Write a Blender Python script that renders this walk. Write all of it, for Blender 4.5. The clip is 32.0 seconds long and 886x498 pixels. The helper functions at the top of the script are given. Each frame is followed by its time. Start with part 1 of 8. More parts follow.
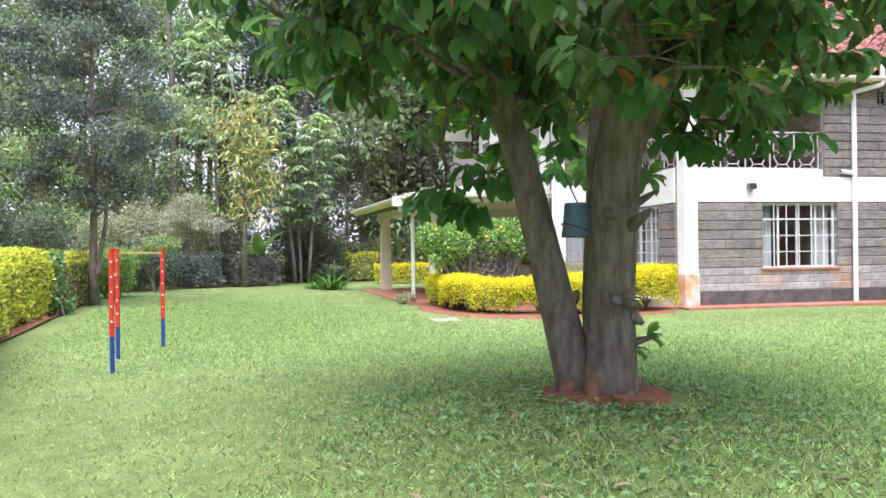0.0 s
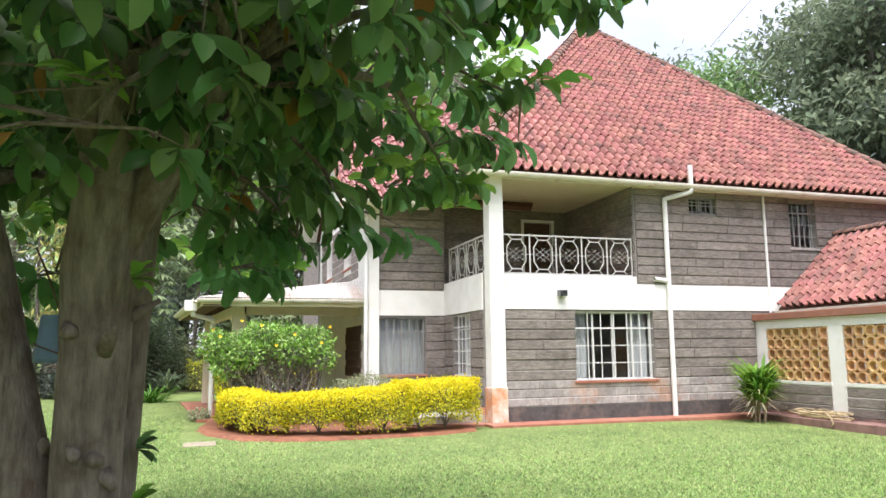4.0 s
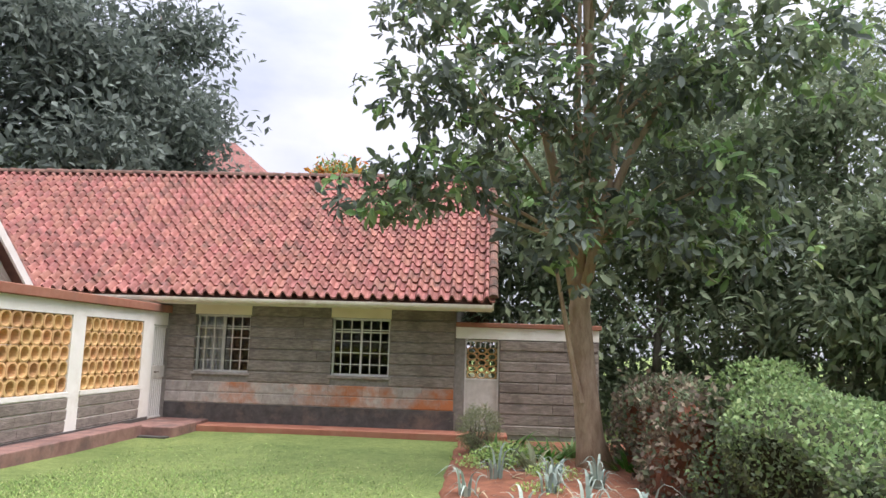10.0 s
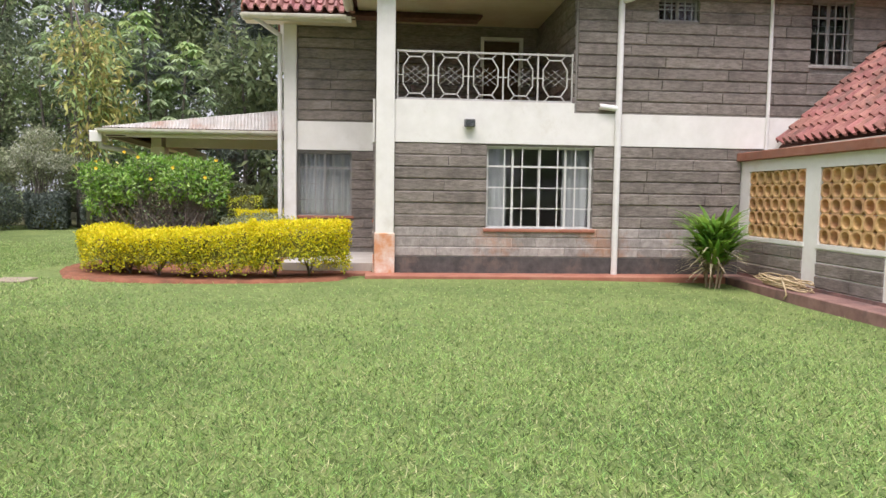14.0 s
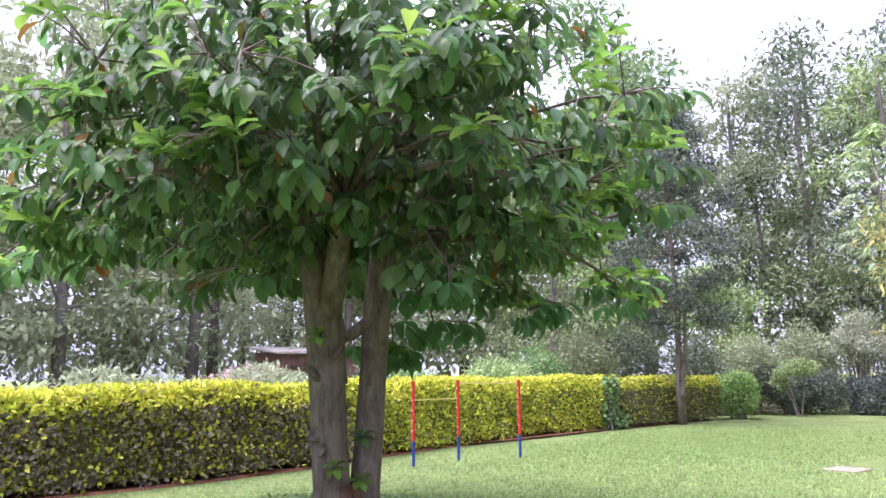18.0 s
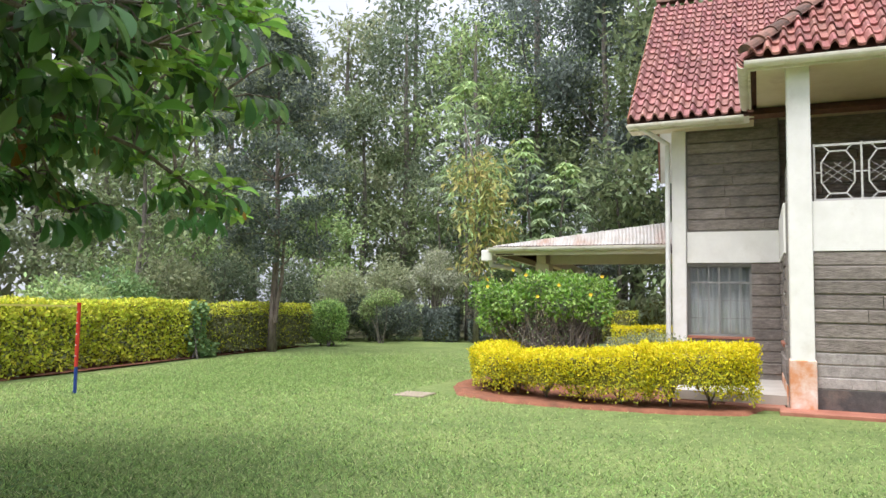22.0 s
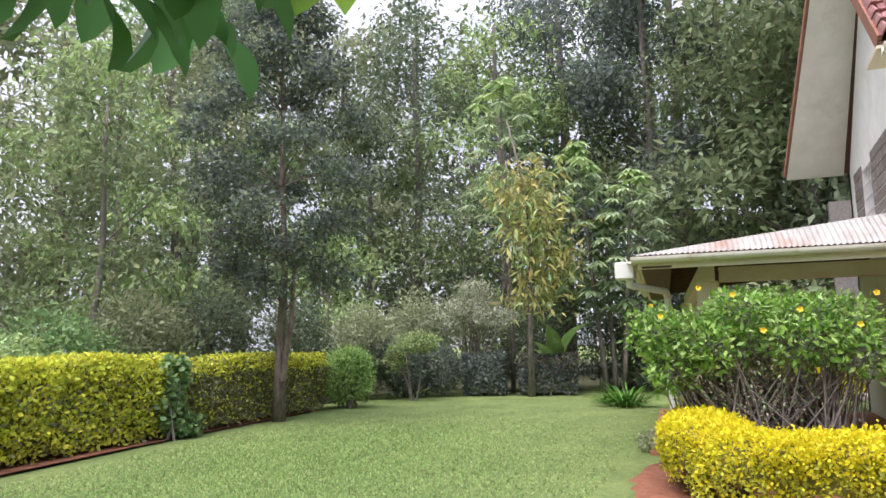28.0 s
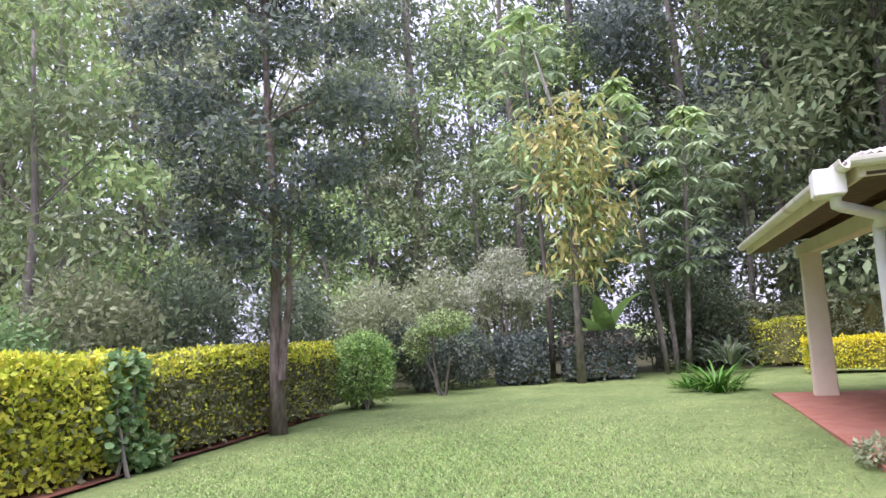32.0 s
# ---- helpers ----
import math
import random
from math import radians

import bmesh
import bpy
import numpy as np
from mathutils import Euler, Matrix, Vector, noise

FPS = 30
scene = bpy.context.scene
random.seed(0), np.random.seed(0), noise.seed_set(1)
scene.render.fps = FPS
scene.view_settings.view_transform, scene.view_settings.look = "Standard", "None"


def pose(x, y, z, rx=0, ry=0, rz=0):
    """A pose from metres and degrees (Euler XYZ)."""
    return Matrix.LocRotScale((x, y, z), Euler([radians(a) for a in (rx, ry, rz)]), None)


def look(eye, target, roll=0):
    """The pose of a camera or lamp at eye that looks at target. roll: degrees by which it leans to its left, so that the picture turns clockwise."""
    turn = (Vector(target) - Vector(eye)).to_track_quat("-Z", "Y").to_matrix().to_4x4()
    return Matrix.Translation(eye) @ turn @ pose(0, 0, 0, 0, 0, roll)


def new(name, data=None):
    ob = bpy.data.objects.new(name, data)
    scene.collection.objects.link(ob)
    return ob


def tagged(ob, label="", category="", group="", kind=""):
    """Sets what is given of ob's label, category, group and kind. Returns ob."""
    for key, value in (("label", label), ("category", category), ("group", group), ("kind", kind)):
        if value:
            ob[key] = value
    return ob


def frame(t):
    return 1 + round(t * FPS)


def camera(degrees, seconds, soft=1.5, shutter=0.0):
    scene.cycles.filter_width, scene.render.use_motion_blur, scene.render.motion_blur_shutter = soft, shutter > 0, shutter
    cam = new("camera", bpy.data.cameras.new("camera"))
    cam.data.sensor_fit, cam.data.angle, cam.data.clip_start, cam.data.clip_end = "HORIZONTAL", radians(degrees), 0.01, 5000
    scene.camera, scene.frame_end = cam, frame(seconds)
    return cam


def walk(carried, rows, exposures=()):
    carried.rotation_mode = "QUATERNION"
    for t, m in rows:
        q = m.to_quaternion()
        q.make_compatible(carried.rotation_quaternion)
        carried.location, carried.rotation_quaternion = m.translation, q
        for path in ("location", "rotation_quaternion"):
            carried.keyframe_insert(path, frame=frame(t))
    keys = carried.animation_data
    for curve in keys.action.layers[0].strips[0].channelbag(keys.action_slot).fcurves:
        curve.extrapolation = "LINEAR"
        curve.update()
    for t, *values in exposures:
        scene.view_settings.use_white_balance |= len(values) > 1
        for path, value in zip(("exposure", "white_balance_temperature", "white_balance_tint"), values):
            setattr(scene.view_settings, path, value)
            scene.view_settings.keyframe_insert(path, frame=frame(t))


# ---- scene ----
cam = camera(62.19, 32.0)
PATH = [
    (0.0, -1.321, 1.036, 1.450, 90.02, 0.74, 78.79),
    (0.5, -1.507, 1.318, 1.469, 89.72, 0.68, 78.92),
    (1.0, -1.623, 1.645, 1.458, 89.01, 0.56, 78.81),
    (1.5, -1.763, 1.965, 1.464, 88.00, 0.62, 79.87),
    (2.0, -1.893, 2.318, 1.488, 89.69, 1.31, 80.89),
    (2.5, -1.957, 2.748, 1.495, 92.43, 0.68, 79.33),
    (3.0, -2.008, 3.164, 1.519, 95.10, 0.48, 76.18),
    (3.5, -2.055, 3.594, 1.545, 97.00, 0.60, 73.69),
    (5.5, -2.187, 5.063, 1.617, 98.08, -0.56, 69.04),
    (6.0, -2.355, 5.314, 1.628, 97.99, -1.10, 66.29),
    (6.5, -2.530, 5.544, 1.638, 97.67, -1.28, 61.47),
    (7.0, -2.718, 5.790, 1.646, 96.96, -1.32, 54.48),
    (7.5, -2.917, 6.073, 1.640, 95.67, -1.20, 45.45),
    (8.0, -3.087, 6.349, 1.636, 94.83, -1.23, 35.58),
    (8.5, -3.198, 6.599, 1.640, 94.96, -1.35, 25.74),
    (9.0, -3.285, 6.876, 1.650, 96.00, -1.51, 16.61),
    (9.5, -3.349, 7.178, 1.653, 97.56, -1.61, 8.67),
    (10.0, -3.370, 7.465, 1.628, 97.82, -1.74, 3.27),
    (10.5, -3.389, 7.768, 1.586, 96.43, -1.91, 1.17),
    (11.0, -3.411, 8.123, 1.533, 92.94, -1.71, 3.34),
    (11.5, -3.409, 8.482, 1.501, 90.03, -1.07, 11.58),
    (12.0, -3.422, 8.849, 1.507, 88.46, -0.57, 23.36),
    (12.5, -3.413, 9.191, 1.534, 87.28, -0.54, 36.91),
    (13.0, -3.373, 9.522, 1.532, 86.18, -0.70, 52.38),
    (13.5, -3.353, 9.804, 1.507, 85.58, -0.91, 69.06),
    (14.0, -3.330, 10.013, 1.502, 85.86, -0.84, 85.33),
    (14.5, -3.300, 10.145, 1.510, 85.96, -0.49, 99.29),
    (15.0, -3.293, 10.209, 1.523, 86.54, 0.00, 110.52),
    (15.5, -3.292, 10.236, 1.537, 88.00, 0.76, 120.02),
    (17.5, -3.139, 9.989, 1.590, 98.67, 0.99, 143.61),
    (18.0, -3.111, 9.988, 1.607, 99.76, 0.56, 143.18),
    (18.5, -3.091, 9.991, 1.623, 99.47, 0.04, 139.98),
    (19.0, -3.134, 9.992, 1.630, 98.44, -0.06, 134.44),
    (19.5, -3.254, 9.986, 1.635, 97.14, 0.13, 127.52),
    (20.0, -3.389, 9.958, 1.643, 96.08, 0.25, 120.48),
    (20.5, -3.530, 9.900, 1.637, 95.50, 0.20, 115.20),
    (21.0, -3.703, 9.806, 1.630, 94.94, -0.37, 113.45),
    (21.5, -3.975, 9.641, 1.611, 94.51, -0.74, 113.30),
    (22.0, -4.289, 9.419, 1.591, 94.22, -0.89, 113.15),
    (22.5, -4.622, 9.161, 1.565, 94.35, -0.84, 112.44),
    (23.0, -4.992, 8.878, 1.545, 94.81, -0.79, 111.68),
    (23.5, -5.376, 8.595, 1.541, 95.22, -0.81, 111.28),
    (24.0, -5.751, 8.297, 1.536, 95.32, -1.10, 111.26),
    (24.5, -6.127, 7.984, 1.527, 95.61, -1.46, 111.38),
    (25.0, -6.497, 7.641, 1.518, 96.25, -1.25, 111.20),
    (25.5, -6.911, 7.289, 1.534, 96.95, -1.24, 110.47),
    (27.5, -8.717, 5.569, 1.624, 100.21, 0.21, 110.63),
    (28.0, -9.146, 5.212, 1.620, 97.57, 0.85, 111.97),
    (28.5, -9.626, 4.858, 1.618, 94.55, 1.19, 110.55),
    (29.0, -10.103, 4.501, 1.615, 93.90, 0.48, 109.31),
    (29.5, -10.565, 4.144, 1.606, 95.17, -0.12, 108.29),
    (30.0, -11.008, 3.786, 1.591, 97.10, 0.21, 110.33),
    (30.5, -11.446, 3.456, 1.557, 92.48, 1.61, 109.97),
    (31.0, -11.889, 3.179, 1.533, 92.16, 1.03, 108.46),
    (31.5, -12.305, 2.905, 1.517, 93.70, 2.16, 108.16),
    (32.0, -12.722, 2.618, 1.522, 96.54, 3.46, 111.08),
]
walk(cam, [(t, pose(x, y, z, rx, ry, rz)) for t, x, y, z, rx, ry, rz in PATH],
     exposures=[(0.0, 1.39, 6040, 18), (3.0, 1.37, 6270, 16), (5.5, 0.87, 6620, 18), (7.0, 0.70, 6720, 19), (9.0, 0.73, 6620, 18), (11.0, 1.03, 6470, 18), (12.5, 0.85, 6470, 18), (13.5, 0.66, 6550, 20), (15.0, 0.89, 6620, 17), (17.5, 1.45, 5900, 35), (19.0, 1.45, 5900, 35), (21.0, 1.0, 6400, 17), (23.0, 0.89, 6440, 15), (28.0, 0.85, 6380, 21), (32.0, 1.21, 5940, 34)])

# ---------------------------------------------------------------- world and light
SUN_AZ, SUN_EL = 110.0, 66.0          # compass bearing (clockwise from +y) and height of the veiled sun
world = bpy.data.worlds.new("sky")
scene.world = world
world.use_nodes = True
wn, wl = world.node_tree.nodes, world.node_tree.links
wn.clear()
w_out = wn.new("ShaderNodeOutputWorld")
w_bg = wn.new("ShaderNodeBackground")
w_sky = wn.new("ShaderNodeTexSky")
w_sky.sky_type = 'NISHITA'
w_sky.sun_disc = False
w_sky.sun_elevation = radians(SUN_EL)
w_sky.sun_rotation = radians(SUN_AZ)
w_sky.dust_density = 3.0
w_coord = wn.new("ShaderNodeTexCoord")
w_map = wn.new("ShaderNodeMapping")
w_map.inputs["Scale"].default_value = (1.0, 1.0, 2.2)
w_noise = wn.new("ShaderNodeTexNoise")
w_noise.inputs["Scale"].default_value = 2.3
w_noise.inputs["Detail"].default_value = 7.0
w_noise.inputs["Roughness"].default_value = 0.55
w_ramp = wn.new("ShaderNodeValToRGB")
w_ramp.color_ramp.elements[0].position = 0.34
w_ramp.color_ramp.elements[0].color = (3.5, 3.9, 4.6, 1)
w_ramp.color_ramp.elements[1].position = 0.66
w_ramp.color_ramp.elements[1].color = (6.1, 6.3, 6.8, 1)
w_mix = wn.new("ShaderNodeMixRGB")
w_mix.inputs[0].default_value = 0.86    # the sky is nearly all cloud
w_bg.inputs["Strength"].default_value = 0.115
wl.new(w_coord.outputs["Generated"], w_map.inputs["Vector"])
wl.new(w_map.outputs["Vector"], w_noise.inputs["Vector"])
wl.new(w_noise.outputs["Fac"], w_ramp.inputs["Fac"])
wl.new(w_sky.outputs["Color"], w_mix.inputs[1])
wl.new(w_ramp.outputs["Color"], w_mix.inputs[2])
# an overcast sky is brightest overhead
w_sep = wn.new("ShaderNodeSeparateXYZ")
w_sq = wn.new("ShaderNodeMath")
w_sq.operation = 'MULTIPLY'
w_gain = wn.new("ShaderNodeMath")
w_gain.operation = 'MULTIPLY_ADD'
w_gain.inputs[1].default_value, w_gain.inputs[2].default_value = 1.5, 0.82
w_mul = wn.new("ShaderNodeVectorMath")
w_mul.operation = 'SCALE'
wl.new(w_coord.outputs["Generated"], w_sep.inputs["Vector"])
wl.new(w_sep.outputs["Z"], w_sq.inputs[0])
wl.new(w_sep.outputs["Z"], w_sq.inputs[1])
wl.new(w_sq.outputs[0], w_gain.inputs[0])
wl.new(w_mix.outputs["Color"], w_mul.inputs[0])
wl.new(w_gain.outputs[0], w_mul.inputs["Scale"])
wl.new(w_mul.outputs["Vector"], w_bg.inputs["Color"])
wl.new(w_bg.outputs["Background"], w_out.inputs["Surface"])

sun_data = bpy.data.lights.new("sun", 'SUN')
sun_data.energy = 2.3
sun_data.angle = radians(42)
sun_data.color = (1.0, 0.96, 0.9)
sun = new("sun", sun_data)
_az, _el = radians(SUN_AZ), radians(SUN_EL)
sun.matrix_world = look((60 * math.sin(_az) * math.cos(_el), 60 * math.cos(_az) * math.cos(_el), 60 * math.sin(_el)), (0, 0, 0))


# ---------------------------------------------------------------- materials
def material(name, c1, c2, scale=6.0, rough=0.8, bump=0.2, bump_scale=40.0, vary=0.0, metal=0.0,
             stain=None, stain_scale=0.8, stain_at=(0.5, 0.7), spec=0.4, stretch=(1, 1, 1), hue=0.0):
    """Two colours mixed by fine and coarse noise; vary: light and dark from piece to piece; stain: a third colour in patches."""
    m = bpy.data.materials.new(name)
    m.use_nodes = True
    n, l = m.node_tree.nodes, m.node_tree.links
    b = n["Principled BSDF"]
    geo = n.new("ShaderNodeNewGeometry")
    mp = n.new("ShaderNodeMapping")
    mp.inputs["Scale"].default_value = stretch
    l.new(geo.outputs["Position"], mp.inputs["Vector"])
    n1 = n.new("ShaderNodeTexNoise")
    n1.inputs["Scale"].default_value = scale
    n1.inputs["Detail"].default_value = 8
    n1.inputs["Roughness"].default_value = 0.65
    l.new(mp.outputs["Vector"], n1.inputs["Vector"])
    r1 = n.new("ShaderNodeValToRGB")
    r1.color_ramp.elements[0].position, r1.color_ramp.elements[1].position = 0.34, 0.68
    r1.color_ramp.elements[0].color, r1.color_ramp.elements[1].color = (*c1, 1), (*c2, 1)
    l.new(n1.outputs["Fac"], r1.inputs["Fac"])
    col = r1.outputs["Color"]
    if stain:
        n2 = n.new("ShaderNodeTexNoise")
        n2.inputs["Scale"].default_value = stain_scale
        n2.inputs["Detail"].default_value = 6
        n2.inputs["Roughness"].default_value = 0.7
        l.new(geo.outputs["Position"], n2.inputs["Vector"])
        r2 = n.new("ShaderNodeValToRGB")
        r2.color_ramp.elements[0].position, r2.color_ramp.elements[1].position = stain_at
        l.new(n2.outputs["Fac"], r2.inputs["Fac"])
        mx = n.new("ShaderNodeMixRGB")
        mx.inputs[2].default_value = (*stain, 1)
        l.new(r2.outputs["Color"], mx.inputs[0])
        l.new(col, mx.inputs[1])
        col = mx.outputs["Color"]
    if vary or hue:
        info = n.new("ShaderNodeObjectInfo")
        add = n.new("ShaderNodeMath")
        add.operation = 'ADD'
        l.new(info.outputs["Random"], add.inputs[0])
        l.new(geo.outputs["Random Per Island"], add.inputs[1])
        fr = n.new("ShaderNodeMath")
        fr.operation = 'FRACT'
        l.new(add.outputs[0], fr.inputs[0])
        hs = n.new("ShaderNodeHueSaturation")
        rng = n.new("ShaderNodeMapRange")
        rng.inputs["To Min"].default_value, rng.inputs["To Max"].default_value = 1 - vary, 1 + vary
        l.new(fr.outputs[0], rng.inputs["Value"])
        l.new(rng.outputs["Result"], hs.inputs["Value"])
        if hue:
            mul = n.new("ShaderNodeMath")
            mul.operation = 'MULTIPLY'
            mul.inputs[1].default_value = 7.31
            l.new(fr.outputs[0], mul.inputs[0])
            fr2 = n.new("ShaderNodeMath")
            fr2.operation = 'FRACT'
            l.new(mul.outputs[0], fr2.inputs[0])
            rg2 = n.new("ShaderNodeMapRange")
            rg2.inputs["To Min"].default_value, rg2.inputs["To Max"].default_value = 0.5 - hue, 0.5 + hue
            l.new(fr2.outputs[0], rg2.inputs["Value"])
            l.new(rg2.outputs["Result"], hs.inputs["Hue"])
        l.new(col, hs.inputs["Color"])
        col = hs.outputs["Color"]
    l.new(col, b.inputs["Base Color"])
    b.inputs["Roughness"].default_value = rough
    b.inputs["Metallic"].default_value = metal
    b.inputs["Specular IOR Level"].default_value = spec
    if bump:
        n3 = n.new("ShaderNodeTexNoise")
        n3.inputs["Scale"].default_value = bump_scale
        n3.inputs["Detail"].default_value = 5
        l.new(mp.outputs["Vector"], n3.inputs["Vector"])
        bp = n.new("ShaderNodeBump")
        bp.inputs["Strength"].default_value = bump
        bp.inputs["Distance"].default_value = 0.02
        l.new(n3.outputs["Fac"], bp.inputs["Height"])
        l.new(bp.outputs["Normal"], b.inputs["Normal"])
    return m


def leaf_material(name, c1, c2, vary=0.35, hue=0.02, rough=0.55, through_light=0.4, spec=0.25):
    """Leaves: each island has its own tone; some light comes through the blade."""
    m = bpy.data.materials.new(name)
    m.use_nodes = True
    n, l = m.node_tree.nodes, m.node_tree.links
    b, out = n["Principled BSDF"], n["Material Output"]
    geo = n.new("ShaderNodeNewGeometry")
    ns = n.new("ShaderNodeTexNoise")
    ns.inputs["Scale"].default_value = 1.3
    ns.inputs["Detail"].default_value = 3
    l.new(geo.outputs["Position"], ns.inputs["Vector"])
    mix = n.new("ShaderNodeMixRGB")
    mix.inputs[1].default_value, mix.inputs[2].default_value = (*c1, 1), (*c2, 1)
    ad = n.new("ShaderNodeMath")
    ad.operation = 'MULTIPLY_ADD'
    ad.inputs[1].default_value, ad.inputs[2].default_value = 0.9, -0.15
    sm = n.new("ShaderNodeMath")
    sm.operation = 'ADD'
    l.new(geo.outputs["Random Per Island"], sm.inputs[0])
    l.new(ns.outputs["Fac"], sm.inputs[1])
    hf = n.new("ShaderNodeMath")
    hf.operation = 'MULTIPLY'
    hf.inputs[1].default_value = 0.5
    l.new(sm.outputs[0], hf.inputs[0])
    l.new(hf.outputs[0], mix.inputs[0])
    hs = n.new("ShaderNodeHueSaturation")
    rg = n.new("ShaderNodeMapRange")
    rg.inputs["To Min"].default_value, rg.inputs["To Max"].default_value = 1 - vary, 1 + vary
    l.new(geo.outputs["Random Per Island"], rg.inputs["Value"])
    l.new(rg.outputs["Result"], hs.inputs["Value"])
    ml = n.new("ShaderNodeMath")
    ml.operation = 'MULTIPLY'
    ml.inputs[1].default_value = 13.7
    l.new(geo.outputs["Random Per Island"], ml.inputs[0])
    fr = n.new("ShaderNodeMath")
    fr.operation = 'FRACT'
    l.new(ml.outputs[0], fr.inputs[0])
    rh = n.new("ShaderNodeMapRange")
    rh.inputs["To Min"].default_value, rh.inputs["To Max"].default_value = 0.5 - hue, 0.5 + hue
    l.new(fr.outputs[0], rh.inputs["Value"])
    l.new(rh.outputs["Result"], hs.inputs["Hue"])
    l.new(mix.outputs["Color"], hs.inputs["Color"])
    l.new(hs.outputs["Color"], b.inputs["Base Color"])
    b.inputs["Roughness"].default_value = rough
    b.inputs["Specular IOR Level"].default_value = spec
    tr = n.new("ShaderNodeBsdfTranslucent")
    l.new(hs.outputs["Color"], tr.inputs["Color"])
    mx = n.new("ShaderNodeMixShader")
    mx.inputs[0].default_value = through_light
    l.new(b.outputs["BSDF"], mx.inputs[1])
    l.new(tr.outputs["BSDF"], mx.inputs[2])
    l.new(mx.outputs["Shader"], out.inputs["Surface"])
    return m


def glass_material(name, tint=(0.8, 0.85, 0.85), rough=0.03):
    m = bpy.data.materials.new(name)
    m.use_nodes = True
    b = m.node_tree.nodes["Principled BSDF"]
    b.inputs["Base Color"].default_value = (*tint, 1)
    b.inputs["Roughness"].default_value = rough
    b.inputs["Transmission Weight"].default_value = 1.0
    b.inputs["IOR"].default_value = 1.45
    return m


M_STONE = material("grey_stone", (0.175, 0.15, 0.133), (0.345, 0.305, 0.275), 11, 0.92, 1.0, 22, vary=0.13, stain=(0.125, 0.108, 0.097), stain_scale=1.6, stain_at=(0.5, 0.76), stretch=(0.6, 0.6, 2.6))
M_STONE_LIGHT = material("pale_stone", (0.27, 0.25, 0.235), (0.46, 0.425, 0.405), 8, 0.9, 0.5, 30, vary=0.16, stain=(0.46, 0.22, 0.11), stain_scale=0.55, stain_at=(0.55, 0.74))
M_STONE_RUST = material("earth_splashed_stone", (0.34, 0.31, 0.285), (0.52, 0.48, 0.455), 8, 0.9, 0.5, 30, vary=0.14, stain=(0.50, 0.19, 0.085), stain_scale=0.42, stain_at=(0.44, 0.58))
M_MORTAR = material("mortar", (0.20, 0.185, 0.17), (0.30, 0.28, 0.26), 14, 0.95, 0.5, 60)
M_WHITE = material("white_plaster", (0.76, 0.75, 0.71), (0.86, 0.85, 0.82), 2.0, 0.75, 0.12, 70, stain=(0.62, 0.58, 0.5), stain_scale=1.3, stain_at=(0.56, 0.85))
M_WHITE_STAINED = material("rust_stained_plaster", (0.74, 0.71, 0.66), (0.84, 0.82, 0.78), 2.0, 0.8, 0.15, 60, stain=(0.66, 0.30, 0.15), stain_scale=1.4, stain_at=(0.32, 0.56))
M_CREAM = material("cream_paint", (0.70, 0.62, 0.46), (0.80, 0.73, 0.58), 1.6, 0.65, 0.1, 60, stain=(0.55, 0.46, 0.33), stain_scale=1.2, stain_at=(0.58, 0.85))
M_TRIM = material("gutter_paint", (0.70, 0.66, 0.56), (0.82, 0.79, 0.71), 3.0, 0.5, 0.08, 50, stain=(0.42, 0.33, 0.23), stain_scale=2.2, stain_at=(0.55, 0.8))
M_TILE = material("clay_roof_tile", (0.25, 0.098, 0.082), (0.43, 0.205, 0.172), 5, 0.85, 0.35, 45, vary=0.17, hue=0.01, stain=(0.12, 0.08, 0.07), stain_scale=1.9, stain_at=(0.5, 0.72))
M_TILE_RED = material("red_roof_tile", (0.235, 0.098, 0.088), (0.40, 0.20, 0.18), 5, 0.7, 0.25, 45, vary=0.18, hue=0.01, stain=(0.12, 0.05, 0.05), stain_scale=1.9, stain_at=(0.55, 0.78))
M_RIDGE = material("weathered_ridge_tile", (0.13, 0.085, 0.07), (0.27, 0.14, 0.105), 7, 0.95, 0.6, 40, vary=0.25, stain=(0.06, 0.06, 0.05), stain_scale=3, stain_at=(0.5, 0.7))
M_DECK = material("roof_deck", (0.10, 0.05, 0.04), (0.16, 0.08, 0.06), 8, 0.95, 0.1)
M_SCREEN = material("clay_screen_block", (0.50, 0.30, 0.13), (0.68, 0.44, 0.22), 10, 0.85, 0.3, 60, vary=0.16, hue=0.01)
M_PLINTH = material("dark_plinth_paint", (0.055, 0.052, 0.052), (0.115, 0.108, 0.105), 6, 0.7, 0.3, 40, stain=(0.2, 0.15, 0.125), stain_scale=1.8, stain_at=(0.5, 0.72))
M_RED = material("red_oxide_paving", (0.30, 0.115, 0.075), (0.42, 0.18, 0.12), 3, 0.75, 0.2, 50, stain=(0.40, 0.22, 0.15), stain_scale=1.2, stain_at=(0.5, 0.8))
M_CAP = material("brown_coping", (0.27, 0.11, 0.07), (0.38, 0.175, 0.12), 4, 0.85, 0.3, 50, stain=(0.15, 0.09, 0.07), stain_scale=2, stain_at=(0.5, 0.75))
M_APRON = material("stained_concrete_apron", (0.20, 0.11, 0.095), (0.33, 0.195, 0.165), 4, 0.9, 0.3, 50, stain=(0.10, 0.08, 0.075), stain_scale=1.5, stain_at=(0.48, 0.7))
M_SOIL = material("red_soil", (0.17, 0.065, 0.035), (0.30, 0.125, 0.07), 5, 0.95, 0.9, 30, stain=(0.11, 0.05, 0.03), stain_scale=1.5)
M_IRON = material("white_iron_grille", (0.66, 0.66, 0.64), (0.78, 0.78, 0.76), 6, 0.5, 0.05, 60, stain=(0.40, 0.34, 0.28), stain_scale=5, stain_at=(0.62, 0.8))
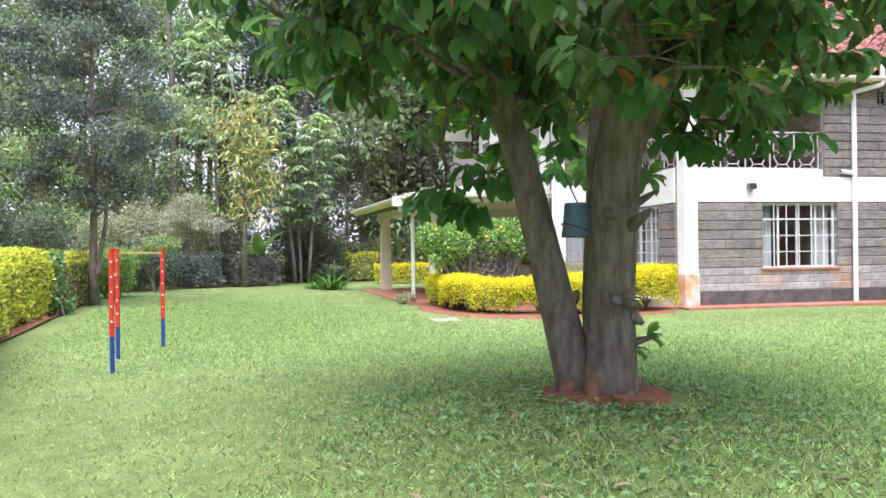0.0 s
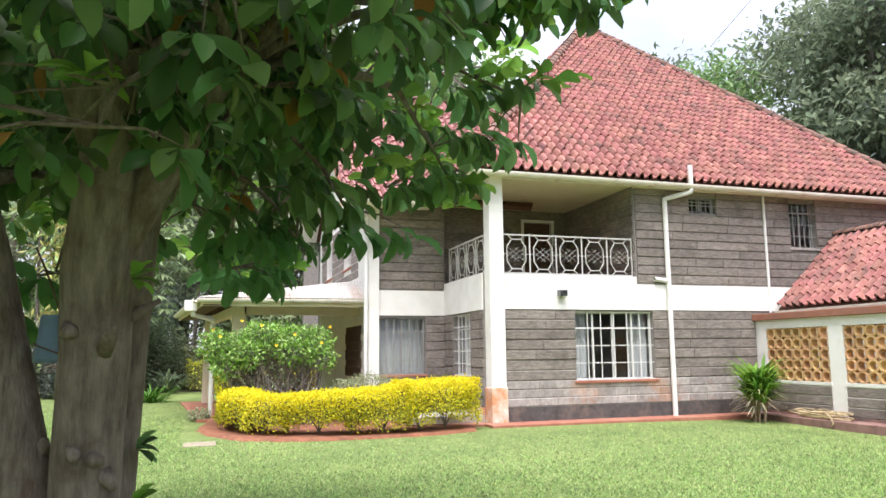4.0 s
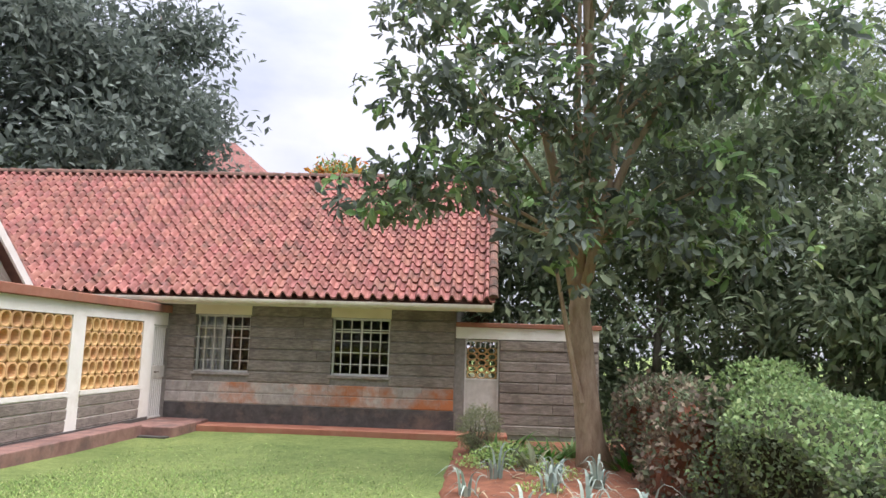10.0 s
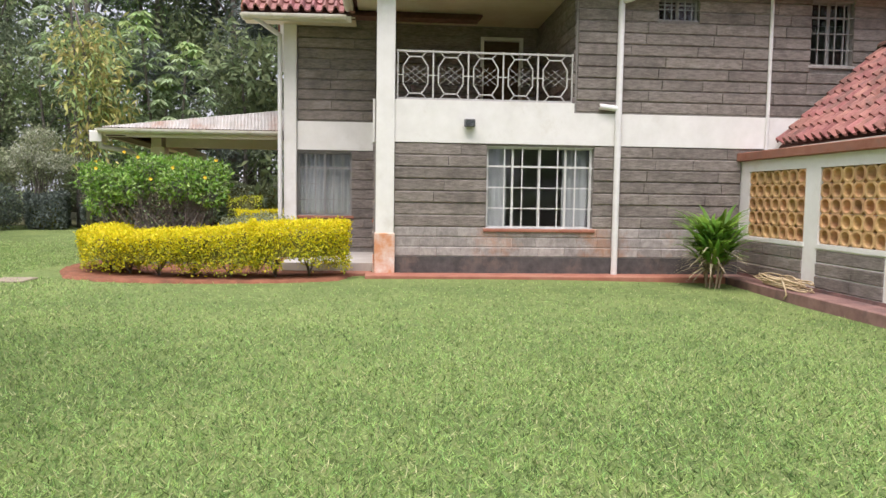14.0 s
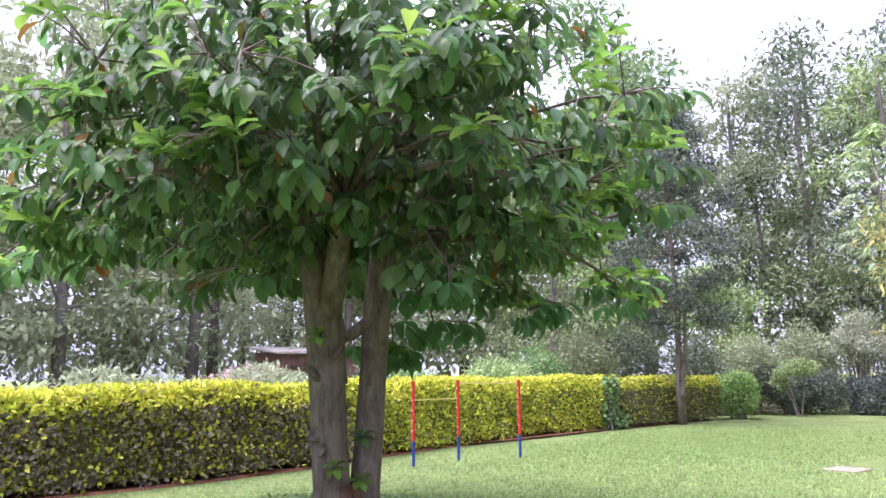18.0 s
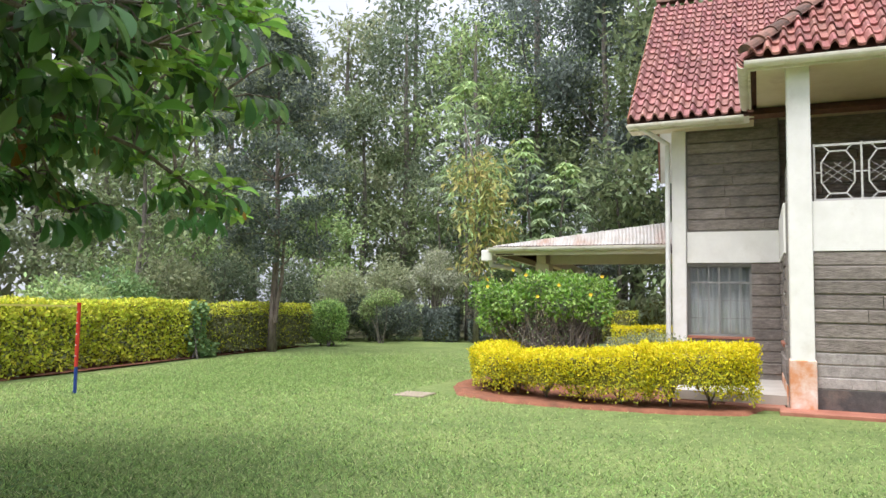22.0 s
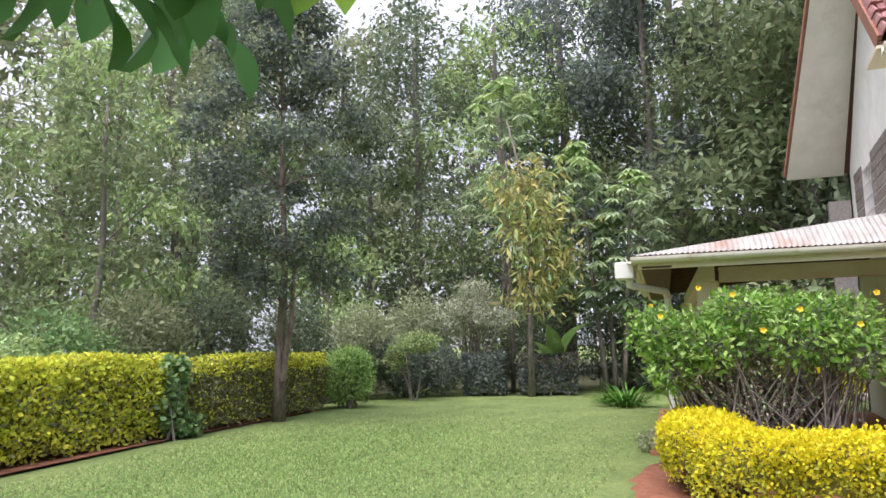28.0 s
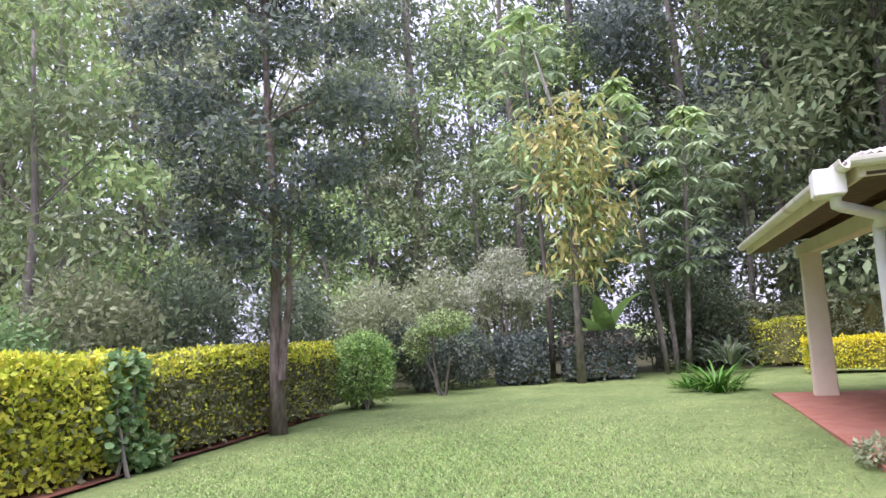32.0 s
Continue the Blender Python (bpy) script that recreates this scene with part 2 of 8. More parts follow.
M_PIPE = material("white_plastic_pipe", (0.70, 0.70, 0.67), (0.80, 0.80, 0.78), 5, 0.45, 0.03, 60, stain=(0.6, 0.56, 0.5), stain_scale=3, stain_at=(0.6, 0.85))
M_RAIL = material("grey_iron_railing", (0.50, 0.49, 0.46), (0.66, 0.65, 0.62), 6, 0.5, 0.05, 60, stain=(0.36, 0.30, 0.25), stain_scale=5, stain_at=(0.62, 0.8))
M_ROOM = material("room_plaster", (0.42, 0.40, 0.36), (0.5, 0.48, 0.44), 3, 0.9, 0.0)
M_CURTAIN = material("pale_curtain", (0.44, 0.44, 0.45), (0.60, 0.60, 0.61), 2, 0.9, 0.1, 30, stretch=(8, 8, 0.5))
M_WOOD = material("dark_timber", (0.07, 0.042, 0.025), (0.13, 0.08, 0.05), 8, 0.75, 0.2, 30, stretch=(1, 1, 6))
M_SHEET = material("corrugated_sheet", (0.42, 0.40, 0.37), (0.58, 0.56, 0.53), 4, 0.5, 0.1, 30, stain=(0.40, 0.22, 0.14), stain_scale=1.1, stain_at=(0.5, 0.76), metal=0.2)
M_BARK = material("smooth_grey_brown_bark", (0.11, 0.085, 0.07), (0.27, 0.225, 0.19), 7, 0.9, 1.0, 16, stain=(0.10, 0.06, 0.045), stain_scale=2.4, stain_at=(0.52, 0.72), stretch=(2.2, 2.2, 0.5))
M_BARK_RED = material("earth_stained_bark", (0.13, 0.07, 0.05), (0.25, 0.15, 0.11), 9, 0.95, 0.9, 22, stain=(0.2, 0.085, 0.05), stain_scale=2.8, stain_at=(0.45, 0.7))
M_BARK_GREY = material("grey_bark", (0.12, 0.105, 0.09), (0.26, 0.235, 0.205), 8, 0.9, 0.7, 26, stretch=(1.6, 1.6, 0.5))
M_BARK_TAN = material("tan_bark", (0.27, 0.19, 0.125), (0.45, 0.35, 0.25), 7, 0.9, 0.7, 26, stretch=(1.6, 1.6, 0.5))
M_GLASS = glass_material("window_glass")
L_BIG = leaf_material("glossy_broad_leaf", (0.078, 0.165, 0.056), (0.18, 0.315, 0.105), 0.45, 0.03, 0.38, 0.55, 0.45)
L_BIG_NEW = leaf_material("young_broad_leaf", (0.14, 0.30, 0.05), (0.26, 0.44, 0.08), 0.3, 0.02, 0.4, 0.45)
L_BIG_OLD = leaf_material("dying_broad_leaf", (0.36, 0.26, 0.04), (0.34, 0.11, 0.05), 0.3, 0.03, 0.5, 0.35)
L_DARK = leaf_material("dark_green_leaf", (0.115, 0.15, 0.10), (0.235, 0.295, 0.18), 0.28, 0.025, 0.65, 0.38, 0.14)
L_BLUE = leaf_material("bluish_dark_leaf", (0.10, 0.13, 0.115), (0.225, 0.27, 0.235), 0.28, 0.02, 0.6, 0.34, 0.18)
L_GREY = leaf_material("grey_green_leaf", (0.28, 0.32, 0.19), (0.375, 0.415, 0.25), 0.22, 0.025, 0.7, 0.35, 0.12)
# paler leaf with distance haze put into its colour
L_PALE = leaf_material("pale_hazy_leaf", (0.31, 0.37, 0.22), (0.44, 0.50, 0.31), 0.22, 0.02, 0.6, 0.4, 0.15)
L_SILVER = leaf_material("silvery_leaf", (0.34, 0.37, 0.27), (0.56, 0.58, 0.46), 0.25, 0.02, 0.6, 0.35, 0.2)
L_UMBRELLA = leaf_material("umbrella_leaflet", (0.22, 0.31, 0.16), (0.42, 0.52, 0.31), 0.3, 0.02, 0.45, 0.35)
L_BUSH = leaf_material("vivid_bush_leaf", (0.11, 0.25, 0.035), (0.27, 0.45, 0.08), 0.35, 0.02, 0.42, 0.4)
L_MID = leaf_material("mid_green_leaf", (0.14, 0.25, 0.095), (0.29, 0.43, 0.18), 0.24, 0.025, 0.5, 0.35)
L_LIGHT = leaf_material("light_green_leaf", (0.26, 0.38, 0.145), (0.44, 0.57, 0.25), 0.35, 0.025, 0.5, 0.4)
L_YELLOWISH = leaf_material("yellowing_leaf", (0.36, 0.37, 0.13), (0.60, 0.54, 0.20), 0.35, 0.03, 0.5, 0.35)
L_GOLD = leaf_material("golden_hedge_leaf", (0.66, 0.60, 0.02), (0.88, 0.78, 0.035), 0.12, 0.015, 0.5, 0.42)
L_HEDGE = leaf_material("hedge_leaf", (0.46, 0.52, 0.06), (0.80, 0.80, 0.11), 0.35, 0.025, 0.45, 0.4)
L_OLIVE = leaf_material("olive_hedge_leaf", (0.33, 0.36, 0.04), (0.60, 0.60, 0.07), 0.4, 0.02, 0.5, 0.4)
# darker copy of the hedge leaf, mainly to colour shaded hedge sides
L_HEDGE_DARK = leaf_material("dark_hedge_leaf", (0.15, 0.165, 0.09), (0.28, 0.285, 0.15), 0.4, 0.02, 0.6, 0.25)
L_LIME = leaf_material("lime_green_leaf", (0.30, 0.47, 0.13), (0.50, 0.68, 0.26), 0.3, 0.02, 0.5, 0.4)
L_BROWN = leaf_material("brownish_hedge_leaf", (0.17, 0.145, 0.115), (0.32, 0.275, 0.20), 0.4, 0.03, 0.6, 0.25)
L_PINK = leaf_material("pink_blossom", (0.62, 0.30, 0.32), (0.78, 0.52, 0.52), 0.2, 0.02, 0.6, 0.4)
L_ORANGE = leaf_material("orange_blossom", (0.45, 0.15, 0.03), (0.6, 0.28, 0.06), 0.3, 0.02, 0.6, 0.3)
# dark colour of a hedge's inside, with the shade among the leaves in it
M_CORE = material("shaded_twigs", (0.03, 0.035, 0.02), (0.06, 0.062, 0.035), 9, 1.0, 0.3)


# ---------------------------------------------------------------- building helpers
def mesh_object(name, verts, faces, mat, parent=None, label="", smooth=False):
    me = bpy.data.meshes.new(name)
    me.from_pydata([tuple(map(float, v)) for v in verts], [], faces)
    me.materials.append(mat)
    if smooth:
        me.shade_smooth()
    me.update()
    ob = new(name, me)
    if parent:
        ob.parent = parent
        at = Vector(parent.get("base", (0, 0, 0)))
        if parent.type == 'MESH' and parent.parent:
            at = Vector((0, 0, 0))
        ob.matrix_parent_inverse = Matrix.Translation(-at)
    if label:
        ob["label"] = label
    return ob


def thing(name, at, label, category, group="", kind=""):
    """An Empty at the base of a thing; its parts are made in world coordinates."""
    ob = new(name)
    ob.empty_display_size = 0.2
    ob.location = at
    ob["base"] = tuple(at)
    return tagged(ob, label, category, group, kind)


def part(name, bm, mat, parent=None, label="", smooth=False):
    me = bpy.data.meshes.new(name)
    bm.to_mesh(me)
    bm.free()
    me.materials.append(mat)
    if smooth:
        me.shade_smooth()
    ob = new(name, me)
    if parent:
        ob.parent = parent
        at = Vector(parent.get("base", (0, 0, 0)))
        ob.matrix_parent_inverse = Matrix.Translation(-at)
    if label:
        ob["label"] = label
    return ob


def box(bm, x0, x1, y0, y1, z0, z1, bevel=0.0):
    c = ((x0 + x1) / 2, (y0 + y1) / 2, (z0 + z1) / 2)
    r = bmesh.ops.create_cube(bm, size=1, matrix=Matrix.Translation(c) @ Matrix.Diagonal((abs(x1 - x0), abs(y1 - y0), abs(z1 - z0), 1)))
    if bevel:
        edges = list({e for v in r["verts"] for e in v.link_edges})
        bmesh.ops.bevel(bm, geom=edges, offset=bevel, segments=1, affect='EDGES')


def slab(name, x0, x1, y0, y1, z0, z1, mat, parent=None, label="", bevel=0.0):
    bm = bmesh.new()
    box(bm, x0, x1, y0, y1, z0, z1, bevel)
    return part(name, bm, mat, parent, label)


def bar(bm, a, b, w, d=None, up=(0, 0, 1)):
    """A square bar from a to b."""
    a, b = Vector(a), Vector(b)
    v = b - a
    q = v.to_track_quat('Z', 'Y').to_matrix().to_4x4()
    bmesh.ops.create_cube(bm, size=1, matrix=Matrix.Translation((a + b) / 2) @ q @ Matrix.Diagonal((w, d or w, v.length, 1)))


def rod(bm, a, b, r, r2=None, seg=8):
    a, b = Vector(a), Vector(b)
    v = b - a
    q = v.to_track_quat('Z', 'Y').to_matrix().to_4x4()
    bmesh.ops.create_cone(bm, cap_ends=True, segments=seg, radius1=r, radius2=r if r2 is None else r2, depth=v.length,
                          matrix=Matrix.Translation((a + b) / 2) @ q)


def tube(points, radii, seg=10, cap=True, wobble=0.0, rng=None):
    """Vertices and faces of a tapered tube along points."""
    verts, faces = [], []
    pts = [Vector(p) for p in points]
    ref = Vector((0.31, 0.95, 0.05))
    for i, p in enumerate(pts):
        t = (pts[min(i + 1, len(pts) - 1)] - pts[max(i - 1, 0)]).normalized()
        u = t.cross(ref).normalized()
        v = t.cross(u)
        for k in range(seg):
            a = 2 * math.pi * k / seg
            r = radii[i] * (1 + (wobble * math.sin(3 * a + 1.7 * i) + wobble * 0.7 * math.sin(2 * a - 0.9 * i)))
            verts.append(p + u * (r * math.cos(a)) + v * (r * math.sin(a)))
    for i in range(len(pts) - 1):
        for k in range(seg):
            faces.append((i * seg + k, i * seg + (k + 1) % seg, (i + 1) * seg + (k + 1) % seg, (i + 1) * seg + k))
    if cap:
        faces.append(tuple(range(seg))[::-1])
        faces.append(tuple((len(pts) - 1) * seg + k for k in range(seg)))
    return verts, faces


def bend(a, b, n=6, sag=0.0, wob=0.0, rng=random):
    """Points from a to b, with a sideways wander."""
    a, b = Vector(a), Vector(b)
    out = []
    off = Vector((rng.uniform(-1, 1), rng.uniform(-1, 1), 0)) * wob
    for i in range(n):
        t = i / (n - 1)
        p = a.lerp(b, t) + off * math.sin(math.pi * t) + Vector((0, 0, sag * math.sin(math.pi * t)))
        p += Vector((rng.uniform(-1, 1), rng.uniform(-1, 1), 0)) * wob * 0.25 * (0 < i < n - 1)
        out.append(p)
    return out


LEAF_PLAIN = (np.array([(0, 0, 0), (0.5, 0.45, 0.06), (0, 1, -0.05), (-0.5, 0.45, 0.06)]), [(0, 1, 2), (0, 2, 3)])
LEAF_BROAD = (np.array([(0, 0, 0), (0.34, 0.28, 0.07), (0, 0.3, 0), (-0.34, 0.28, 0.07), (0.5, 0.62, 0.06), (0, 0.64, -0.03),
                        (-0.5, 0.62, 0.06), (0.3, 0.88, -0.02), (-0.3, 0.88, -0.02), (0, 1, -0.12)]),
              [(0, 1, 2), (0, 2, 3), (2, 1, 4, 5), (3, 2, 5, 6), (5, 4, 7, 9), (6, 5, 9, 8)])
LEAF_SPOON = (np.array([(0, 0, 0), (0.18, 0.2, 0.06), (0, 0.22, 0), (-0.18, 0.2, 0.06), (0.42, 0.48, 0.11), (0, 0.5, 0), (-0.42, 0.48, 0.11), (0.5, 0.7, 0.06),
                        (0, 0.74, -0.06), (-0.5, 0.7, 0.06), (0.26, 0.92, -0.06), (-0.26, 0.92, -0.06), (0, 1, -0.18)]),
              [(0, 1, 2), (0, 2, 3), (2, 1, 4, 5), (3, 2, 5, 6), (5, 4, 7, 8), (6, 5, 8, 9), (8, 7, 10, 12), (9, 8, 12, 11)])
LEAF_BLADE = (np.array([(-0.5, 0, 0), (0.5, 0, 0), (0, 1, 0.05)]), [(0, 1, 2)])


def leaf_cloud(name, pos, along, normal, length, width, mat, parent=None, shape=LEAF_PLAIN, label=""):
    """One mesh of many leaves: at pos, pointing along, facing normal."""
    pos, along, normal = (np.asarray(a, float) for a in (pos, along, normal))
    n = len(pos)
    along = along / (np.linalg.norm(along, axis=1, keepdims=True) + 1e-9)
    side = np.cross(along, normal)
    side /= np.linalg.norm(side, axis=1, keepdims=True) + 1e-9
    up = np.cross(side, along)
    length, width = np.broadcast_to(length, n), np.broadcast_to(width, n)
    tv, tf = shape
    v = (pos[:, None, :] + side[:, None, :] * (tv[None, :, 0, None] * width[:, None, None])
         + along[:, None, :] * (tv[None, :, 1, None] * length[:, None, None])
         + up[:, None, :] * (tv[None, :, 2, None] * length[:, None, None])).reshape(-1, 3)
    k = len(tv)
    me = bpy.data.meshes.new(name)
    loops = np.concatenate([np.array(f) for f in tf])
    counts = np.array([len(f) for f in tf])
    all_loops = (loops[None, :] + (np.arange(n) * k)[:, None]).ravel()
    all_counts = np.tile(counts, n)
    starts = np.concatenate([[0], np.cumsum(all_counts)[:-1]])
    me.vertices.add(len(v))
    me.vertices.foreach_set("co", v.ravel().astype(np.float32))
    me.loops.add(len(all_loops))
    me.loops.foreach_set("vertex_index", all_loops.astype(np.int32))
    me.polygons.add(len(all_counts))
    me.polygons.foreach_set("loop_start", starts.astype(np.int32))
    me.polygons.foreach_set("loop_total", all_counts.astype(np.int32))
    me.materials.append(mat)
    me.update(calc_edges=True)
    ob = new(name, me)
    if parent:
        ob.parent = parent
        ob.matrix_parent_inverse = Matrix.Translation(-Vector(parent.get("base", (0, 0, 0))))
    if label:
        ob["label"] = label
    ob["kind"] = "stuff"
    return ob


def unit(v):
    return v / (np.linalg.norm(v, axis=1, keepdims=True) + 1e-9)


def blob_points(rng, blobs, n, shell=0.55):
    """n points in the outer part of some ellipsoids (x, y, z, rx, ry, rz), with the outward way of each."""
    b = np.array(blobs, float)
    vol = b[:, 3] * b[:, 4] * b[:, 5]
    pick = rng.choice(len(b), n, p=vol ** 0.8 / (vol ** 0.8).sum())
    d = unit(rng.normal(size=(n, 3)))
    r = shell + (1 - shell) * rng.random(n) ** 0.7
    lump = 0.82 + 0.36 * rng.random(n) * np.abs(np.sin(5.1 * d[:, 0] + pick) * np.cos(4.3 * d[:, 1] + 2 * pick) + 0.4 * np.sin(6.7 * d[:, 2]))
    p = b[pick, :3] + d * b[pick, 3:] * (r * lump)[:, None]
    return p, d


def ground_z(x, y):
    """The lawn: almost level, a low rise round the great tree, and slightly lower towards the back wing."""
    rise = 0.30 * math.exp(-((x + 6.4) ** 2 + (y - 3.2) ** 2) / 5.0)
    fall = -0.16 * max(0.0, min(1.0, (y - 10) / 9.0)) * max(0.0, min(1.0, (x + 19) / 5.0))
    return rise + fall + 0.02 * math.sin(0.7 * x + 0.4) * math.sin(0.6 * y)


# ---------------------------------------------------------------- walls, by frames of (axis, place, outward sign)
def fbox(bm, fr, u0, u1, z0, z1, d0, d1, bevel=0.0):
    ax, at, sg = fr
    a, b = at + sg * d0, at + sg * d1
    if ax == 'x':
        box(bm, min(a, b), max(a, b), u0, u1, z0, z1, bevel)
    else:
        box(bm, u0, u1, min(a, b), max(a, b), z0, z1, bevel)


def fpoint(fr, u, z, d):
    ax, at, sg = fr
    return Vector((at + sg * d, u, z)) if ax == 'x' else Vector((u, at + sg * d, z))


def fslab(name, fr, u0, u1, z0, z1, d0, d1, mat, parent=None, label="", bevel=0.0):
    bm = bmesh.new()
    fbox(bm, fr, u0, u1, z0, z1, d0, d1, bevel)
    return part(name, bm, mat, parent, label)


def pierced(bm, fr, u0, u1, z0, z1, d0, d1, holes):
    """A wall slab with rectangular holes right through it."""
    us = sorted({u0, u1, *(h for q in holes for h in q[:2] if u0 < h < u1)})
    zs = sorted({z0, z1, *(h for q in holes for h in q[2:] if z0 < h < z1)})
    for za, zb in zip(zs, zs[1:]):
        run = None
        for ua, ub in zip(us, us[1:]):
            um, zm = (ua + ub) / 2, (za + zb) / 2
            if any(h[0] < um < h[1] and h[2] < zm < h[3] for h in holes):
                if run:
                    fbox(bm, fr, run[0], run[1], za, zb, d0, d1)
                run = None
            else:
                run = (run[0], ub) if run else (ua, ub)
        if run:
            fbox(bm, fr, run[0], run[1], za, zb, d0, d1)


def stone_mesh(mat, name):
    """A dressed stone, one metre each way, with a raised, slightly cushioned face."""
    w, b, d = 0.5, 0.494, 1.0
    vs = [(-w, -w, 0), (w, -w, 0), (w, w, 0), (-w, w, 0), (-b, -0.40, 0.75), (b, -0.40, 0.75), (b, 0.44, d), (-b, 0.44, d)]
    fs = [(4, 5, 6, 7), (0, 1, 5, 4), (1, 2, 6, 5), (2, 3, 7, 6), (3, 0, 4, 7)]
    me = bpy.data.meshes.new(name)
    me.from_pydata(vs, [], fs)
    me.materials.append(mat)
    return me


STONE_DARK, STONE_PALE, STONE_RUST = stone_mesh(M_STONE, "stone"), stone_mesh(M_STONE_LIGHT, "stone"), stone_mesh(M_STONE_RUST, "stone")


def stones(parent, fr, u0, u1, z0, z1, course, mesh, seed, holes=(), proud=0.032, lengths=(0.7, 1.7), base=0.0):
    """Courses of single stones on a wall face, broken at the holes."""
    rng = random.Random(seed)
    ax, at, sg = fr
    n = max(1, round((z1 - z0) / course))
    h = (z1 - z0) / n
    for i in range(n):
        za, zb = z0 + i * h, z0 + (i + 1) * h
        cuts = [(u0, u1)]
        level = rng.uniform(0.55, 1.45)
        for q in holes:
            if q[2] < zb - 0.03 and q[3] > za + 0.03:
                cuts = [p for a, b in cuts for p in ((a, min(b, q[0])), (max(a, q[1]), b)) if p[1] - p[0] > 0.03]
        for a, b in cuts:
            u = a
            while u < b - 1e-3:
                w = rng.uniform(*lengths)
                e = u + w if b - (u + w) > 0.22 else b
                d = proud * level * rng.uniform(0.9, 1.1)
                m = Matrix.Diagonal((e - u - 0.002, h - 0.012, d, 1))
                c = fpoint(fr, (u + e) / 2, (za + zb) / 2, base)
                if ax == 'x':
                    rot = Matrix(((0, 0, sg, 0), (sg, 0, 0, 0), (0, 1, 0, 0), (0, 0, 0, 1)))
                else:
                    rot = Matrix(((-sg, 0, 0, 0), (0, 0, sg, 0), (0, 1, 0, 0), (0, 0, 0, 1)))
                ob = new("stone", mesh)
                ob.parent = parent
                ob.matrix_parent_inverse = Matrix.Translation(-Vector(parent.get("base", (0, 0, 0))))
                ob.matrix_basis = Matrix.Translation(c) @ rot @ m
                u = e


def curtain(parent, fr, u0, u1, z0, z1, d, mat=None):
    """A hanging curtain in soft folds."""
    n = max(8, int((u1 - u0) / 0.03))
    vs, fs = [], []
    for i in range(n + 1):
        u = u0 + (u1 - u0) * i / n
        off = 0.022 * math.sin(i * 1.35) + 0.012 * math.sin(i * 0.47 + 1)
        vs += [fpoint(fr, u, z0, d + off), fpoint(fr, u, z1, d + off * 0.6), fpoint(fr, u, z0, d + off - 0.006), fpoint(fr, u, z1, d + off * 0.6 - 0.006)]
    for i in range(n):
        a, b = 4 * i, 4 * i + 4
        fs += [(a, b, b + 1, a + 1), (a + 2, a + 3, b + 3, b + 2)]
    return mesh_object("curtain", vs, fs, mat or M_CURTAIN, parent, "pale sheer curtain", True)


def window(name, fr, u0, u1, z0, z1, cols, rows, label, curtains=(), parent=None, sill=M_RED, frame_mat=None, back=0.16, grille=True, reveal=True):
    """A steel window in its opening: frame, glazing bars, pane, burglar grille, sill, curtains."""
    fm = frame_mat or M_IRON
    w = thing(name, fpoint(fr, (u0 + u1) / 2, z0, 0), label, "window", kind="structure") if parent is None else parent
    bm = bmesh.new()
    t = 0.045
    for a in ((u0, u1, z0, z0 + t), (u0, u1, z1 - t, z1), (u0, u0 + t, z0 + t, z1 - t), (u1 - t, u1, z0 + t, z1 - t)):
        fbox(bm, fr, *a, -back, -back + 0.05)
    part("window_frame", bm, fm, w)
    n_light = max(2, round((u1 - u0) / 0.55))
    for i in range(1, n_light):
        u = u0 + (u1 - u0) * i / n_light
        fslab("mullion", fr, u - 0.02, u + 0.02, z0 + t, z1 - t, -back, -back + 0.045, fm, w)
    fslab("transom", fr, u0 + t, u1 - t, z0 + (z1 - z0) * 0.76 - 0.015, z0 + (z1 - z0) * 0.76 + 0.015, -back + 0.002, -back + 0.04, fm, w)
    p = fslab("pane", fr, u0 + t, u1 - t, z0 + t, z1 - t, -back + 0.012, -back + 0.018, M_GLASS, w, "clear window glass")
    p.visible_shadow = False
    if grille:
        bm = bmesh.new()
        for i in range(1, cols):
            u = u0 + (u1 - u0) * i / cols
            fbox(bm, fr, u - 0.010, u + 0.010, z0, z1, -0.055, -0.035)
        for j in range(rows + 1):
            z = min(max(z0 + (z1 - z0) * j / rows, z0 + 0.011), z1 - 0.011)
            fbox(bm, fr, u0, u1, z - 0.009, z + 0.009, -0.034, -0.016)
        part("burglar_grille", bm, fm, w, "welded flat-bar grille")
    if sill:
        fslab("window_sill", fr, u0 - 0.05, u1 + 0.05, z0 - 0.06, z0 - 0.002, -0.2, 0.05, sill, w, "thin red-painted sill", 0.008)
    for a, b in curtains:
        curtain(w, fr, a, b, z0 + 0.02, z1 - 0.03, -back - 0.10)
    return w


M_DULL = material("dull_grey_iron", (0.24, 0.24, 0.23), (0.36, 0.36, 0.34), 6, 0.6, 0.05, 60)
FRONT = ('x', -17.07, 1)
LEFTW = ('x', -20.10, 1)
SIDE = ('y', 9.85, -1)
GABLE = ('y', 7.80, -1)
WING = ('y', 23.10, -1)
COURT_A = ('y', 16.90, -1)
COURT_B = ('x', -10.25, 1)

# ---------------------------------------------------------------- main house
house = thing("house", (-24.0, 15.0, 0.0), "two-storey grey stone house with a steep red tile roof", "house", kind="structure")

# front wall
h_front = [(11.95, 13.99, 0.90, 2.45), (15.16, 15.95, 4.86, 5.28), (18.17, 19.02, 4.11, 5.33), (9.0, 13.60, 3.27, 6.0)]
bm = bmesh.new()
pierced(bm, FRONT, 10.20, 23.0, -0.3, 5.62, -0.28, 0.0, h_front)
wall_front = part("wall_front", bm, M_MORTAR, house)
wall_front["base"] = (-24.0, 15.0, 0.0)
wall_front["base"] = (0, 0, 0)
fslab("band", FRONT, 13.58, 23.0, 2.49, 3.09, 0.003, 0.03, M_WHITE, house, "white plaster band")
bm = bmesh.new()
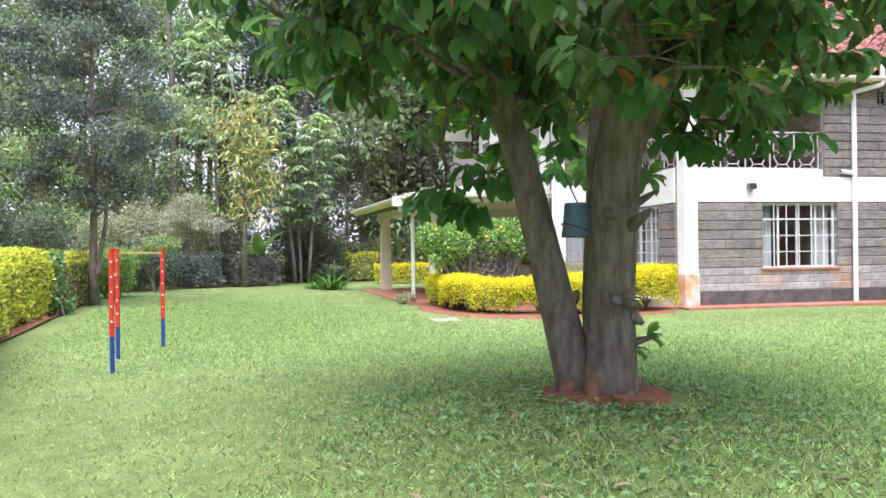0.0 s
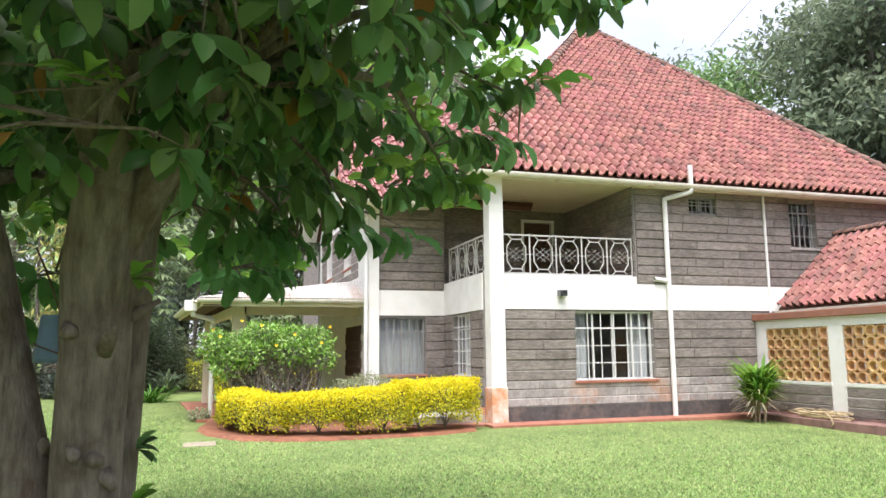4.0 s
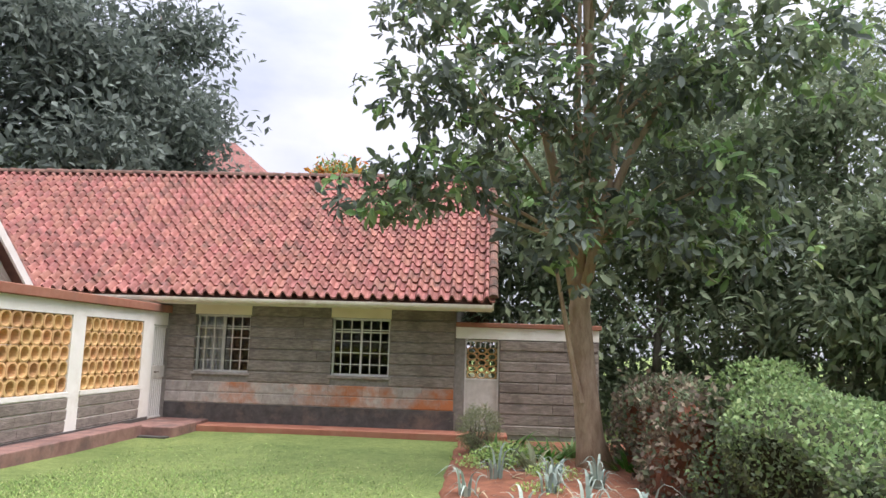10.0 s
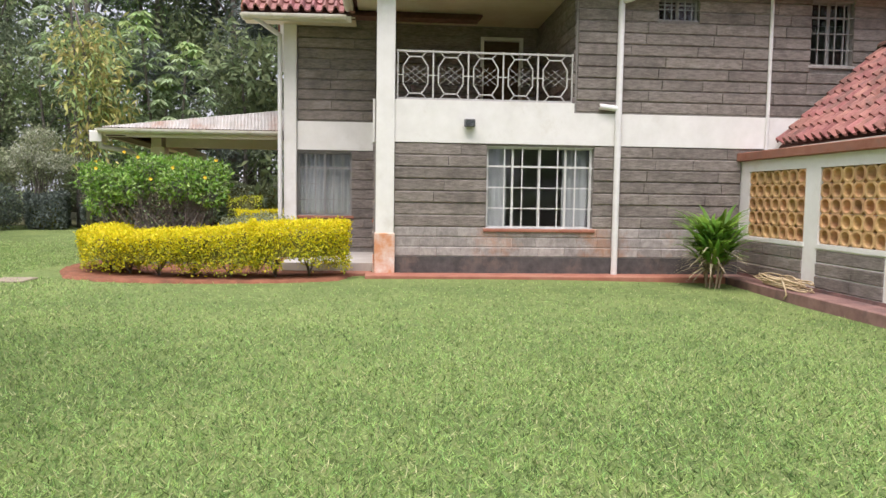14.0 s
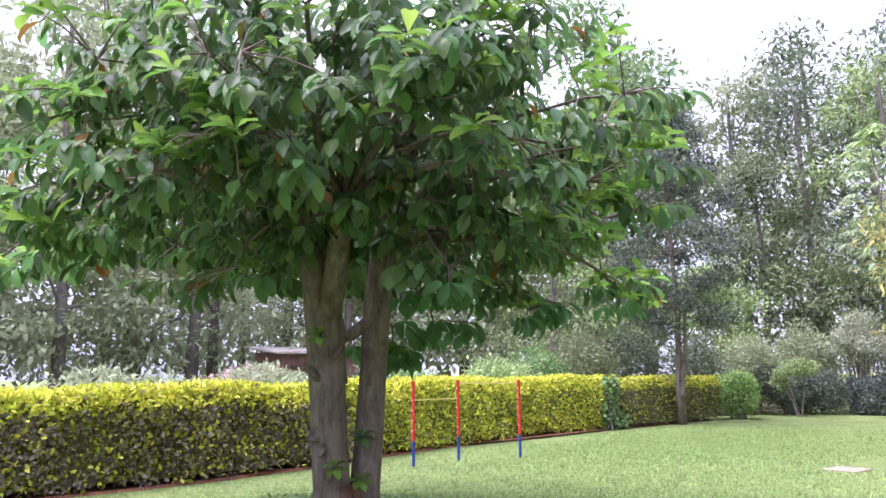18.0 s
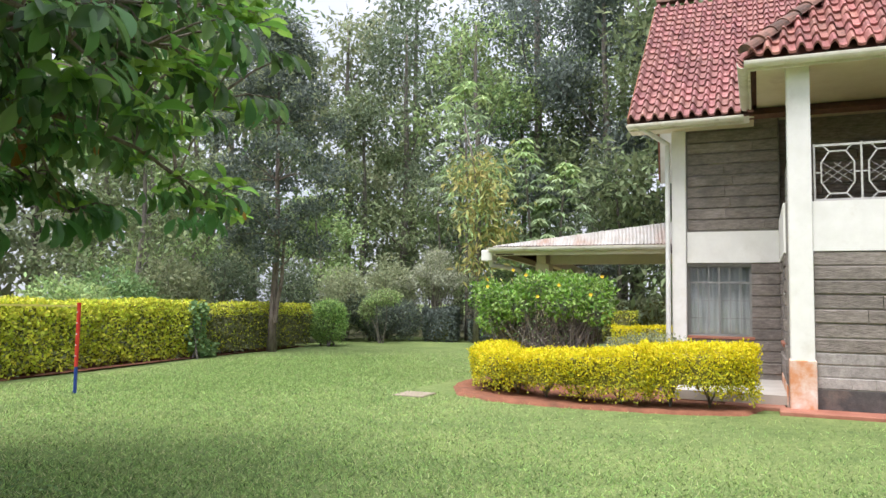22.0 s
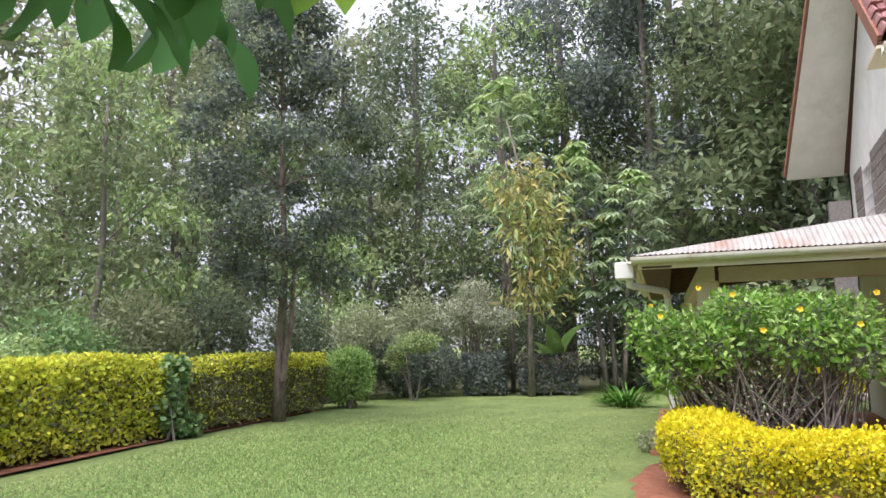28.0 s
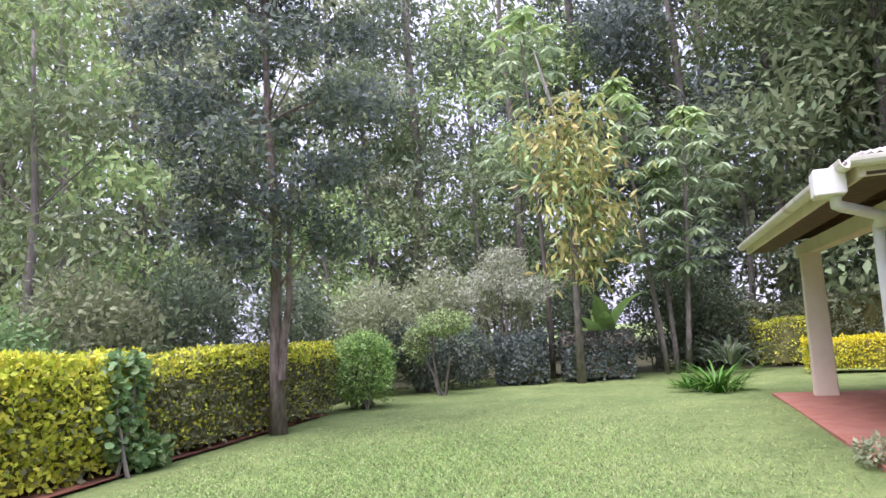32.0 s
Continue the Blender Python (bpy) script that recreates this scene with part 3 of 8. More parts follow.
fbox(bm, FRONT, 10.20, 13.585, 2.49, 3.27, 0.003, 0.035)
part("band", bm, M_WHITE, house, "white plaster balcony parapet")
stones(wall_front, FRONT, 10.22, 16.88, 0.92, 2.48, 0.222, STONE_DARK, 1, h_front)
stones(wall_front, FRONT, 10.22, 16.88, 0.36, 0.92, 0.19, STONE_PALE, 2, h_front, 0.010, (0.3, 0.5))
stones(wall_front, FRONT, 13.63, 22.9, 3.11, 5.45, 0.222, STONE_DARK, 3, h_front)
fslab("plinth", FRONT, 10.2, 16.88, -0.1, 0.36, 0.003, 0.022, M_PLINTH, house, "black-painted plinth")
# corner column
bm = bmesh.new()
box(bm, -17.34, -16.98, 9.88, 10.22, -0.1, 5.55, 0.012)
part("column", bm, M_WHITE, house, "white square corner column")
bm = bmesh.new()
box(bm, -17.36, -16.96, 9.86, 10.24, -0.1, 0.8, 0.012)
part("column_foot", bm, M_WHITE_STAINED, house, "rust-stained foot of the column")

# recessed side wall with a narrow window
h_side = [(-19.45, -18.15, 1.0, 2.45)]
bm = bmesh.new()
pierced(bm, SIDE, -20.10, -17.34, -0.3, 3.3, -0.28, 0.0, h_side)
wall_side = part("wall_side", bm, M_MORTAR, house)
stones(wall_side, SIDE, -20.08, -17.36, 0.36, 2.48, 0.222, STONE_DARK, 4, h_side)
fslab("band", SIDE, -20.10, -17.34, 2.49, 3.3, 0.003, 0.035, M_WHITE, house, "white plaster band")
fslab("plinth", SIDE, -20.1, -17.34, -0.1, 0.36, 0.003, 0.022, M_WHITE_STAINED, house, "rust-stained plaster plinth")

# set-back wall with the curtained window
h_left = [(8.10, 9.31, 1.02, 2.44)]
bm = bmesh.new()
pierced(bm, LEFTW, 7.80, 9.85, -0.3, 5.62, -0.28, 0.0, h_left)
wall_left = part("wall_left", bm, M_MORTAR, house)
stones(wall_left, LEFTW, 8.12, 9.83, 3.14, 5.40, 0.222, STONE_DARK, 5, h_left)
stones(wall_left, LEFTW, 8.12, 9.83, 0.3, 2.48, 0.222, STONE_DARK, 6, h_left)
fslab("band", LEFTW, 8.1, 9.85, 2.49, 3.12, 0.003, 0.035, M_WHITE, house, "white plaster band")
bm = bmesh.new()
box(bm, -20.36, -19.98, 7.81, 8.09, -0.1, 5.5, 0.012)
part("column", bm, M_WHITE, house, "white square corner column")

# gable wall over the veranda
GY = 7.80
h_gable = [(-23.4, -22.2, 3.95, 5.15), (-26.6, -25.4, 3.95, 5.15)]
bm = bmesh.new()
pierced(bm, GABLE, -28.5, -20.36, -0.3, 5.5, -0.26, 0.0, h_gable)
wall_gable = part("wall_gable", bm, M_WHITE, house, "white plastered gable wall")
mesh_object("gable", [(-19.9, GY, 5.5), (-28.3, GY, 5.5), (-24.1, GY, 9.2), (-19.9, GY + 0.26, 5.5), (-28.3, GY + 0.26, 5.5), (-24.1, GY + 0.26, 9.2)],
            [(1, 0, 2), (3, 4, 5), (0, 1, 4, 3), (1, 2, 5, 4), (2, 0, 3, 5)], M_WHITE, house, "white plastered gable")
stones(wall_gable, GABLE, -27.6, -21.2, 3.55, 5.3, 0.222, STONE_DARK, 7, h_gable, 0.02)
# walls that close the house
slab("wall_back", -33.0, -32.7, 7.8, 23.0, -0.3, 5.6, M_MORTAR, house)
slab("wall_gable_back", -28.5, -28.25, 7.8, 12.0, -0.3, 5.5, M_MORTAR, house)
slab("wall_inner", -32.7, -28.5, 9.6, 9.9, -0.3, 5.6, M_MORTAR, house)
slab("wall_right", -33.0, -17.35, 22.72, 23.0, -0.3, 5.6, M_MORTAR, house)
slab("inner_floor", -32.7, -17.36, 10.15, 22.7, 2.62, 2.9, M_ROOM, house)
slab("inner_floor", -28.2, -20.4, 8.1, 10.1, 2.62, 2.9, M_ROOM, house)
# invented partitions, added to block the view and light through the hollow house
slab("blocking_partition", -20.3, -20.1, 10.2, 22.7, 0.2, 2.6, M_ROOM, house)
slab("blocking_partition", -20.3, -20.1, 13.86, 22.7, 2.92, 5.6, M_ROOM, house)
slab("ground_floor", -32.7, -17.36, 8.1, 22.7, 0.05, 0.2, M_ROOM, house)

# balcony: floor, ceiling, inner walls with a door and a window
slab("balcony_floor", -20.6, -17.08, 9.9, 13.6, 3.0, 3.16, M_RED, house, "red balcony floor")
slab("balcony_parapet", -17.30, -17.08, 10.25, 13.58, 3.16, 3.27, M_WHITE, house)
slab("balcony_parapet", -20.08, -17.36, 9.9, 10.1, 3.16, 3.3, M_WHITE, house)
slab("balcony_ceiling", -20.6, -16.75, 9.45, 13.62, 5.44, 5.5, M_CREAM, house, "cream boarded balcony ceiling")
bm = bmesh.new()
pierced(bm, ('x', -20.6, 1), 9.85, 13.6, 3.1, 5.45, -0.25, 0.0, [(12.3, 13.2, 3.16, 5.15)])
wall_balcony = part("wall_balcony", bm, M_MORTAR, house)
stones(wall_balcony, ('x', -20.6, 1), 9.87, 13.58, 3.18, 5.42, 0.222, STONE_DARK, 8, [(12.3, 13.2, 3.16, 5.15)])
bm = bmesh.new()
box(bm, -20.6, -17.36, 13.6, 13.85, 3.1, 5.45)
wall_bal_r = part("wall_balcony_side", bm, M_MORTAR, house)
stones(wall_bal_r, ('y', 13.6, -1), -20.58, -17.1, 3.18, 5.42, 0.222, STONE_DARK, 9)
fslab("door_leaf", ('x', -20.6, 1), 12.33, 13.17, 3.17, 5.12, -0.14, -0.09, M_WOOD, house, "dark balcony door")
fslab("door_frame", ('x', -20.6, 1), 12.25, 13.25, 5.12, 5.2, -0.1, 0.03, M_WHITE, house)
fslab("door_frame", ('x', -20.6, 1), 12.25, 12.33, 3.17, 5.12, -0.1, 0.03, M_WHITE, house)
fslab("door_frame", ('x', -20.6, 1), 13.17, 13.25, 3.17, 5.12, -0.1, 0.03, M_WHITE, house)

window("window_1", FRONT, 11.95, 13.99, 0.90, 2.45, 6, 4, "white steel window with grille and drawn-back curtains", ((11.98, 12.36), (13.45, 13.96)))
window("window_2", FRONT, 15.16, 15.95, 4.86, 5.28, 6, 2, "small high steel window with bars", sill=None, frame_mat=M_DULL)
window("window_3", FRONT, 18.17, 19.02, 4.11, 5.33, 5, 4, "upper steel window with bars", sill=M_STONE_LIGHT, frame_mat=M_DULL)
window("window_4", SIDE, -19.45, -18.15, 1.0, 2.45, 5, 5, "narrow white steel window beside the column", ((-19.4, -18.2),), sill=M_RED)
window("window_5", LEFTW, 8.10, 9.31, 1.02, 2.44, 6, 4, "steel window with closed grey curtains", ((8.12, 9.29),), frame_mat=M_DULL)
window("window_6", GABLE, -23.4, -22.2, 3.95, 5.15, 5, 4, "upper steel window with curtains", ((-23.35, -22.25),))
window("window_7", GABLE, -26.6, -25.4, 3.95, 5.15, 5, 4, "upper steel window with curtains", ((-26.55, -25.45),))


# ---------------------------------------------------------------- roofs
def tile_mesh(name, mat, w=0.235, length=0.40):
    """A roll tile: a barrel and a shallow pan in one, with a thick lower lip."""
    prof = [(-0.5, 0.012), (-0.42, 0.075), (-0.30, 0.122), (-0.16, 0.122), (-0.04, 0.075), (0.06, 0.014), (0.28, 0.0), (0.5, 0.012)]
    vs, fs = [], []
    for s, lift in ((0.0, 0.052), (1.0, 0.0)):
        for u, z in prof:
            vs.append((u * w, s * length, z + lift))
    k = len(prof)
    for u, z in prof:
        vs.append((u * w, 0.0, z + 0.008))
    for i in range(k - 1):
        fs.append((i, i + 1, k + i + 1, k + i))
        fs.append((2 * k + i, 2 * k + i + 1, i + 1, i))
    me = bpy.data.meshes.new(name)
    me.from_pydata(vs, [], fs)
    me.materials.append(mat)
    return me


TILE, TILE_RED = tile_mesh("roof_tile", M_TILE), tile_mesh("roof_tile", M_TILE_RED)


def tiled(parent, origin, along, up, width, rise_len, keep, mesh, singles=0, seed=0, pitch=0.33, w=0.235, prefer=None):
    """Courses of tiles on a slope. The lowest courses are single objects, the rest one mesh."""
    rng = random.Random(seed)
    o, a, s = Vector(origin), Vector(along).normalized(), Vector(up).normalized()
    n = a.cross(s)
    src = np.array([v.co[:] for v in mesh.vertices])
    polys = [tuple(p.vertices) for p in mesh.polygons]
    verts, faces, count = [], [], 0
    for j in range(int(rise_len / pitch) + 1):
        for i in range(int(width / w) + 1):
            u, q = (i + 0.5) * w, j * pitch
            c = o + a * u + s * q
            mid = c + s * (pitch * 0.5)
            if not keep(mid):
                continue
            jit = Vector((rng.uniform(-1, 1), rng.uniform(-1, 1), rng.uniform(-0.3, 1))) * 0.007
            tw = rng.uniform(-0.016, 0.016)
            a2 = (a + s * tw).normalized()
            s2 = (s - a * tw + n * rng.uniform(-0.012, 0.012)).normalized()
            n2 = a2.cross(s2)
            m = Matrix(((a2.x, s2.x, n2.x, c.x + jit.x), (a2.y, s2.y, n2.y, c.y + jit.y), (a2.z, s2.z, n2.z, c.z + jit.z), (0, 0, 0, 1)))
            if count < singles and (prefer is None or prefer(mid)):
                ob = new("roof_tile", mesh)
                ob.parent = parent
                ob.matrix_parent_inverse = Matrix.Translation(-Vector(parent.get("base", (0, 0, 0))))
                ob.matrix_basis = m
                count += 1
            else:
                mm = np.array(m)
                base = len(verts)
                verts.extend(map(tuple, src @ mm[:3, :3].T + mm[:3, 3]))
                faces.extend(tuple(base + x for x in f) for f in polys)
    if verts:
        ob = mesh_object("tile_field", verts, faces, mesh.materials[0], parent)
        ob["kind"] = "stuff"


def caps(parent, a, b, r=0.13, length=0.36, seed=0, lift=0.05):
    """Half-round ridge tiles from a to b, each lapping the next."""
    rng = random.Random(seed)
    a, b = Vector(a), Vector(b)
    v = (b - a)
    n = max(1, round(v.length / length))
    t = v.normalized()
    side = t.cross(Vector((0, 0, 1))).normalized()
    up = side.cross(t)
    for i in range(n):
        p, q = a + v * (i / n), a + v * ((i + 1.12) / n)
        vs, fs = [], []
        rr = r * rng.uniform(0.93, 1.1)
        for k in range(8):
            ang = math.pi * k / 7
            d = side * (math.cos(ang) * rr) + up * (math.sin(ang) * rr * 0.9)
            vs += [p + d * 1.06 + up * (lift + 0.018), q + d * 0.94 + up * lift]
        for k in range(7):
            fs.append((2 * k, 2 * k + 2, 2 * k + 3, 2 * k + 1))
        fs.append(tuple(2 * k for k in range(8))[::-1])
        mesh_object("ridge_tile", vs, fs, M_RIDGE, parent)


def deck(parent, pts, thick=0.1, mat=None, name="roof_deck"):
    """A roof plane of some thickness under the tiles."""
    pts = [Vector(p) for p in pts]
    n = (pts[1] - pts[0]).cross(pts[2] - pts[0]).normalized()
    if n.z < 0:
        n = -n
    k = len(pts)
    vs = pts + [p - n * thick for p in pts]
    fs = [tuple(range(k)), tuple(range(2 * k - 1, k - 1, -1))] + [(i, i + k, (i + 1) % k + k, (i + 1) % k) for i in range(k)]
    return mesh_object(name, vs, fs, mat or M_DECK, parent)


def gutter(parent, a, b, r=0.09, label="cream-painted half-round gutter"):
    a, b = Vector(a), Vector(b)
    t = (b - a).normalized()
    side = t.cross(Vector((0, 0, 1))).normalized()
    vs, fs = [], []
    prof = [(math.cos(math.pi + math.pi * k / 8), math.sin(math.pi + math.pi * k / 8)) for k in range(9)]
    outline = [(c * r, s * r) for c, s in prof] + [(r * 1.0, 0.012), (r * 0.86, 0.012)] + [(c * r * 0.86, s * r * 0.86) for c, s in prof[::-1]] + [(-r * 0.86, 0.012), (-r, 0.012)]
    for p in (a, b):
        for c, s in outline:
            vs.append(p + side * c + Vector((0, 0, s)))
    k = len(outline)
    fs = [(i, (i + 1) % k, k + (i + 1) % k, k + i) for i in range(k)] + [tuple(range(k))[::-1], tuple(range(k, 2 * k))]
    return mesh_object("gutter", vs, fs, M_TRIM, parent, label)


EZ, EX, EYL, EYR = 5.55, -16.72, 9.32, 22.98
APEX = Vector((-25.1, 16.85, 13.25))
APEX2 = Vector((-25.1, 17.3, 13.25))
SF = (APEX.z - EZ) / (EX - APEX.x)           # rise per metre, front face
SL = (APEX.z - EZ) / (APEX.y - EYL)          # left face
GX, GZ, GR, GRZ, GYL = -19.28, 5.30, -24.05, 9.52, 7.05
SG = (GRZ - GZ) / (GX - GR)


def z_left(p):
    return EZ + (p.y - EYL) * SL


def z_gable(p):
    return GZ + (GX - p.x) * SG if p.x > GR else GZ + (p.x - (2 * GR - GX)) * SG


roof = thing("roof", (-24.0, 15.0, 5.5), "steep hipped roof of weathered red clay tiles", "roof", kind="structure")
BX, RY = -33.4, 24.9
deck(roof, [(EX, EYL, EZ - 0.03), (EX, EYR, EZ - 0.03), APEX2 - Vector((0, 0, 0.03)), APEX - Vector((0, 0, 0.03))])
deck(roof, [(EX, EYL, EZ - 0.03), APEX - Vector((0, 0, 0.03)), (BX, EYL, EZ - 0.03)])
deck(roof, [(EX, EYR, EZ - 0.03), (BX, EYR, EZ - 0.03), APEX2 - Vector((0, 0, 0.03))])
deck(roof, [(BX, EYL, EZ - 0.03), APEX, APEX2, (BX, EYR, EZ - 0.03)])
kf = lambda p: EYL + (EX - p.x) / (EX - APEX.x) * (APEX.y - EYL) - 0.02 < p.y < EYR - (EX - p.x) / (EX - APEX.x) * (EYR - APEX2.y) + 0.02
upf = Vector((-1, 0, SF)).normalized()
tiled(roof, (EX + 0.03, EYL, EZ + 0.0), (0, 1, 0), upf, EYR - EYL, (APEX - Vector((EX, APEX.y, EZ))).length, kf, TILE, 300, 11)
kl = lambda p: (APEX.x < p.x < EX - (p.y - EYL) / (APEX.y - EYL) * (EX - APEX.x) + 0.02) and (p.z > z_gable(p) + 0.0 or p.x > GX)
upl = Vector((0, 1, SL)).normalized()
tiled(roof, (-26.0, EYL - 0.03, EZ), (1, 0, 0), upl, 9.3, (APEX - Vector((APEX.x, EYL, EZ))).length, kl, TILE, 0, 12)
caps(roof, (EX, EYL, EZ + 0.06), APEX + Vector((0, 0, 0.06)), 0.14, 0.34, 1)
caps(roof, (EX, EYR, EZ + 0.06), APEX2 + Vector((0, 0, 0.06)), 0.14, 0.34, 2)
caps(roof, APEX + Vector((0, 0, 0.07)), APEX2 + Vector((0, 0, 0.07)), 0.14, 0.3, 3)
# the cross gable over the veranda side
deck(roof, [(GX, GYL, GZ - 0.03), (GX, 12.0, GZ - 0.03), (GR, 15.0, GRZ - 0.03), (GR, GYL, GRZ - 0.03)])
GBX, GBY, GBZ = -29.27, 6.5, 5.8
deck(roof, [(GBX, GBY, GBZ - 0.03), (GBX, 12.0, GBZ - 0.03), (GR, 15.0, GRZ - 0.03), (GR, GYL, GRZ - 0.03)])
kg = lambda p: p.y > GYL and (p.z > z_left(p) - 0.02 or p.y < EYL) and p.x > GR
tiled(roof, (GX + 0.03, GYL, GZ), (0, 1, 0), Vector((-1, 0, SG)).normalized(), 7.2, (Vector((GR, 0, GRZ)) - Vector((GX, 0, GZ))).length, kg, TILE_RED, 300, 13)
caps(roof, (GR, GYL, GRZ + 0.06), (GR, 13.4, GRZ + 0.06), 0.13, 0.34, 4)
# barge boards and the boarded underside of the gable's overhang
for sx, ex, ez, sy in ((GX, GR, GZ, GYL), (GBX, GR, GBZ, GBY)):
    deck(roof, [(sx, sy - 0.03, ez + 0.08), (ex, GYL - 0.03, GRZ + 0.08), (ex, GYL + 0.02, GRZ + 0.08), (sx, sy + 0.02, ez + 0.08)], 0.2, M_CAP, "barge_board")
    deck(roof, [(sx, sy + 0.02, ez - 0.13), (ex, GYL + 0.02, GRZ - 0.13), (ex, GY, GRZ - 0.13), (sx, GY, ez - 0.13)], 0.03, M_WHITE, "soffit")
# eaves: soffits and gutters
slab("soffit", -17.1, EX + 0.02, 13.6, EYR, 5.4, 5.43, M_CREAM, roof, "cream eaves board")
slab("soffit", -20.1, -19.3, 7.0, 9.4, 5.22, 5.26, M_CREAM, roof, "cream eaves board")
slab("fascia", EX - 0.06, EX - 0.02, EYL, EYR, 5.36, 5.52, M_TRIM, roof, "cream fascia board")
slab("fascia", -20.0, EX - 0.06, EYL, EYL + 0.04, 5.36, 5.52, M_TRIM, roof, "cream fascia board")
slab("fascia", GX - 0.05, GX - 0.01, GYL, EYL, 5.12, 5.28, M_TRIM, roof, "cream fascia board")
gutter(roof, (EX + 0.07, EYL - 0.05, 5.47), (EX + 0.07, EYR, 5.45))
gutter(roof, (EX + 0.07, EYL - 0.07, 5.47), (-19.3, EYL - 0.07, 5.44))
gutter(roof, (GX + 0.08, GYL, 5.22), (GX + 0.08, EYL - 0.1, 5.24))


def downpipe(parent, pts, r=0.05, label="white downpipe"):
    pts = [Vector(p) for p in pts]
    vs, fs = [], []
    fine = [pts[0]]
    for i in range(1, len(pts) - 1):
        fine += [pts[i] + (pts[i - 1] - pts[i]).normalized() * 0.06, pts[i], pts[i] + (pts[i + 1] - pts[i]).normalized() * 0.06]
    fine.append(pts[-1])
    v, f = tube(fine, [r] * len(fine), 12, False)
    return mesh_object("downpipe", v, f, M_PIPE, parent, label, True)


downpipe(house, [(-16.64, 14.95, 5.95), (-16.66, 14.95, 5.3), (-16.98, 14.42, 5.16), (-16.98, 14.42, 0.02)], 0.06)
downpipe(house, [(-17.0, 14.05, 3.22), (-16.98, 14.42, 3.18), (-16.98, 14.42, 2.7)], 0.055, "white branch of the downpipe")
downpipe(house, [(-17.02, 17.36, 5.45), (-17.02, 17.36, 2.45)], 0.035, "thin white downpipe")
downpipe(house, [(-16.65, 22.4, 5.4), (-16.95, 22.1, 5.15), (-16.95, 22.1, 4.6)], 0.05)
downpipe(house, [(-19.2, 7.3, 5.16), (-19.93, 7.74, 4.95), (-19.93, 7.74, 0.05)], 0.05)


# balcony railings: square bars with hexagon panels
def railing(fr, u0, u1, z0, z1, n, label, d=-0.1):
    r = thing("balcony_railing", fpoint(fr, (u0 + u1) / 2, z0, d), label, "railing")
    bm = bmesh.new()
    for z in (z0 + 0.03, z1 - 0.03):
        bar(bm, fpoint(fr, u0, z, d), fpoint(fr, u1, z, d), 0.035)
    part("rail_bar", bm, M_RAIL, r)
    step = (u1 - u0) / n
    zm, q, hgt = (z0 + z1) / 2, step, z1 - z0
    for i in range(n):
        a, b = u0 + i * q, u0 + (i + 1) * q
        m = (a + b) / 2
        w, g = 0.35 * q, 0.17 * hgt
        pts = [(m - w, zm - g), (m - w, zm + g), (m - w * 0.5, z1 - 0.13), (m + w * 0.5, z1 - 0.13), (m + w, zm + g), (m + w, zm - g), (m + w * 0.5, z0 + 0.13), (m - w * 0.5, z0 + 0.13)]
        for k in range(8):
            p, s = pts[k], pts[(k + 1) % 8]
            bm = bmesh.new()
            bar(bm, fpoint(fr, p[0], p[1], d), fpoint(fr, s[0], s[1], d), 0.022)
            part("hexagon_bar", bm, M_RAIL, r)
        for (uu, zz), (vv, yy) in (((m - w * 0.5, z1 - 0.13), (m - w * 0.9, z1 - 0.03)), ((m + w * 0.5, z1 - 0.13), (m + w * 0.9, z1 - 0.03)),
                                   ((m - w * 0.5, z0 + 0.13), (m - w * 0.9, z0 + 0.03)), ((m + w * 0.5, z0 + 0.13), (m + w * 0.9, z0 + 0.03)),
                                   ((m - w, zm), (a, zm)), ((m + w, zm), (b, zm))):
            bm = bmesh.new()
            bar(bm, fpoint(fr, uu, zz, d), fpoint(fr, vv, yy, d), 0.018)
            part("link_bar", bm, M_RAIL, r)
        bm = bmesh.new()
        for k in (-2, 0, 2):
            for s in (1, -1):
                c0 = (m + k * w / 3 - w * 0.9, zm - s * g)
                c1 = (m + k * w / 3 + w * 0.9, zm + s * g)
                t0, t1 = 0.0, 1.0
                du = c1[0] - c0[0]
                ta, tb = (m - w - c0[0]) / du, (m + w - c0[0]) / du
                t0, t1 = max(0, ta), min(1, tb)
                if t1 > t0 + 0.05:
                    f0 = (c0[0] + du * t0, c0[1] + (c1[1] - c0[1]) * t0)
                    f1 = (c0[0] + du * t1, c0[1] + (c1[1] - c0[1]) * t1)
                    bar(bm, fpoint(fr, *f0, d), fpoint(fr, *f1, d), 0.006)
        part("mesh_infill", bm, M_RAIL, r, "thin diamond wire infill")
    for i in range(n + 1):
        u = u0 + i * q
        bm = bmesh.new()
        bar(bm, fpoint(fr, u, z0, d), fpoint(fr, u, z1, d), 0.028)
        part("post", bm, M_RAIL, r)
    return r


railing(FRONT, 10.27, 13.56, 3.27, 4.20, 5, "pale iron balcony railing with hexagon panels")
railing(SIDE, -20.0, -17.4, 3.30, 4.22, 4, "pale iron railing on the balcony's open side")


# ---------------------------------------------------------------- service court: pierced screen wall
court = thing("court_wall", (-13.5, 18.0, 0.0), "white court wall with clay screen-block panels and brown coping", "wall", kind="structure")
PA = [(-16.72, -14.86), (-14.46, -12.86), (-12.43, -10.68)]
PB = [(17.29, 19.41), (19.82, 21.99)]
hA = [(a, b, 0.83, 2.04) for a, b in PA]
hB = [(a, b, 0.75, 2.02) for a, b in PB] + [(22.44, 23.32, -0.1, 1.97)]
bm = bmesh.new()
pierced(bm, COURT_A, -17.07, -10.25, 0.0, 2.24, -0.2, 0.0, hA)
wall_court = part("wall_court_a", bm, M_WHITE, court, "white plastered wall with three openings")
bm = bmesh.new()
pierced(bm, COURT_B, 17.10, 23.55, 0.0, 2.24, -0.2, 0.0, hB)
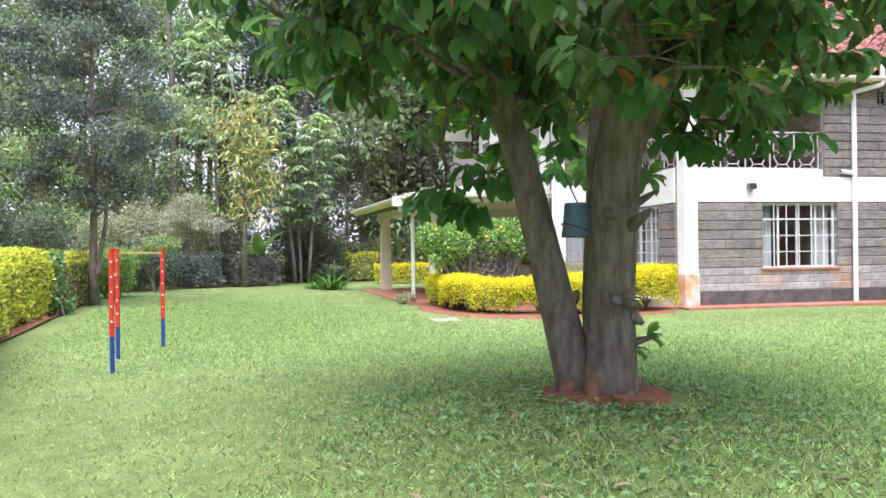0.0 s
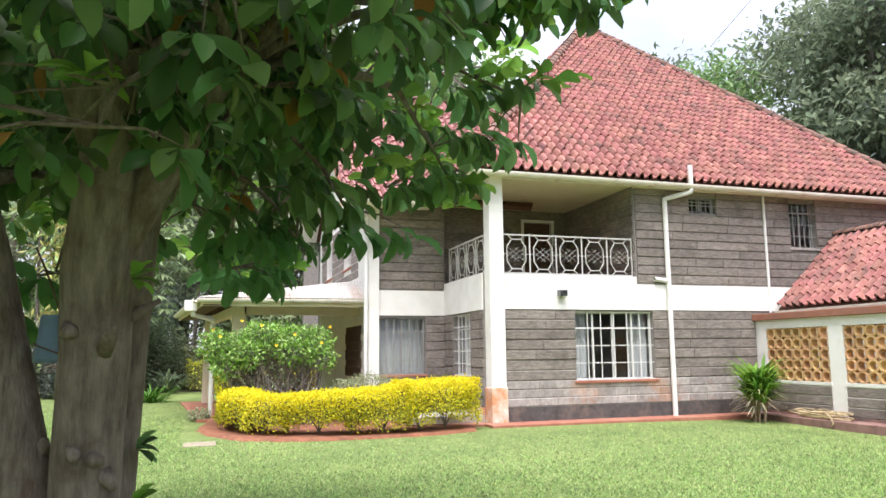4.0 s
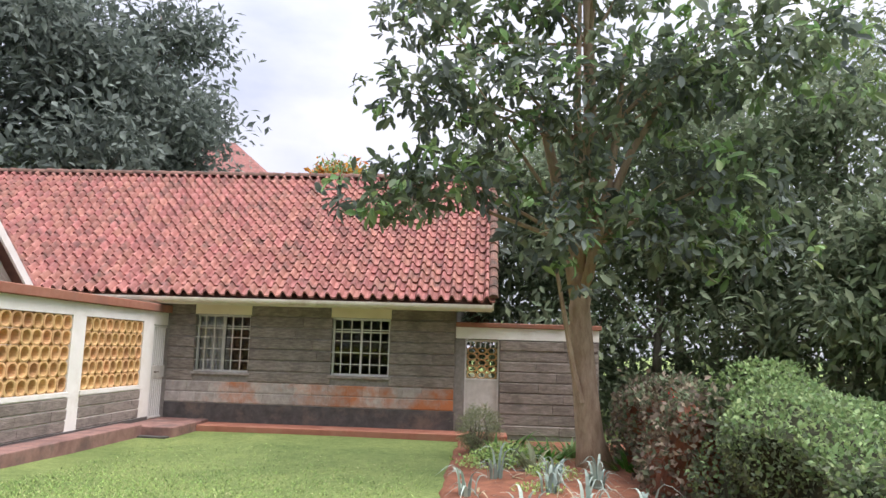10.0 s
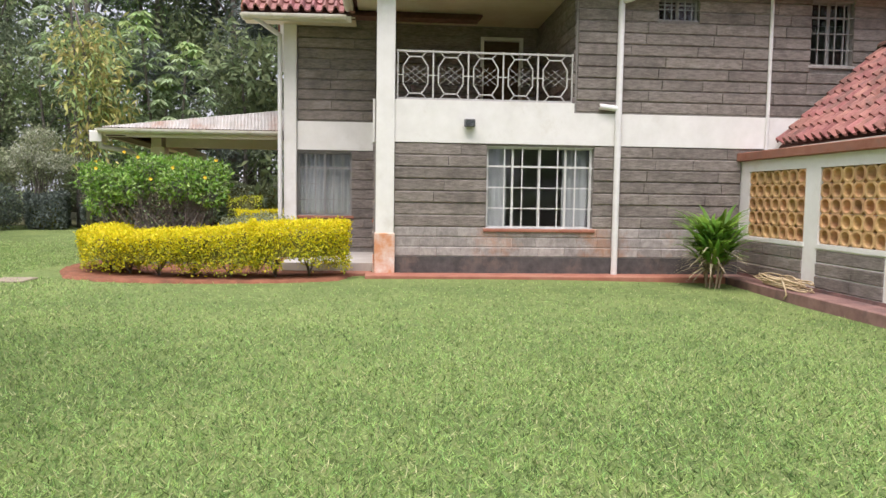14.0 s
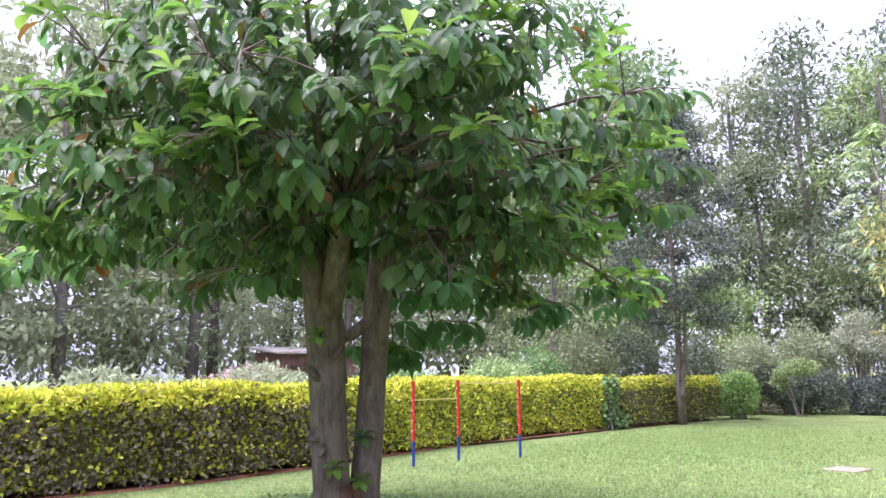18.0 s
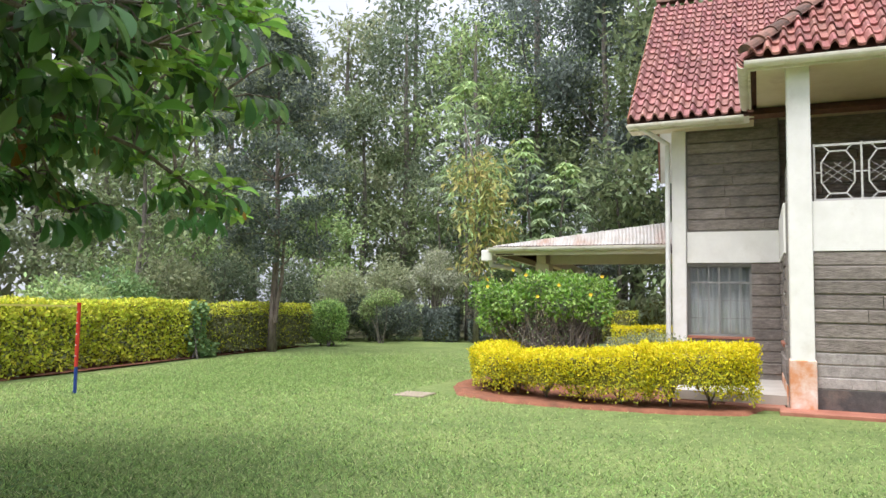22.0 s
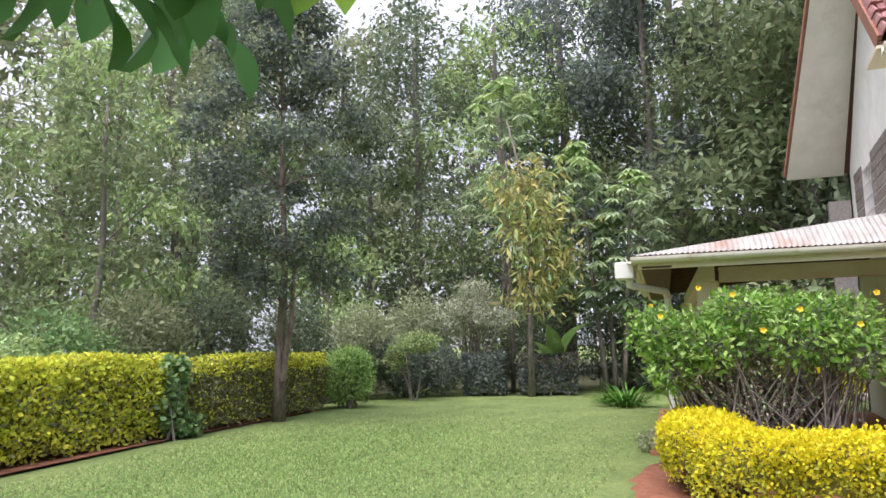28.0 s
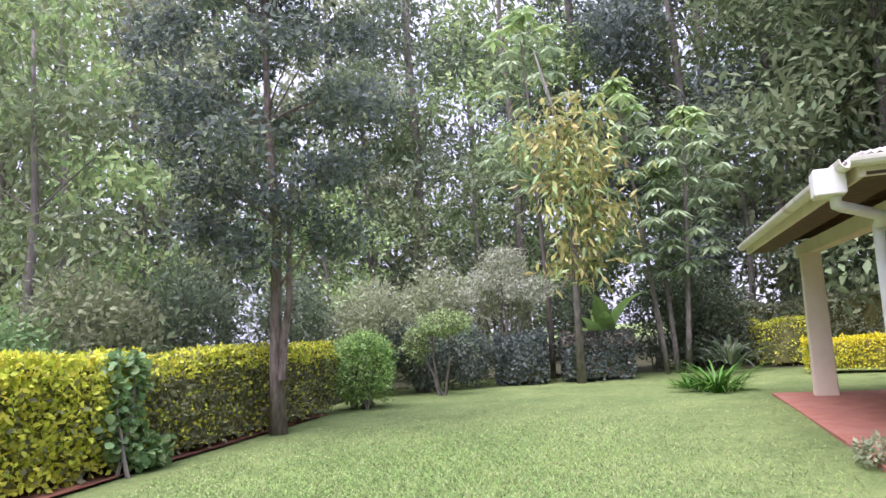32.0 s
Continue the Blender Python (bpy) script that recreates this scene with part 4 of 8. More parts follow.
wall_court_b = part("wall_court_b", bm, M_WHITE, court, "white plastered wall with two openings and a gate")
bm = bmesh.new()
box(bm, -17.07, -10.17, 16.80, 17.16, 2.243, 2.40, 0.012)
part("coping", bm, M_CAP, court, "brown painted coping")
bm = bmesh.new()
box(bm, -10.50, -10.16, 17.165, 23.62, 2.243, 2.40, 0.012)
part("coping", bm, M_CAP, court, "brown painted coping")
for a, b in ((-17.05, -14.84), (-14.48, -12.84), (-12.45, -10.60)):
    stones(wall_court, COURT_A, a + (0.03 if a < -17 else 0.02), b - 0.02, 0.12, 0.74, 0.205, STONE_DARK, int(-a * 7), proud=0.025)
for a, b in ((17.28, 19.42), (19.8, 22.0)):
    stones(wall_court_b, COURT_B, a, b, 0.10, 0.66, 0.205, STONE_DARK, int(a * 7), proud=0.025)
stones(wall_court, COURT_A, -10.60, -10.235, 0.10, 2.10, 0.235, STONE_DARK, 31, proud=0.03, lengths=(0.5, 0.6))
stones(wall_court_b, COURT_B, 16.88, 17.27, 0.10, 2.10, 0.235, STONE_DARK, 32, proud=0.03, lengths=(0.5, 0.6))
fslab("plinth", COURT_B, 16.9, 22.4, -0.15, 0.10, 0.003, 0.03, M_PLINTH, court, "black-painted plinth")
fslab("plinth", COURT_A, -17.0, -10.25, -0.15, 0.12, 0.003, 0.03, M_APRON, court)


def block_mesh():
    """One clay screen block, a unit wide and high: a cut-cornered frame round an oval hole."""
    seg, cut, deep = 16, 0.2, 0.17
    outer = []
    for ca, cb in (((0.5, -0.5 + cut), (0.5, 0.5 - cut)), ((0.5, 0.5 - cut), (0.5 - cut, 0.5)), ((0.5 - cut, 0.5), (-0.5 + cut, 0.5)), ((-0.5 + cut, 0.5), (-0.5, 0.5 - cut)),
                   ((-0.5, 0.5 - cut), (-0.5, -0.5 + cut)), ((-0.5, -0.5 + cut), (-0.5 + cut, -0.5)), ((-0.5 + cut, -0.5), (0.5 - cut, -0.5)), ((0.5 - cut, -0.5), (0.5, -0.5 + cut))):
        outer += [ca, ((ca[0] + cb[0]) / 2, (ca[1] + cb[1]) / 2)]
    inner = []
    for i in range(seg):
        a = 2 * math.pi * (i - 1) / seg
        inner.append((0.36 * math.cos(a), 0.39 * math.copysign(abs(math.sin(a)) ** 0.8, math.sin(a))))
    vs = []
    for k in range(seg):
        (a, b), (c, d) = outer[k], inner[k]
        vs += [(a * 0.985, b * 0.985, -0.006), (a * 0.97, b * 0.97, -deep), (c * 0.94, d * 0.94, -deep), (c, d, -0.012), (c * 1.1, d * 1.1, 0.0)]
    fs = [(5 * k + m, 5 * ((k + 1) % seg) + m, 5 * ((k + 1) % seg) + (m + 1) % 5, 5 * k + (m + 1) % 5) for k in range(seg) for m in range(5)]
    me = bpy.data.meshes.new("screen_block")
    me.from_pydata(vs, [], fs)
    me.materials.append(M_SCREEN)
    return me


BLOCK = block_mesh()


def screen(fr, u0, u1, z0, z1, seed, owner=None):
    """A panel of clay blocks, five rows high, touching along their sides."""
    ax, at, sg = fr
    s = owner or thing("screen_panel", fpoint(fr, (u0 + u1) / 2, z0, -0.1), "ochre clay screen-block panel in a white wall", "screen", "court screen panels")
    rng = random.Random(seed)
    rows, cols = 5, round((u1 - u0) / 0.25)
    dz, du = (z1 - z0) / rows, (u1 - u0) / cols
    rot = Matrix(((0, 0, sg, 0), (sg, 0, 0, 0), (0, 1, 0, 0), (0, 0, 0, 1))) if ax == 'x' else Matrix(((-sg, 0, 0, 0), (0, 0, sg, 0), (0, 1, 0, 0), (0, 0, 0, 1)))
    for j in range(rows):
        for i in range(cols):
            ob = new("screen_block", BLOCK)
            ob.parent = s
            ob.matrix_parent_inverse = Matrix.Translation(-Vector(s["base"]))
            ob.matrix_basis = Matrix.Translation(fpoint(fr, u0 + du * (i + 0.5), z0 + dz * (j + 0.5), -0.014 + rng.uniform(-0.005, 0.005))) @ rot @ Matrix.Diagonal((du, dz, 1, 1))
    return s


for k, (a, b) in enumerate(PA):
    screen(COURT_A, a + 0.004, b - 0.004, 0.834, 2.036, k)
for k, (a, b) in enumerate(PB):
    screen(COURT_B, a + 0.004, b - 0.004, 0.754, 2.016, k + 5)
bm = bmesh.new()
for a, b in PA:
    fbox(bm, COURT_A, a - 0.03, b + 0.03, 0.76, 0.828, -0.22, 0.03)
part("ledge", bm, M_WHITE, court)
bm = bmesh.new()
for a, b in PB:
    fbox(bm, COURT_B, a - 0.03, b + 0.03, 0.68, 0.748, -0.22, 0.03)
part("ledge", bm, M_WHITE, court)

# barred court gate
gate = thing("court_gate", (-10.3, 22.9, 0.0), "white barred steel gate with a lock plate", "gate")
bm = bmesh.new()
for a in ((22.46, 22.50, 0.02, 1.95), (23.26, 23.30, 0.02, 1.95)):
    fbox(bm, COURT_B, *a, -0.05, -0.01)
for z in (0.04, 1.92):
    fbox(bm, COURT_B, 22.50, 23.26, z, z + 0.035, -0.05, -0.01)
part("gate_frame", bm, M_IRON, gate)
for i in range(8):
    u = 22.56 + i * 0.092
    fslab("bar", COURT_B, u, u + 0.028, 0.076, 1.918, -0.042, -0.018, M_IRON, gate)
fslab("lock_plate", COURT_B, 22.52, 23.24, 0.86, 1.12, -0.014, -0.006, M_RAIL, gate, "grey sheet lock plate")
bm = bmesh.new()
rod(bm, fpoint(COURT_B, 22.62, 0.99, -0.006), fpoint(COURT_B, 22.62, 0.99, 0.04), 0.012)
rod(bm, fpoint(COURT_B, 22.62, 0.99, 0.038), fpoint(COURT_B, 22.74, 0.99, 0.038), 0.009)
part("handle", bm, M_WOOD, gate)

# aprons and paths
bm = bmesh.new()
box(bm, -17.0, -9.80, 16.42, 16.9, -0.3, 0.07, 0.015)
part("pavement_court", bm, M_APRON, None)
bm = bmesh.new()
box(bm, -10.25, -9.80, 16.9, 21.3, -0.3, 0.07, 0.015)
part("pavement_court_side", bm, M_APRON, None)
bm = bmesh.new()
box(bm, -10.25, -9.2, 21.3, 23.1, -0.3, 0.03, 0.015)
part("pavement_gate", bm, M_APRON, None)
bm = bmesh.new()
box(bm, -9.2, -2.9, 22.42, 23.1, -0.35, -0.03, 0.012)
part("pavement_wing", bm, M_RED, None)
bm = bmesh.new()
box(bm, -17.1, -16.52, 9.7, 16.42, -0.3, 0.055, 0.012)
part("pavement_front", bm, M_RED, None)
bm = bmesh.new()
box(bm, -20.1, -17.0, 8.9, 9.8, -0.3, 0.05, 0.012)
part("pavement_side", bm, M_RED, None)
for o, lb in (("pavement_court", "stained concrete apron round the court wall"), ("pavement_court_side", "stained concrete apron round the court wall"), ("pavement_gate", "stained concrete step"),
              ("pavement_wing", "red-stained concrete apron along the wing"), ("pavement_front", "red oxide path along the house"), ("pavement_side", "red oxide path beside the column")):
    tagged(bpy.data.objects[o], lb, "pavement", kind="structure")

# court roof: small gable over the store
croof = thing("court_roof", (-14.5, 19.6, 2.6), "small gabled roof of red clay tiles with white barge boards", "roof", kind="structure")
CG, CR, CRZ, CE, CEZ, CE2 = -12.42, 19.62, 4.38, 17.62, 2.56, 21.62
SC = (CRZ - CEZ) / (CR - CE)
for sgn, ey in ((1, CE), (-1, CE2)):
    deck(croof, [(CG, ey, CEZ - 0.03), (-17.1, ey, CEZ - 0.03), (-17.1, CR, CRZ - 0.03), (CG, CR, CRZ - 0.03)], 0.09)
sl = Vector((0, CR - CE, CRZ - CEZ))
tiled(croof, (-17.2, CE - 0.03, CEZ), (1, 0, 0), sl.normalized(), 4.8, sl.length - 0.1, lambda p: -17.06 < p.x < CG + 0.05, TILE, 170, 21)
tiled(croof, (CG + 0.02, CE2 + 0.03, CEZ), (-1, 0, 0), Vector((0, -sl.y, sl.z)).normalized(), 4.8, sl.length - 0.1, lambda p: -17.06 < p.x, TILE, 130, 22)
caps(croof, (CG + 0.03, CR, CRZ + 0.05), (-17.05, CR, CRZ + 0.05), 0.13, 0.36, 7)
mesh_object("gable", [(CG - 0.25, CE + 0.1, 2.3), (CG - 0.25, CE2 - 0.1, 2.3), (CG - 0.25, CE2 - 0.1, 2.52), (CG - 0.25, CR, CRZ - 0.12), (CG - 0.25, CE + 0.1, 2.52),
                      (CG - 0.45, CE + 0.1, 2.3), (CG - 0.45, CE2 - 0.1, 2.3), (CG - 0.45, CE2 - 0.1, 2.52), (CG - 0.45, CR, CRZ - 0.12), (CG - 0.45, CE + 0.1, 2.52)],
            [(0, 1, 2, 3, 4), (9, 8, 7, 6, 5), (0, 5, 6, 1), (1, 6, 7, 2), (2, 7, 8, 3), (3, 8, 9, 4), (4, 9, 5, 0)], M_WHITE, croof, "cream-white plastered gable")
for ey in (CE, CE2):
    deck(croof, [(CG + 0.0, ey, CEZ + 0.03), (CG + 0.0, CR, CRZ + 0.03), (CG + 0.05, CR, CRZ + 0.03), (CG + 0.05, ey, CEZ + 0.03)], 0.17, M_WHITE, "barge_board")
gutter(croof, (CG, CE - 0.09, 2.5), (-17.0, CE - 0.09, 2.47))
slab("store_wall", CG - 0.45, CG - 0.25, CE + 0.1, CE2 - 0.1, -0.1, 2.3, M_WHITE, croof)
slab("store_wall", -17.0, CG - 0.45, CE + 0.1, CE + 0.3, -0.1, 2.5, M_WHITE, croof)
slab("court_floor", -17.0, -10.45, 17.1, 23.1, -0.25, 0.02, M_APRON, croof)
bm = bmesh.new()
box(bm, CG - 0.249, CG - 0.12, 19.52, 19.68, 3.02, 3.16, 0.01)
bl = part("bulkhead_light", bm, M_RAIL, None)
tagged(bl, "small grey bulkhead lamp on the gable", "lamp")
cable = thing("cable", (CG - 0.2, 19.7, 3.9), "thin white cable hanging across the gable", "cable")
v, f = tube(bend((CG - 0.22, 19.70, 4.05), (CG - 0.2, 21.3, 2.6), 9, -0.18), [0.012] * 9, 6)
mesh_object("strand", v, f, M_WHITE, cable)

# ---------------------------------------------------------------- wing
wing = thing("wing", (-9.0, 25.0, 0.0), "low grey stone wing with barred windows", "building", kind="structure")
hW = [(-9.62, -8.43, 1.02, 2.24), (-6.65, -5.40, 1.02, 2.24)]
bm = bmesh.new()
pierced(bm, WING, -16.9, -4.0, -0.3, 2.75, -0.25, 0.0, hW)
wall_wing = part("wall_wing", bm, M_MORTAR, wing)
stones(wall_wing, WING, -10.2, -4.02, 0.82, 2.46, 0.222, STONE_DARK, 41, hW + [(-9.66, -8.39, 2.2, 2.5), (-6.69, -5.36, 2.2, 2.5)])
stones(wall_wing, WING, -10.2, -4.02, 0.36, 0.82, 0.225, STONE_RUST, 42, (), 0.012, (0.3, 0.5))
fslab("plinth", WING, -10.2, -4.0, -0.25, 0.36, 0.003, 0.022, M_PLINTH, wing, "black-painted plinth")
for a, b in ((-9.64, -8.41), (-6.67, -5.38)):
    fslab("lintel", WING, a, b, 2.245, 2.47, 0.003, 0.03, M_CREAM, wing, "cream painted lintel")
window("window_8", WING, -9.62, -8.43, 1.02, 2.24, 6, 5, "white-barred steel window of the wing", ((-9.6, -9.1),), sill=M_STONE_LIGHT, frame_mat=M_RAIL)
window("window_9", WING, -6.65, -5.40, 1.02, 2.24, 6, 5, "white-barred steel window of the wing", (), sill=M_STONE_LIGHT)
slab("wall_wing_back", -16.9, -4.0, 31.0, 31.25, -0.3, 2.75, M_MORTAR, wing)
slab("wall_wing_end", -4.25, -4.0, 23.35, 31.0, -0.3, 2.75, M_MORTAR, wing)
slab("wall_wing_end", -16.9, -16.65, 23.35, 31.0, -0.3, 2.75, M_MORTAR, wing)
slab("wing_floor", -16.9, -4.0, 23.35, 31.0, -0.1, 0.1, M_ROOM, wing)
mesh_object("gable_end", [(-4.0, 23.1, 2.75), (-4.0, 31.25, 2.75), (-4.0, 27.15, 5.9), (-4.25, 23.1, 2.75), (-4.25, 31.25, 2.75), (-4.25, 27.15, 5.9)],
            [(0, 1, 2), (5, 4, 3), (0, 3, 4, 1), (1, 4, 5, 2), (2, 5, 3, 0)], M_WHITE, wing)
wroof = thing("wing_roof", (-9.0, 25.0, 2.6), "long roof of faded red clay tiles with a straight ridge", "roof", kind="structure")
WE, WEZ, WR, WRZ, WXR, WXL = 22.58, 2.60, 27.12, 6.14, -3.25, -18.0
deck(wroof, [(WXL, WE, WEZ - 0.03), (WXR, WE, WEZ - 0.03), (WXR, WR, WRZ - 0.03), (WXL, WR, WRZ - 0.03)])
deck(wroof, [(WXL, 2 * WR - WE, WEZ - 0.03), (WXR, 2 * WR - WE, WEZ - 0.03), (WXR, WR, WRZ - 0.03), (WXL, WR, WRZ - 0.03)])
ws = Vector((0, WR - WE, WRZ - WEZ))
kw = lambda p: WXL < p.x < WXR and not (p.x < CG + 0.2 and p.z < CRZ - (p.y - CR) * SC)
tiled(wroof, (WXL, WE - 0.03, WEZ), (1, 0, 0), ws.normalized(), WXR - WXL, ws.length - 0.05, kw, TILE, 300, 23, prefer=lambda p: p.x > -13)
caps(wroof, (WXL, WR, WRZ + 0.05), (WXR, WR, WRZ + 0.05), 0.13, 0.36, 8)
caps(wroof, (WXR + 0.02, WE, WEZ + 0.05), (WXR + 0.02, WR, WRZ + 0.05), 0.10, 0.36, 9)
slab("soffit", -16.9, WXR, WE + 0.02, 23.1, 2.47, 2.5, M_CREAM, wroof, "cream eaves board")
slab("fascia", -16.9, WXR, WE - 0.0, WE + 0.03, 2.42, 2.57, M_TRIM, wroof, "cream fascia board")
gutter(wroof, (WXR, WE - 0.08, 2.52), (-12.6, WE - 0.08, 2.56))
deck(wroof, [(WXR + 0.0, WE, WEZ + 0.0), (WXR + 0.0, WR, WRZ + 0.0), (WXR + 0.04, WR, WRZ + 0.0), (WXR + 0.04, WE, WEZ + 0.0)], 0.18, M_WHITE, "barge_board")

# yard wall with the sheet-and-lattice gate
ywall = thing("yard_wall", (-2.9, 23.2, 0.0), "grey stone yard wall with white band and brown coping", "wall", kind="structure")
hY = [(-3.80, -3.08, -0.3, 1.87)]
bm = bmesh.new()
pierced(bm, WING, -4.0, -1.0, -0.3, 2.12, -0.25, -0.03, hY)
wall_yard = part("wall_yard", bm, M_MORTAR, ywall)
stones(wall_yard, WING, -3.06, -1.02, -0.1, 1.86, 0.222, STONE_DARK, 44, base=-0.03)
fslab("band", WING, -4.0, -1.0, 1.88, 2.12, -0.027, 0.0, M_WHITE, ywall, "white plaster band")
fslab("coping", WING, -4.0, -0.95, 2.123, 2.22, -0.3, 0.05, M_CAP, ywall, "brown painted coping", 0.012)
ygate = thing("yard_gate", (-3.44, 23.2, -0.1), "grey sheet-steel gate with barred top", "gate")
fslab("sheet", WING, -3.77, -3.11, -0.1, 1.02, -0.14, -0.12, M_RAIL, ygate, "grey painted steel sheet")
bm = bmesh.new()
for a in ((-3.80, -3.765, -0.1, 1.86), (-3.115, -3.08, -0.1, 1.86), (-3.765, -3.115, 1.82, 1.86), (-3.765, -3.115, 1.02, 1.05)):
    fbox(bm, WING, *a, -0.15, -0.11)
part("gate_frame", bm, M_IRON, ygate)
for i in range(6):
    u = -3.70 + i * 0.105
    fslab("bar", WING, u, u + 0.03, 1.70, 1.818, -0.14, -0.12, M_IRON, ygate)
screen(('y', 23.25, -1), -3.76, -3.12, 1.05, 1.70, 77, ygate)

# ---------------------------------------------------------------- veranda
ver = thing("veranda", (-24.0, 5.8, 0.0), "lean-to veranda with cream posts and a corrugated roof", "veranda", kind="structure")
VX0, VX1, VY0, VZ, VTZ = -28.4, -20.2, 3.84, 2.86, 3.42
VYF = 3.08                                   # the eave runs slightly askew to the house
mesh_object("floor_veranda", [(x, y, z) for z in (-0.2, 0.04) for x, y in ((-20.6, 3.86), (-20.6, 7.8), (-28.0, 7.8), (-28.0, 3.27))],
            [(3, 2, 1, 0), (4, 5, 6, 7), (0, 1, 5, 4), (1, 2, 6, 5), (2, 3, 7, 6), (3, 0, 4, 7)], M_RED, ver, "red oxide veranda floor")
HX = -20.75


def corrugated(name, a, b, c, d, pitch=0.075, amp=0.014):
    """A corrugated sheet on the quad a-b (eave), c-d (top, c above b)."""
    a, b, c, d = map(Vector, (a, b, c, d))
    n = (b - a).cross(d - a).normalized()
    if n.z < 0:
        n = -n
    k = max(2, int((b - a).length / pitch * 4))
    vs, fs = [], []
    for i in range(k + 1):
        t = i / k
        off = n * (amp * math.sin(2 * math.pi * i / 4))
        lo, hi = a.lerp(b, t) + off, d.lerp(c, t) + off
        vs += [lo, hi, lo - n * 0.004, hi - n * 0.004]
    for i in range(k):
        p, q = 4 * i, 4 * i + 4
        fs += [(p, q, q + 1, p + 1), (p + 2, p + 3, q + 3, q + 2), (p, p + 2, q + 2, q)]
    return mesh_object(name, vs, fs, M_SHEET, ver, "weathered corrugated roofing sheet")


def eave(x, off=0.0):
    """A place on the askew eave line."""
    return VY0 + (VYF - VY0) * (x - VX1) / (VX0 - VX1) + off


def askew(name, off0, off1, z0, z1, mat, label, x0=VX0, x1=VX1):
    """A board along the eave, between two offsets from its line."""
    vs = [(x, eave(x, q), z) for x in (x0, x1) for q, z in ((off0, z0), (off1, z0), (off1, z1), (off0, z1))]
    return mesh_object(name, vs, [(0, 1, 2, 3), (7, 6, 5, 4), (0, 4, 5, 1), (1, 5, 6, 2), (2, 6, 7, 3), (3, 7, 4, 0)], mat, ver, label)


corrugated("roof_sheet", (VX1, 7.9, VZ + 0.05), (VX1, VY0, VZ + 0.05), (VX1 - 0.01, VY0 + 0.01, VZ + 0.06), (HX, 7.8, VTZ))
corrugated("roof_sheet", (VX0, VYF, VZ + 0.05), (VX1, VY0, VZ + 0.05), (HX, 7.8, VTZ), (VX0, 7.8, VTZ))
askew("fascia", 0.03, 0.07, VZ - 0.16, VZ + 0.03, M_CREAM, "cream fascia board")
askew("soffit_board", 0.08, 0.5, VZ - 0.15, VZ - 0.12, M_WOOD, "dark eaves boarding")
bm = bmesh.new()
box(bm, VX1 - 0.05, VX1 - 0.01, VY0 + 0.03, 7.75, VZ - 0.16, VZ + 0.03)
part("fascia", bm, M_CREAM, ver, "cream fascia board")
gutter(ver, (VX0, VYF - 0.06, VZ + 0.0), (VX1 + 0.06, VY0 - 0.06, VZ + 0.0), 0.08)
gutter(ver, (VX1 + 0.07, VY0 - 0.06, VZ + 0.0), (VX1 + 0.07, 7.75, VZ + 0.0), 0.08)
bm = bmesh.new()
box(bm, -20.68, -20.36, VY0 - 0.34, VY0 - 0.06, VZ - 0.27, VZ - 0.02, 0.012)
part("rainwater_box", bm, M_WHITE, ver, "white rainwater box")
downpipe(ver, [(-20.52, VY0 - 0.15, VZ - 0.25), (-20.52, VY0 - 0.15, VZ - 0.36), (-21.05, 4.16, VZ - 0.44), (-21.35, 4.16, VZ - 0.5), (-21.35, 4.16, 0.1), (-21.3, 4.0, 0.08)], 0.055)


def veranda_post(x, y):
    bm = bmesh.new()
    bmesh.ops.create_cube(bm, size=1, matrix=Matrix.Translation((x, y, 1.29)) @ Matrix.Diagonal((0.38, 0.38, 2.52, 1)))
    for v in bm.verts:
        if v.co.z > 1.3:
            v.co.x = x + (v.co.x - x) * 0.86
            v.co.y = y + (v.co.y - y) * 0.86
    bmesh.ops.bevel(bm, geom=bm.edges[:], offset=0.012, segments=1, affect='EDGES')
    part("column", bm, M_CREAM, ver, "tapered cream veranda post")


veranda_post(-27.4, 4.12)
veranda_post(-21.2, 4.78)
bm = bmesh.new()
bar(bm, (-28.4, 4.06, 2.66), (-20.9, 4.79, 2.66), 0.22, 0.22)
part("beam", bm, M_CREAM, ver, "cream veranda beam")
bm = bmesh.new()
box(bm, -21.31, -21.09, 4.95, 7.8, 2.54, 2.76)
part("beam", bm, M_CREAM, ver, "cream veranda beam")
for i in range(10):
    x = -28.1 + i * 0.8
    bm = bmesh.new()
    bar(bm, (x, eave(x, 0.08), VZ - 0.03), (x, 7.78, VTZ - 0.09), 0.05, 0.1)
    part("rafter", bm, M_WOOD, ver, "dark timber rafter")
# dark pierced screen in the house wall under the veranda
bm = bmesh.new()
for i in range(9):
    for j in range(6):
        fbox(bm, GABLE, -22.8 + i * 0.24, -22.8 + i * 0.24 + 0.17, 0.95 + j * 0.22, 0.95 + j * 0.22 + 0.05, 0.003, 0.05)
        fbox(bm, GABLE, -22.8 + i * 0.24 + (0.12 if j % 2 else 0), -22.8 + i * 0.24 + 0.05 + (0.12 if j % 2 else 0), 1.0 + j * 0.22, 1.0 + j * 0.22 + 0.17, 0.003, 0.05)
part("pierced_screen", bm, M_WOOD, ver, "dark brown pierced screen")


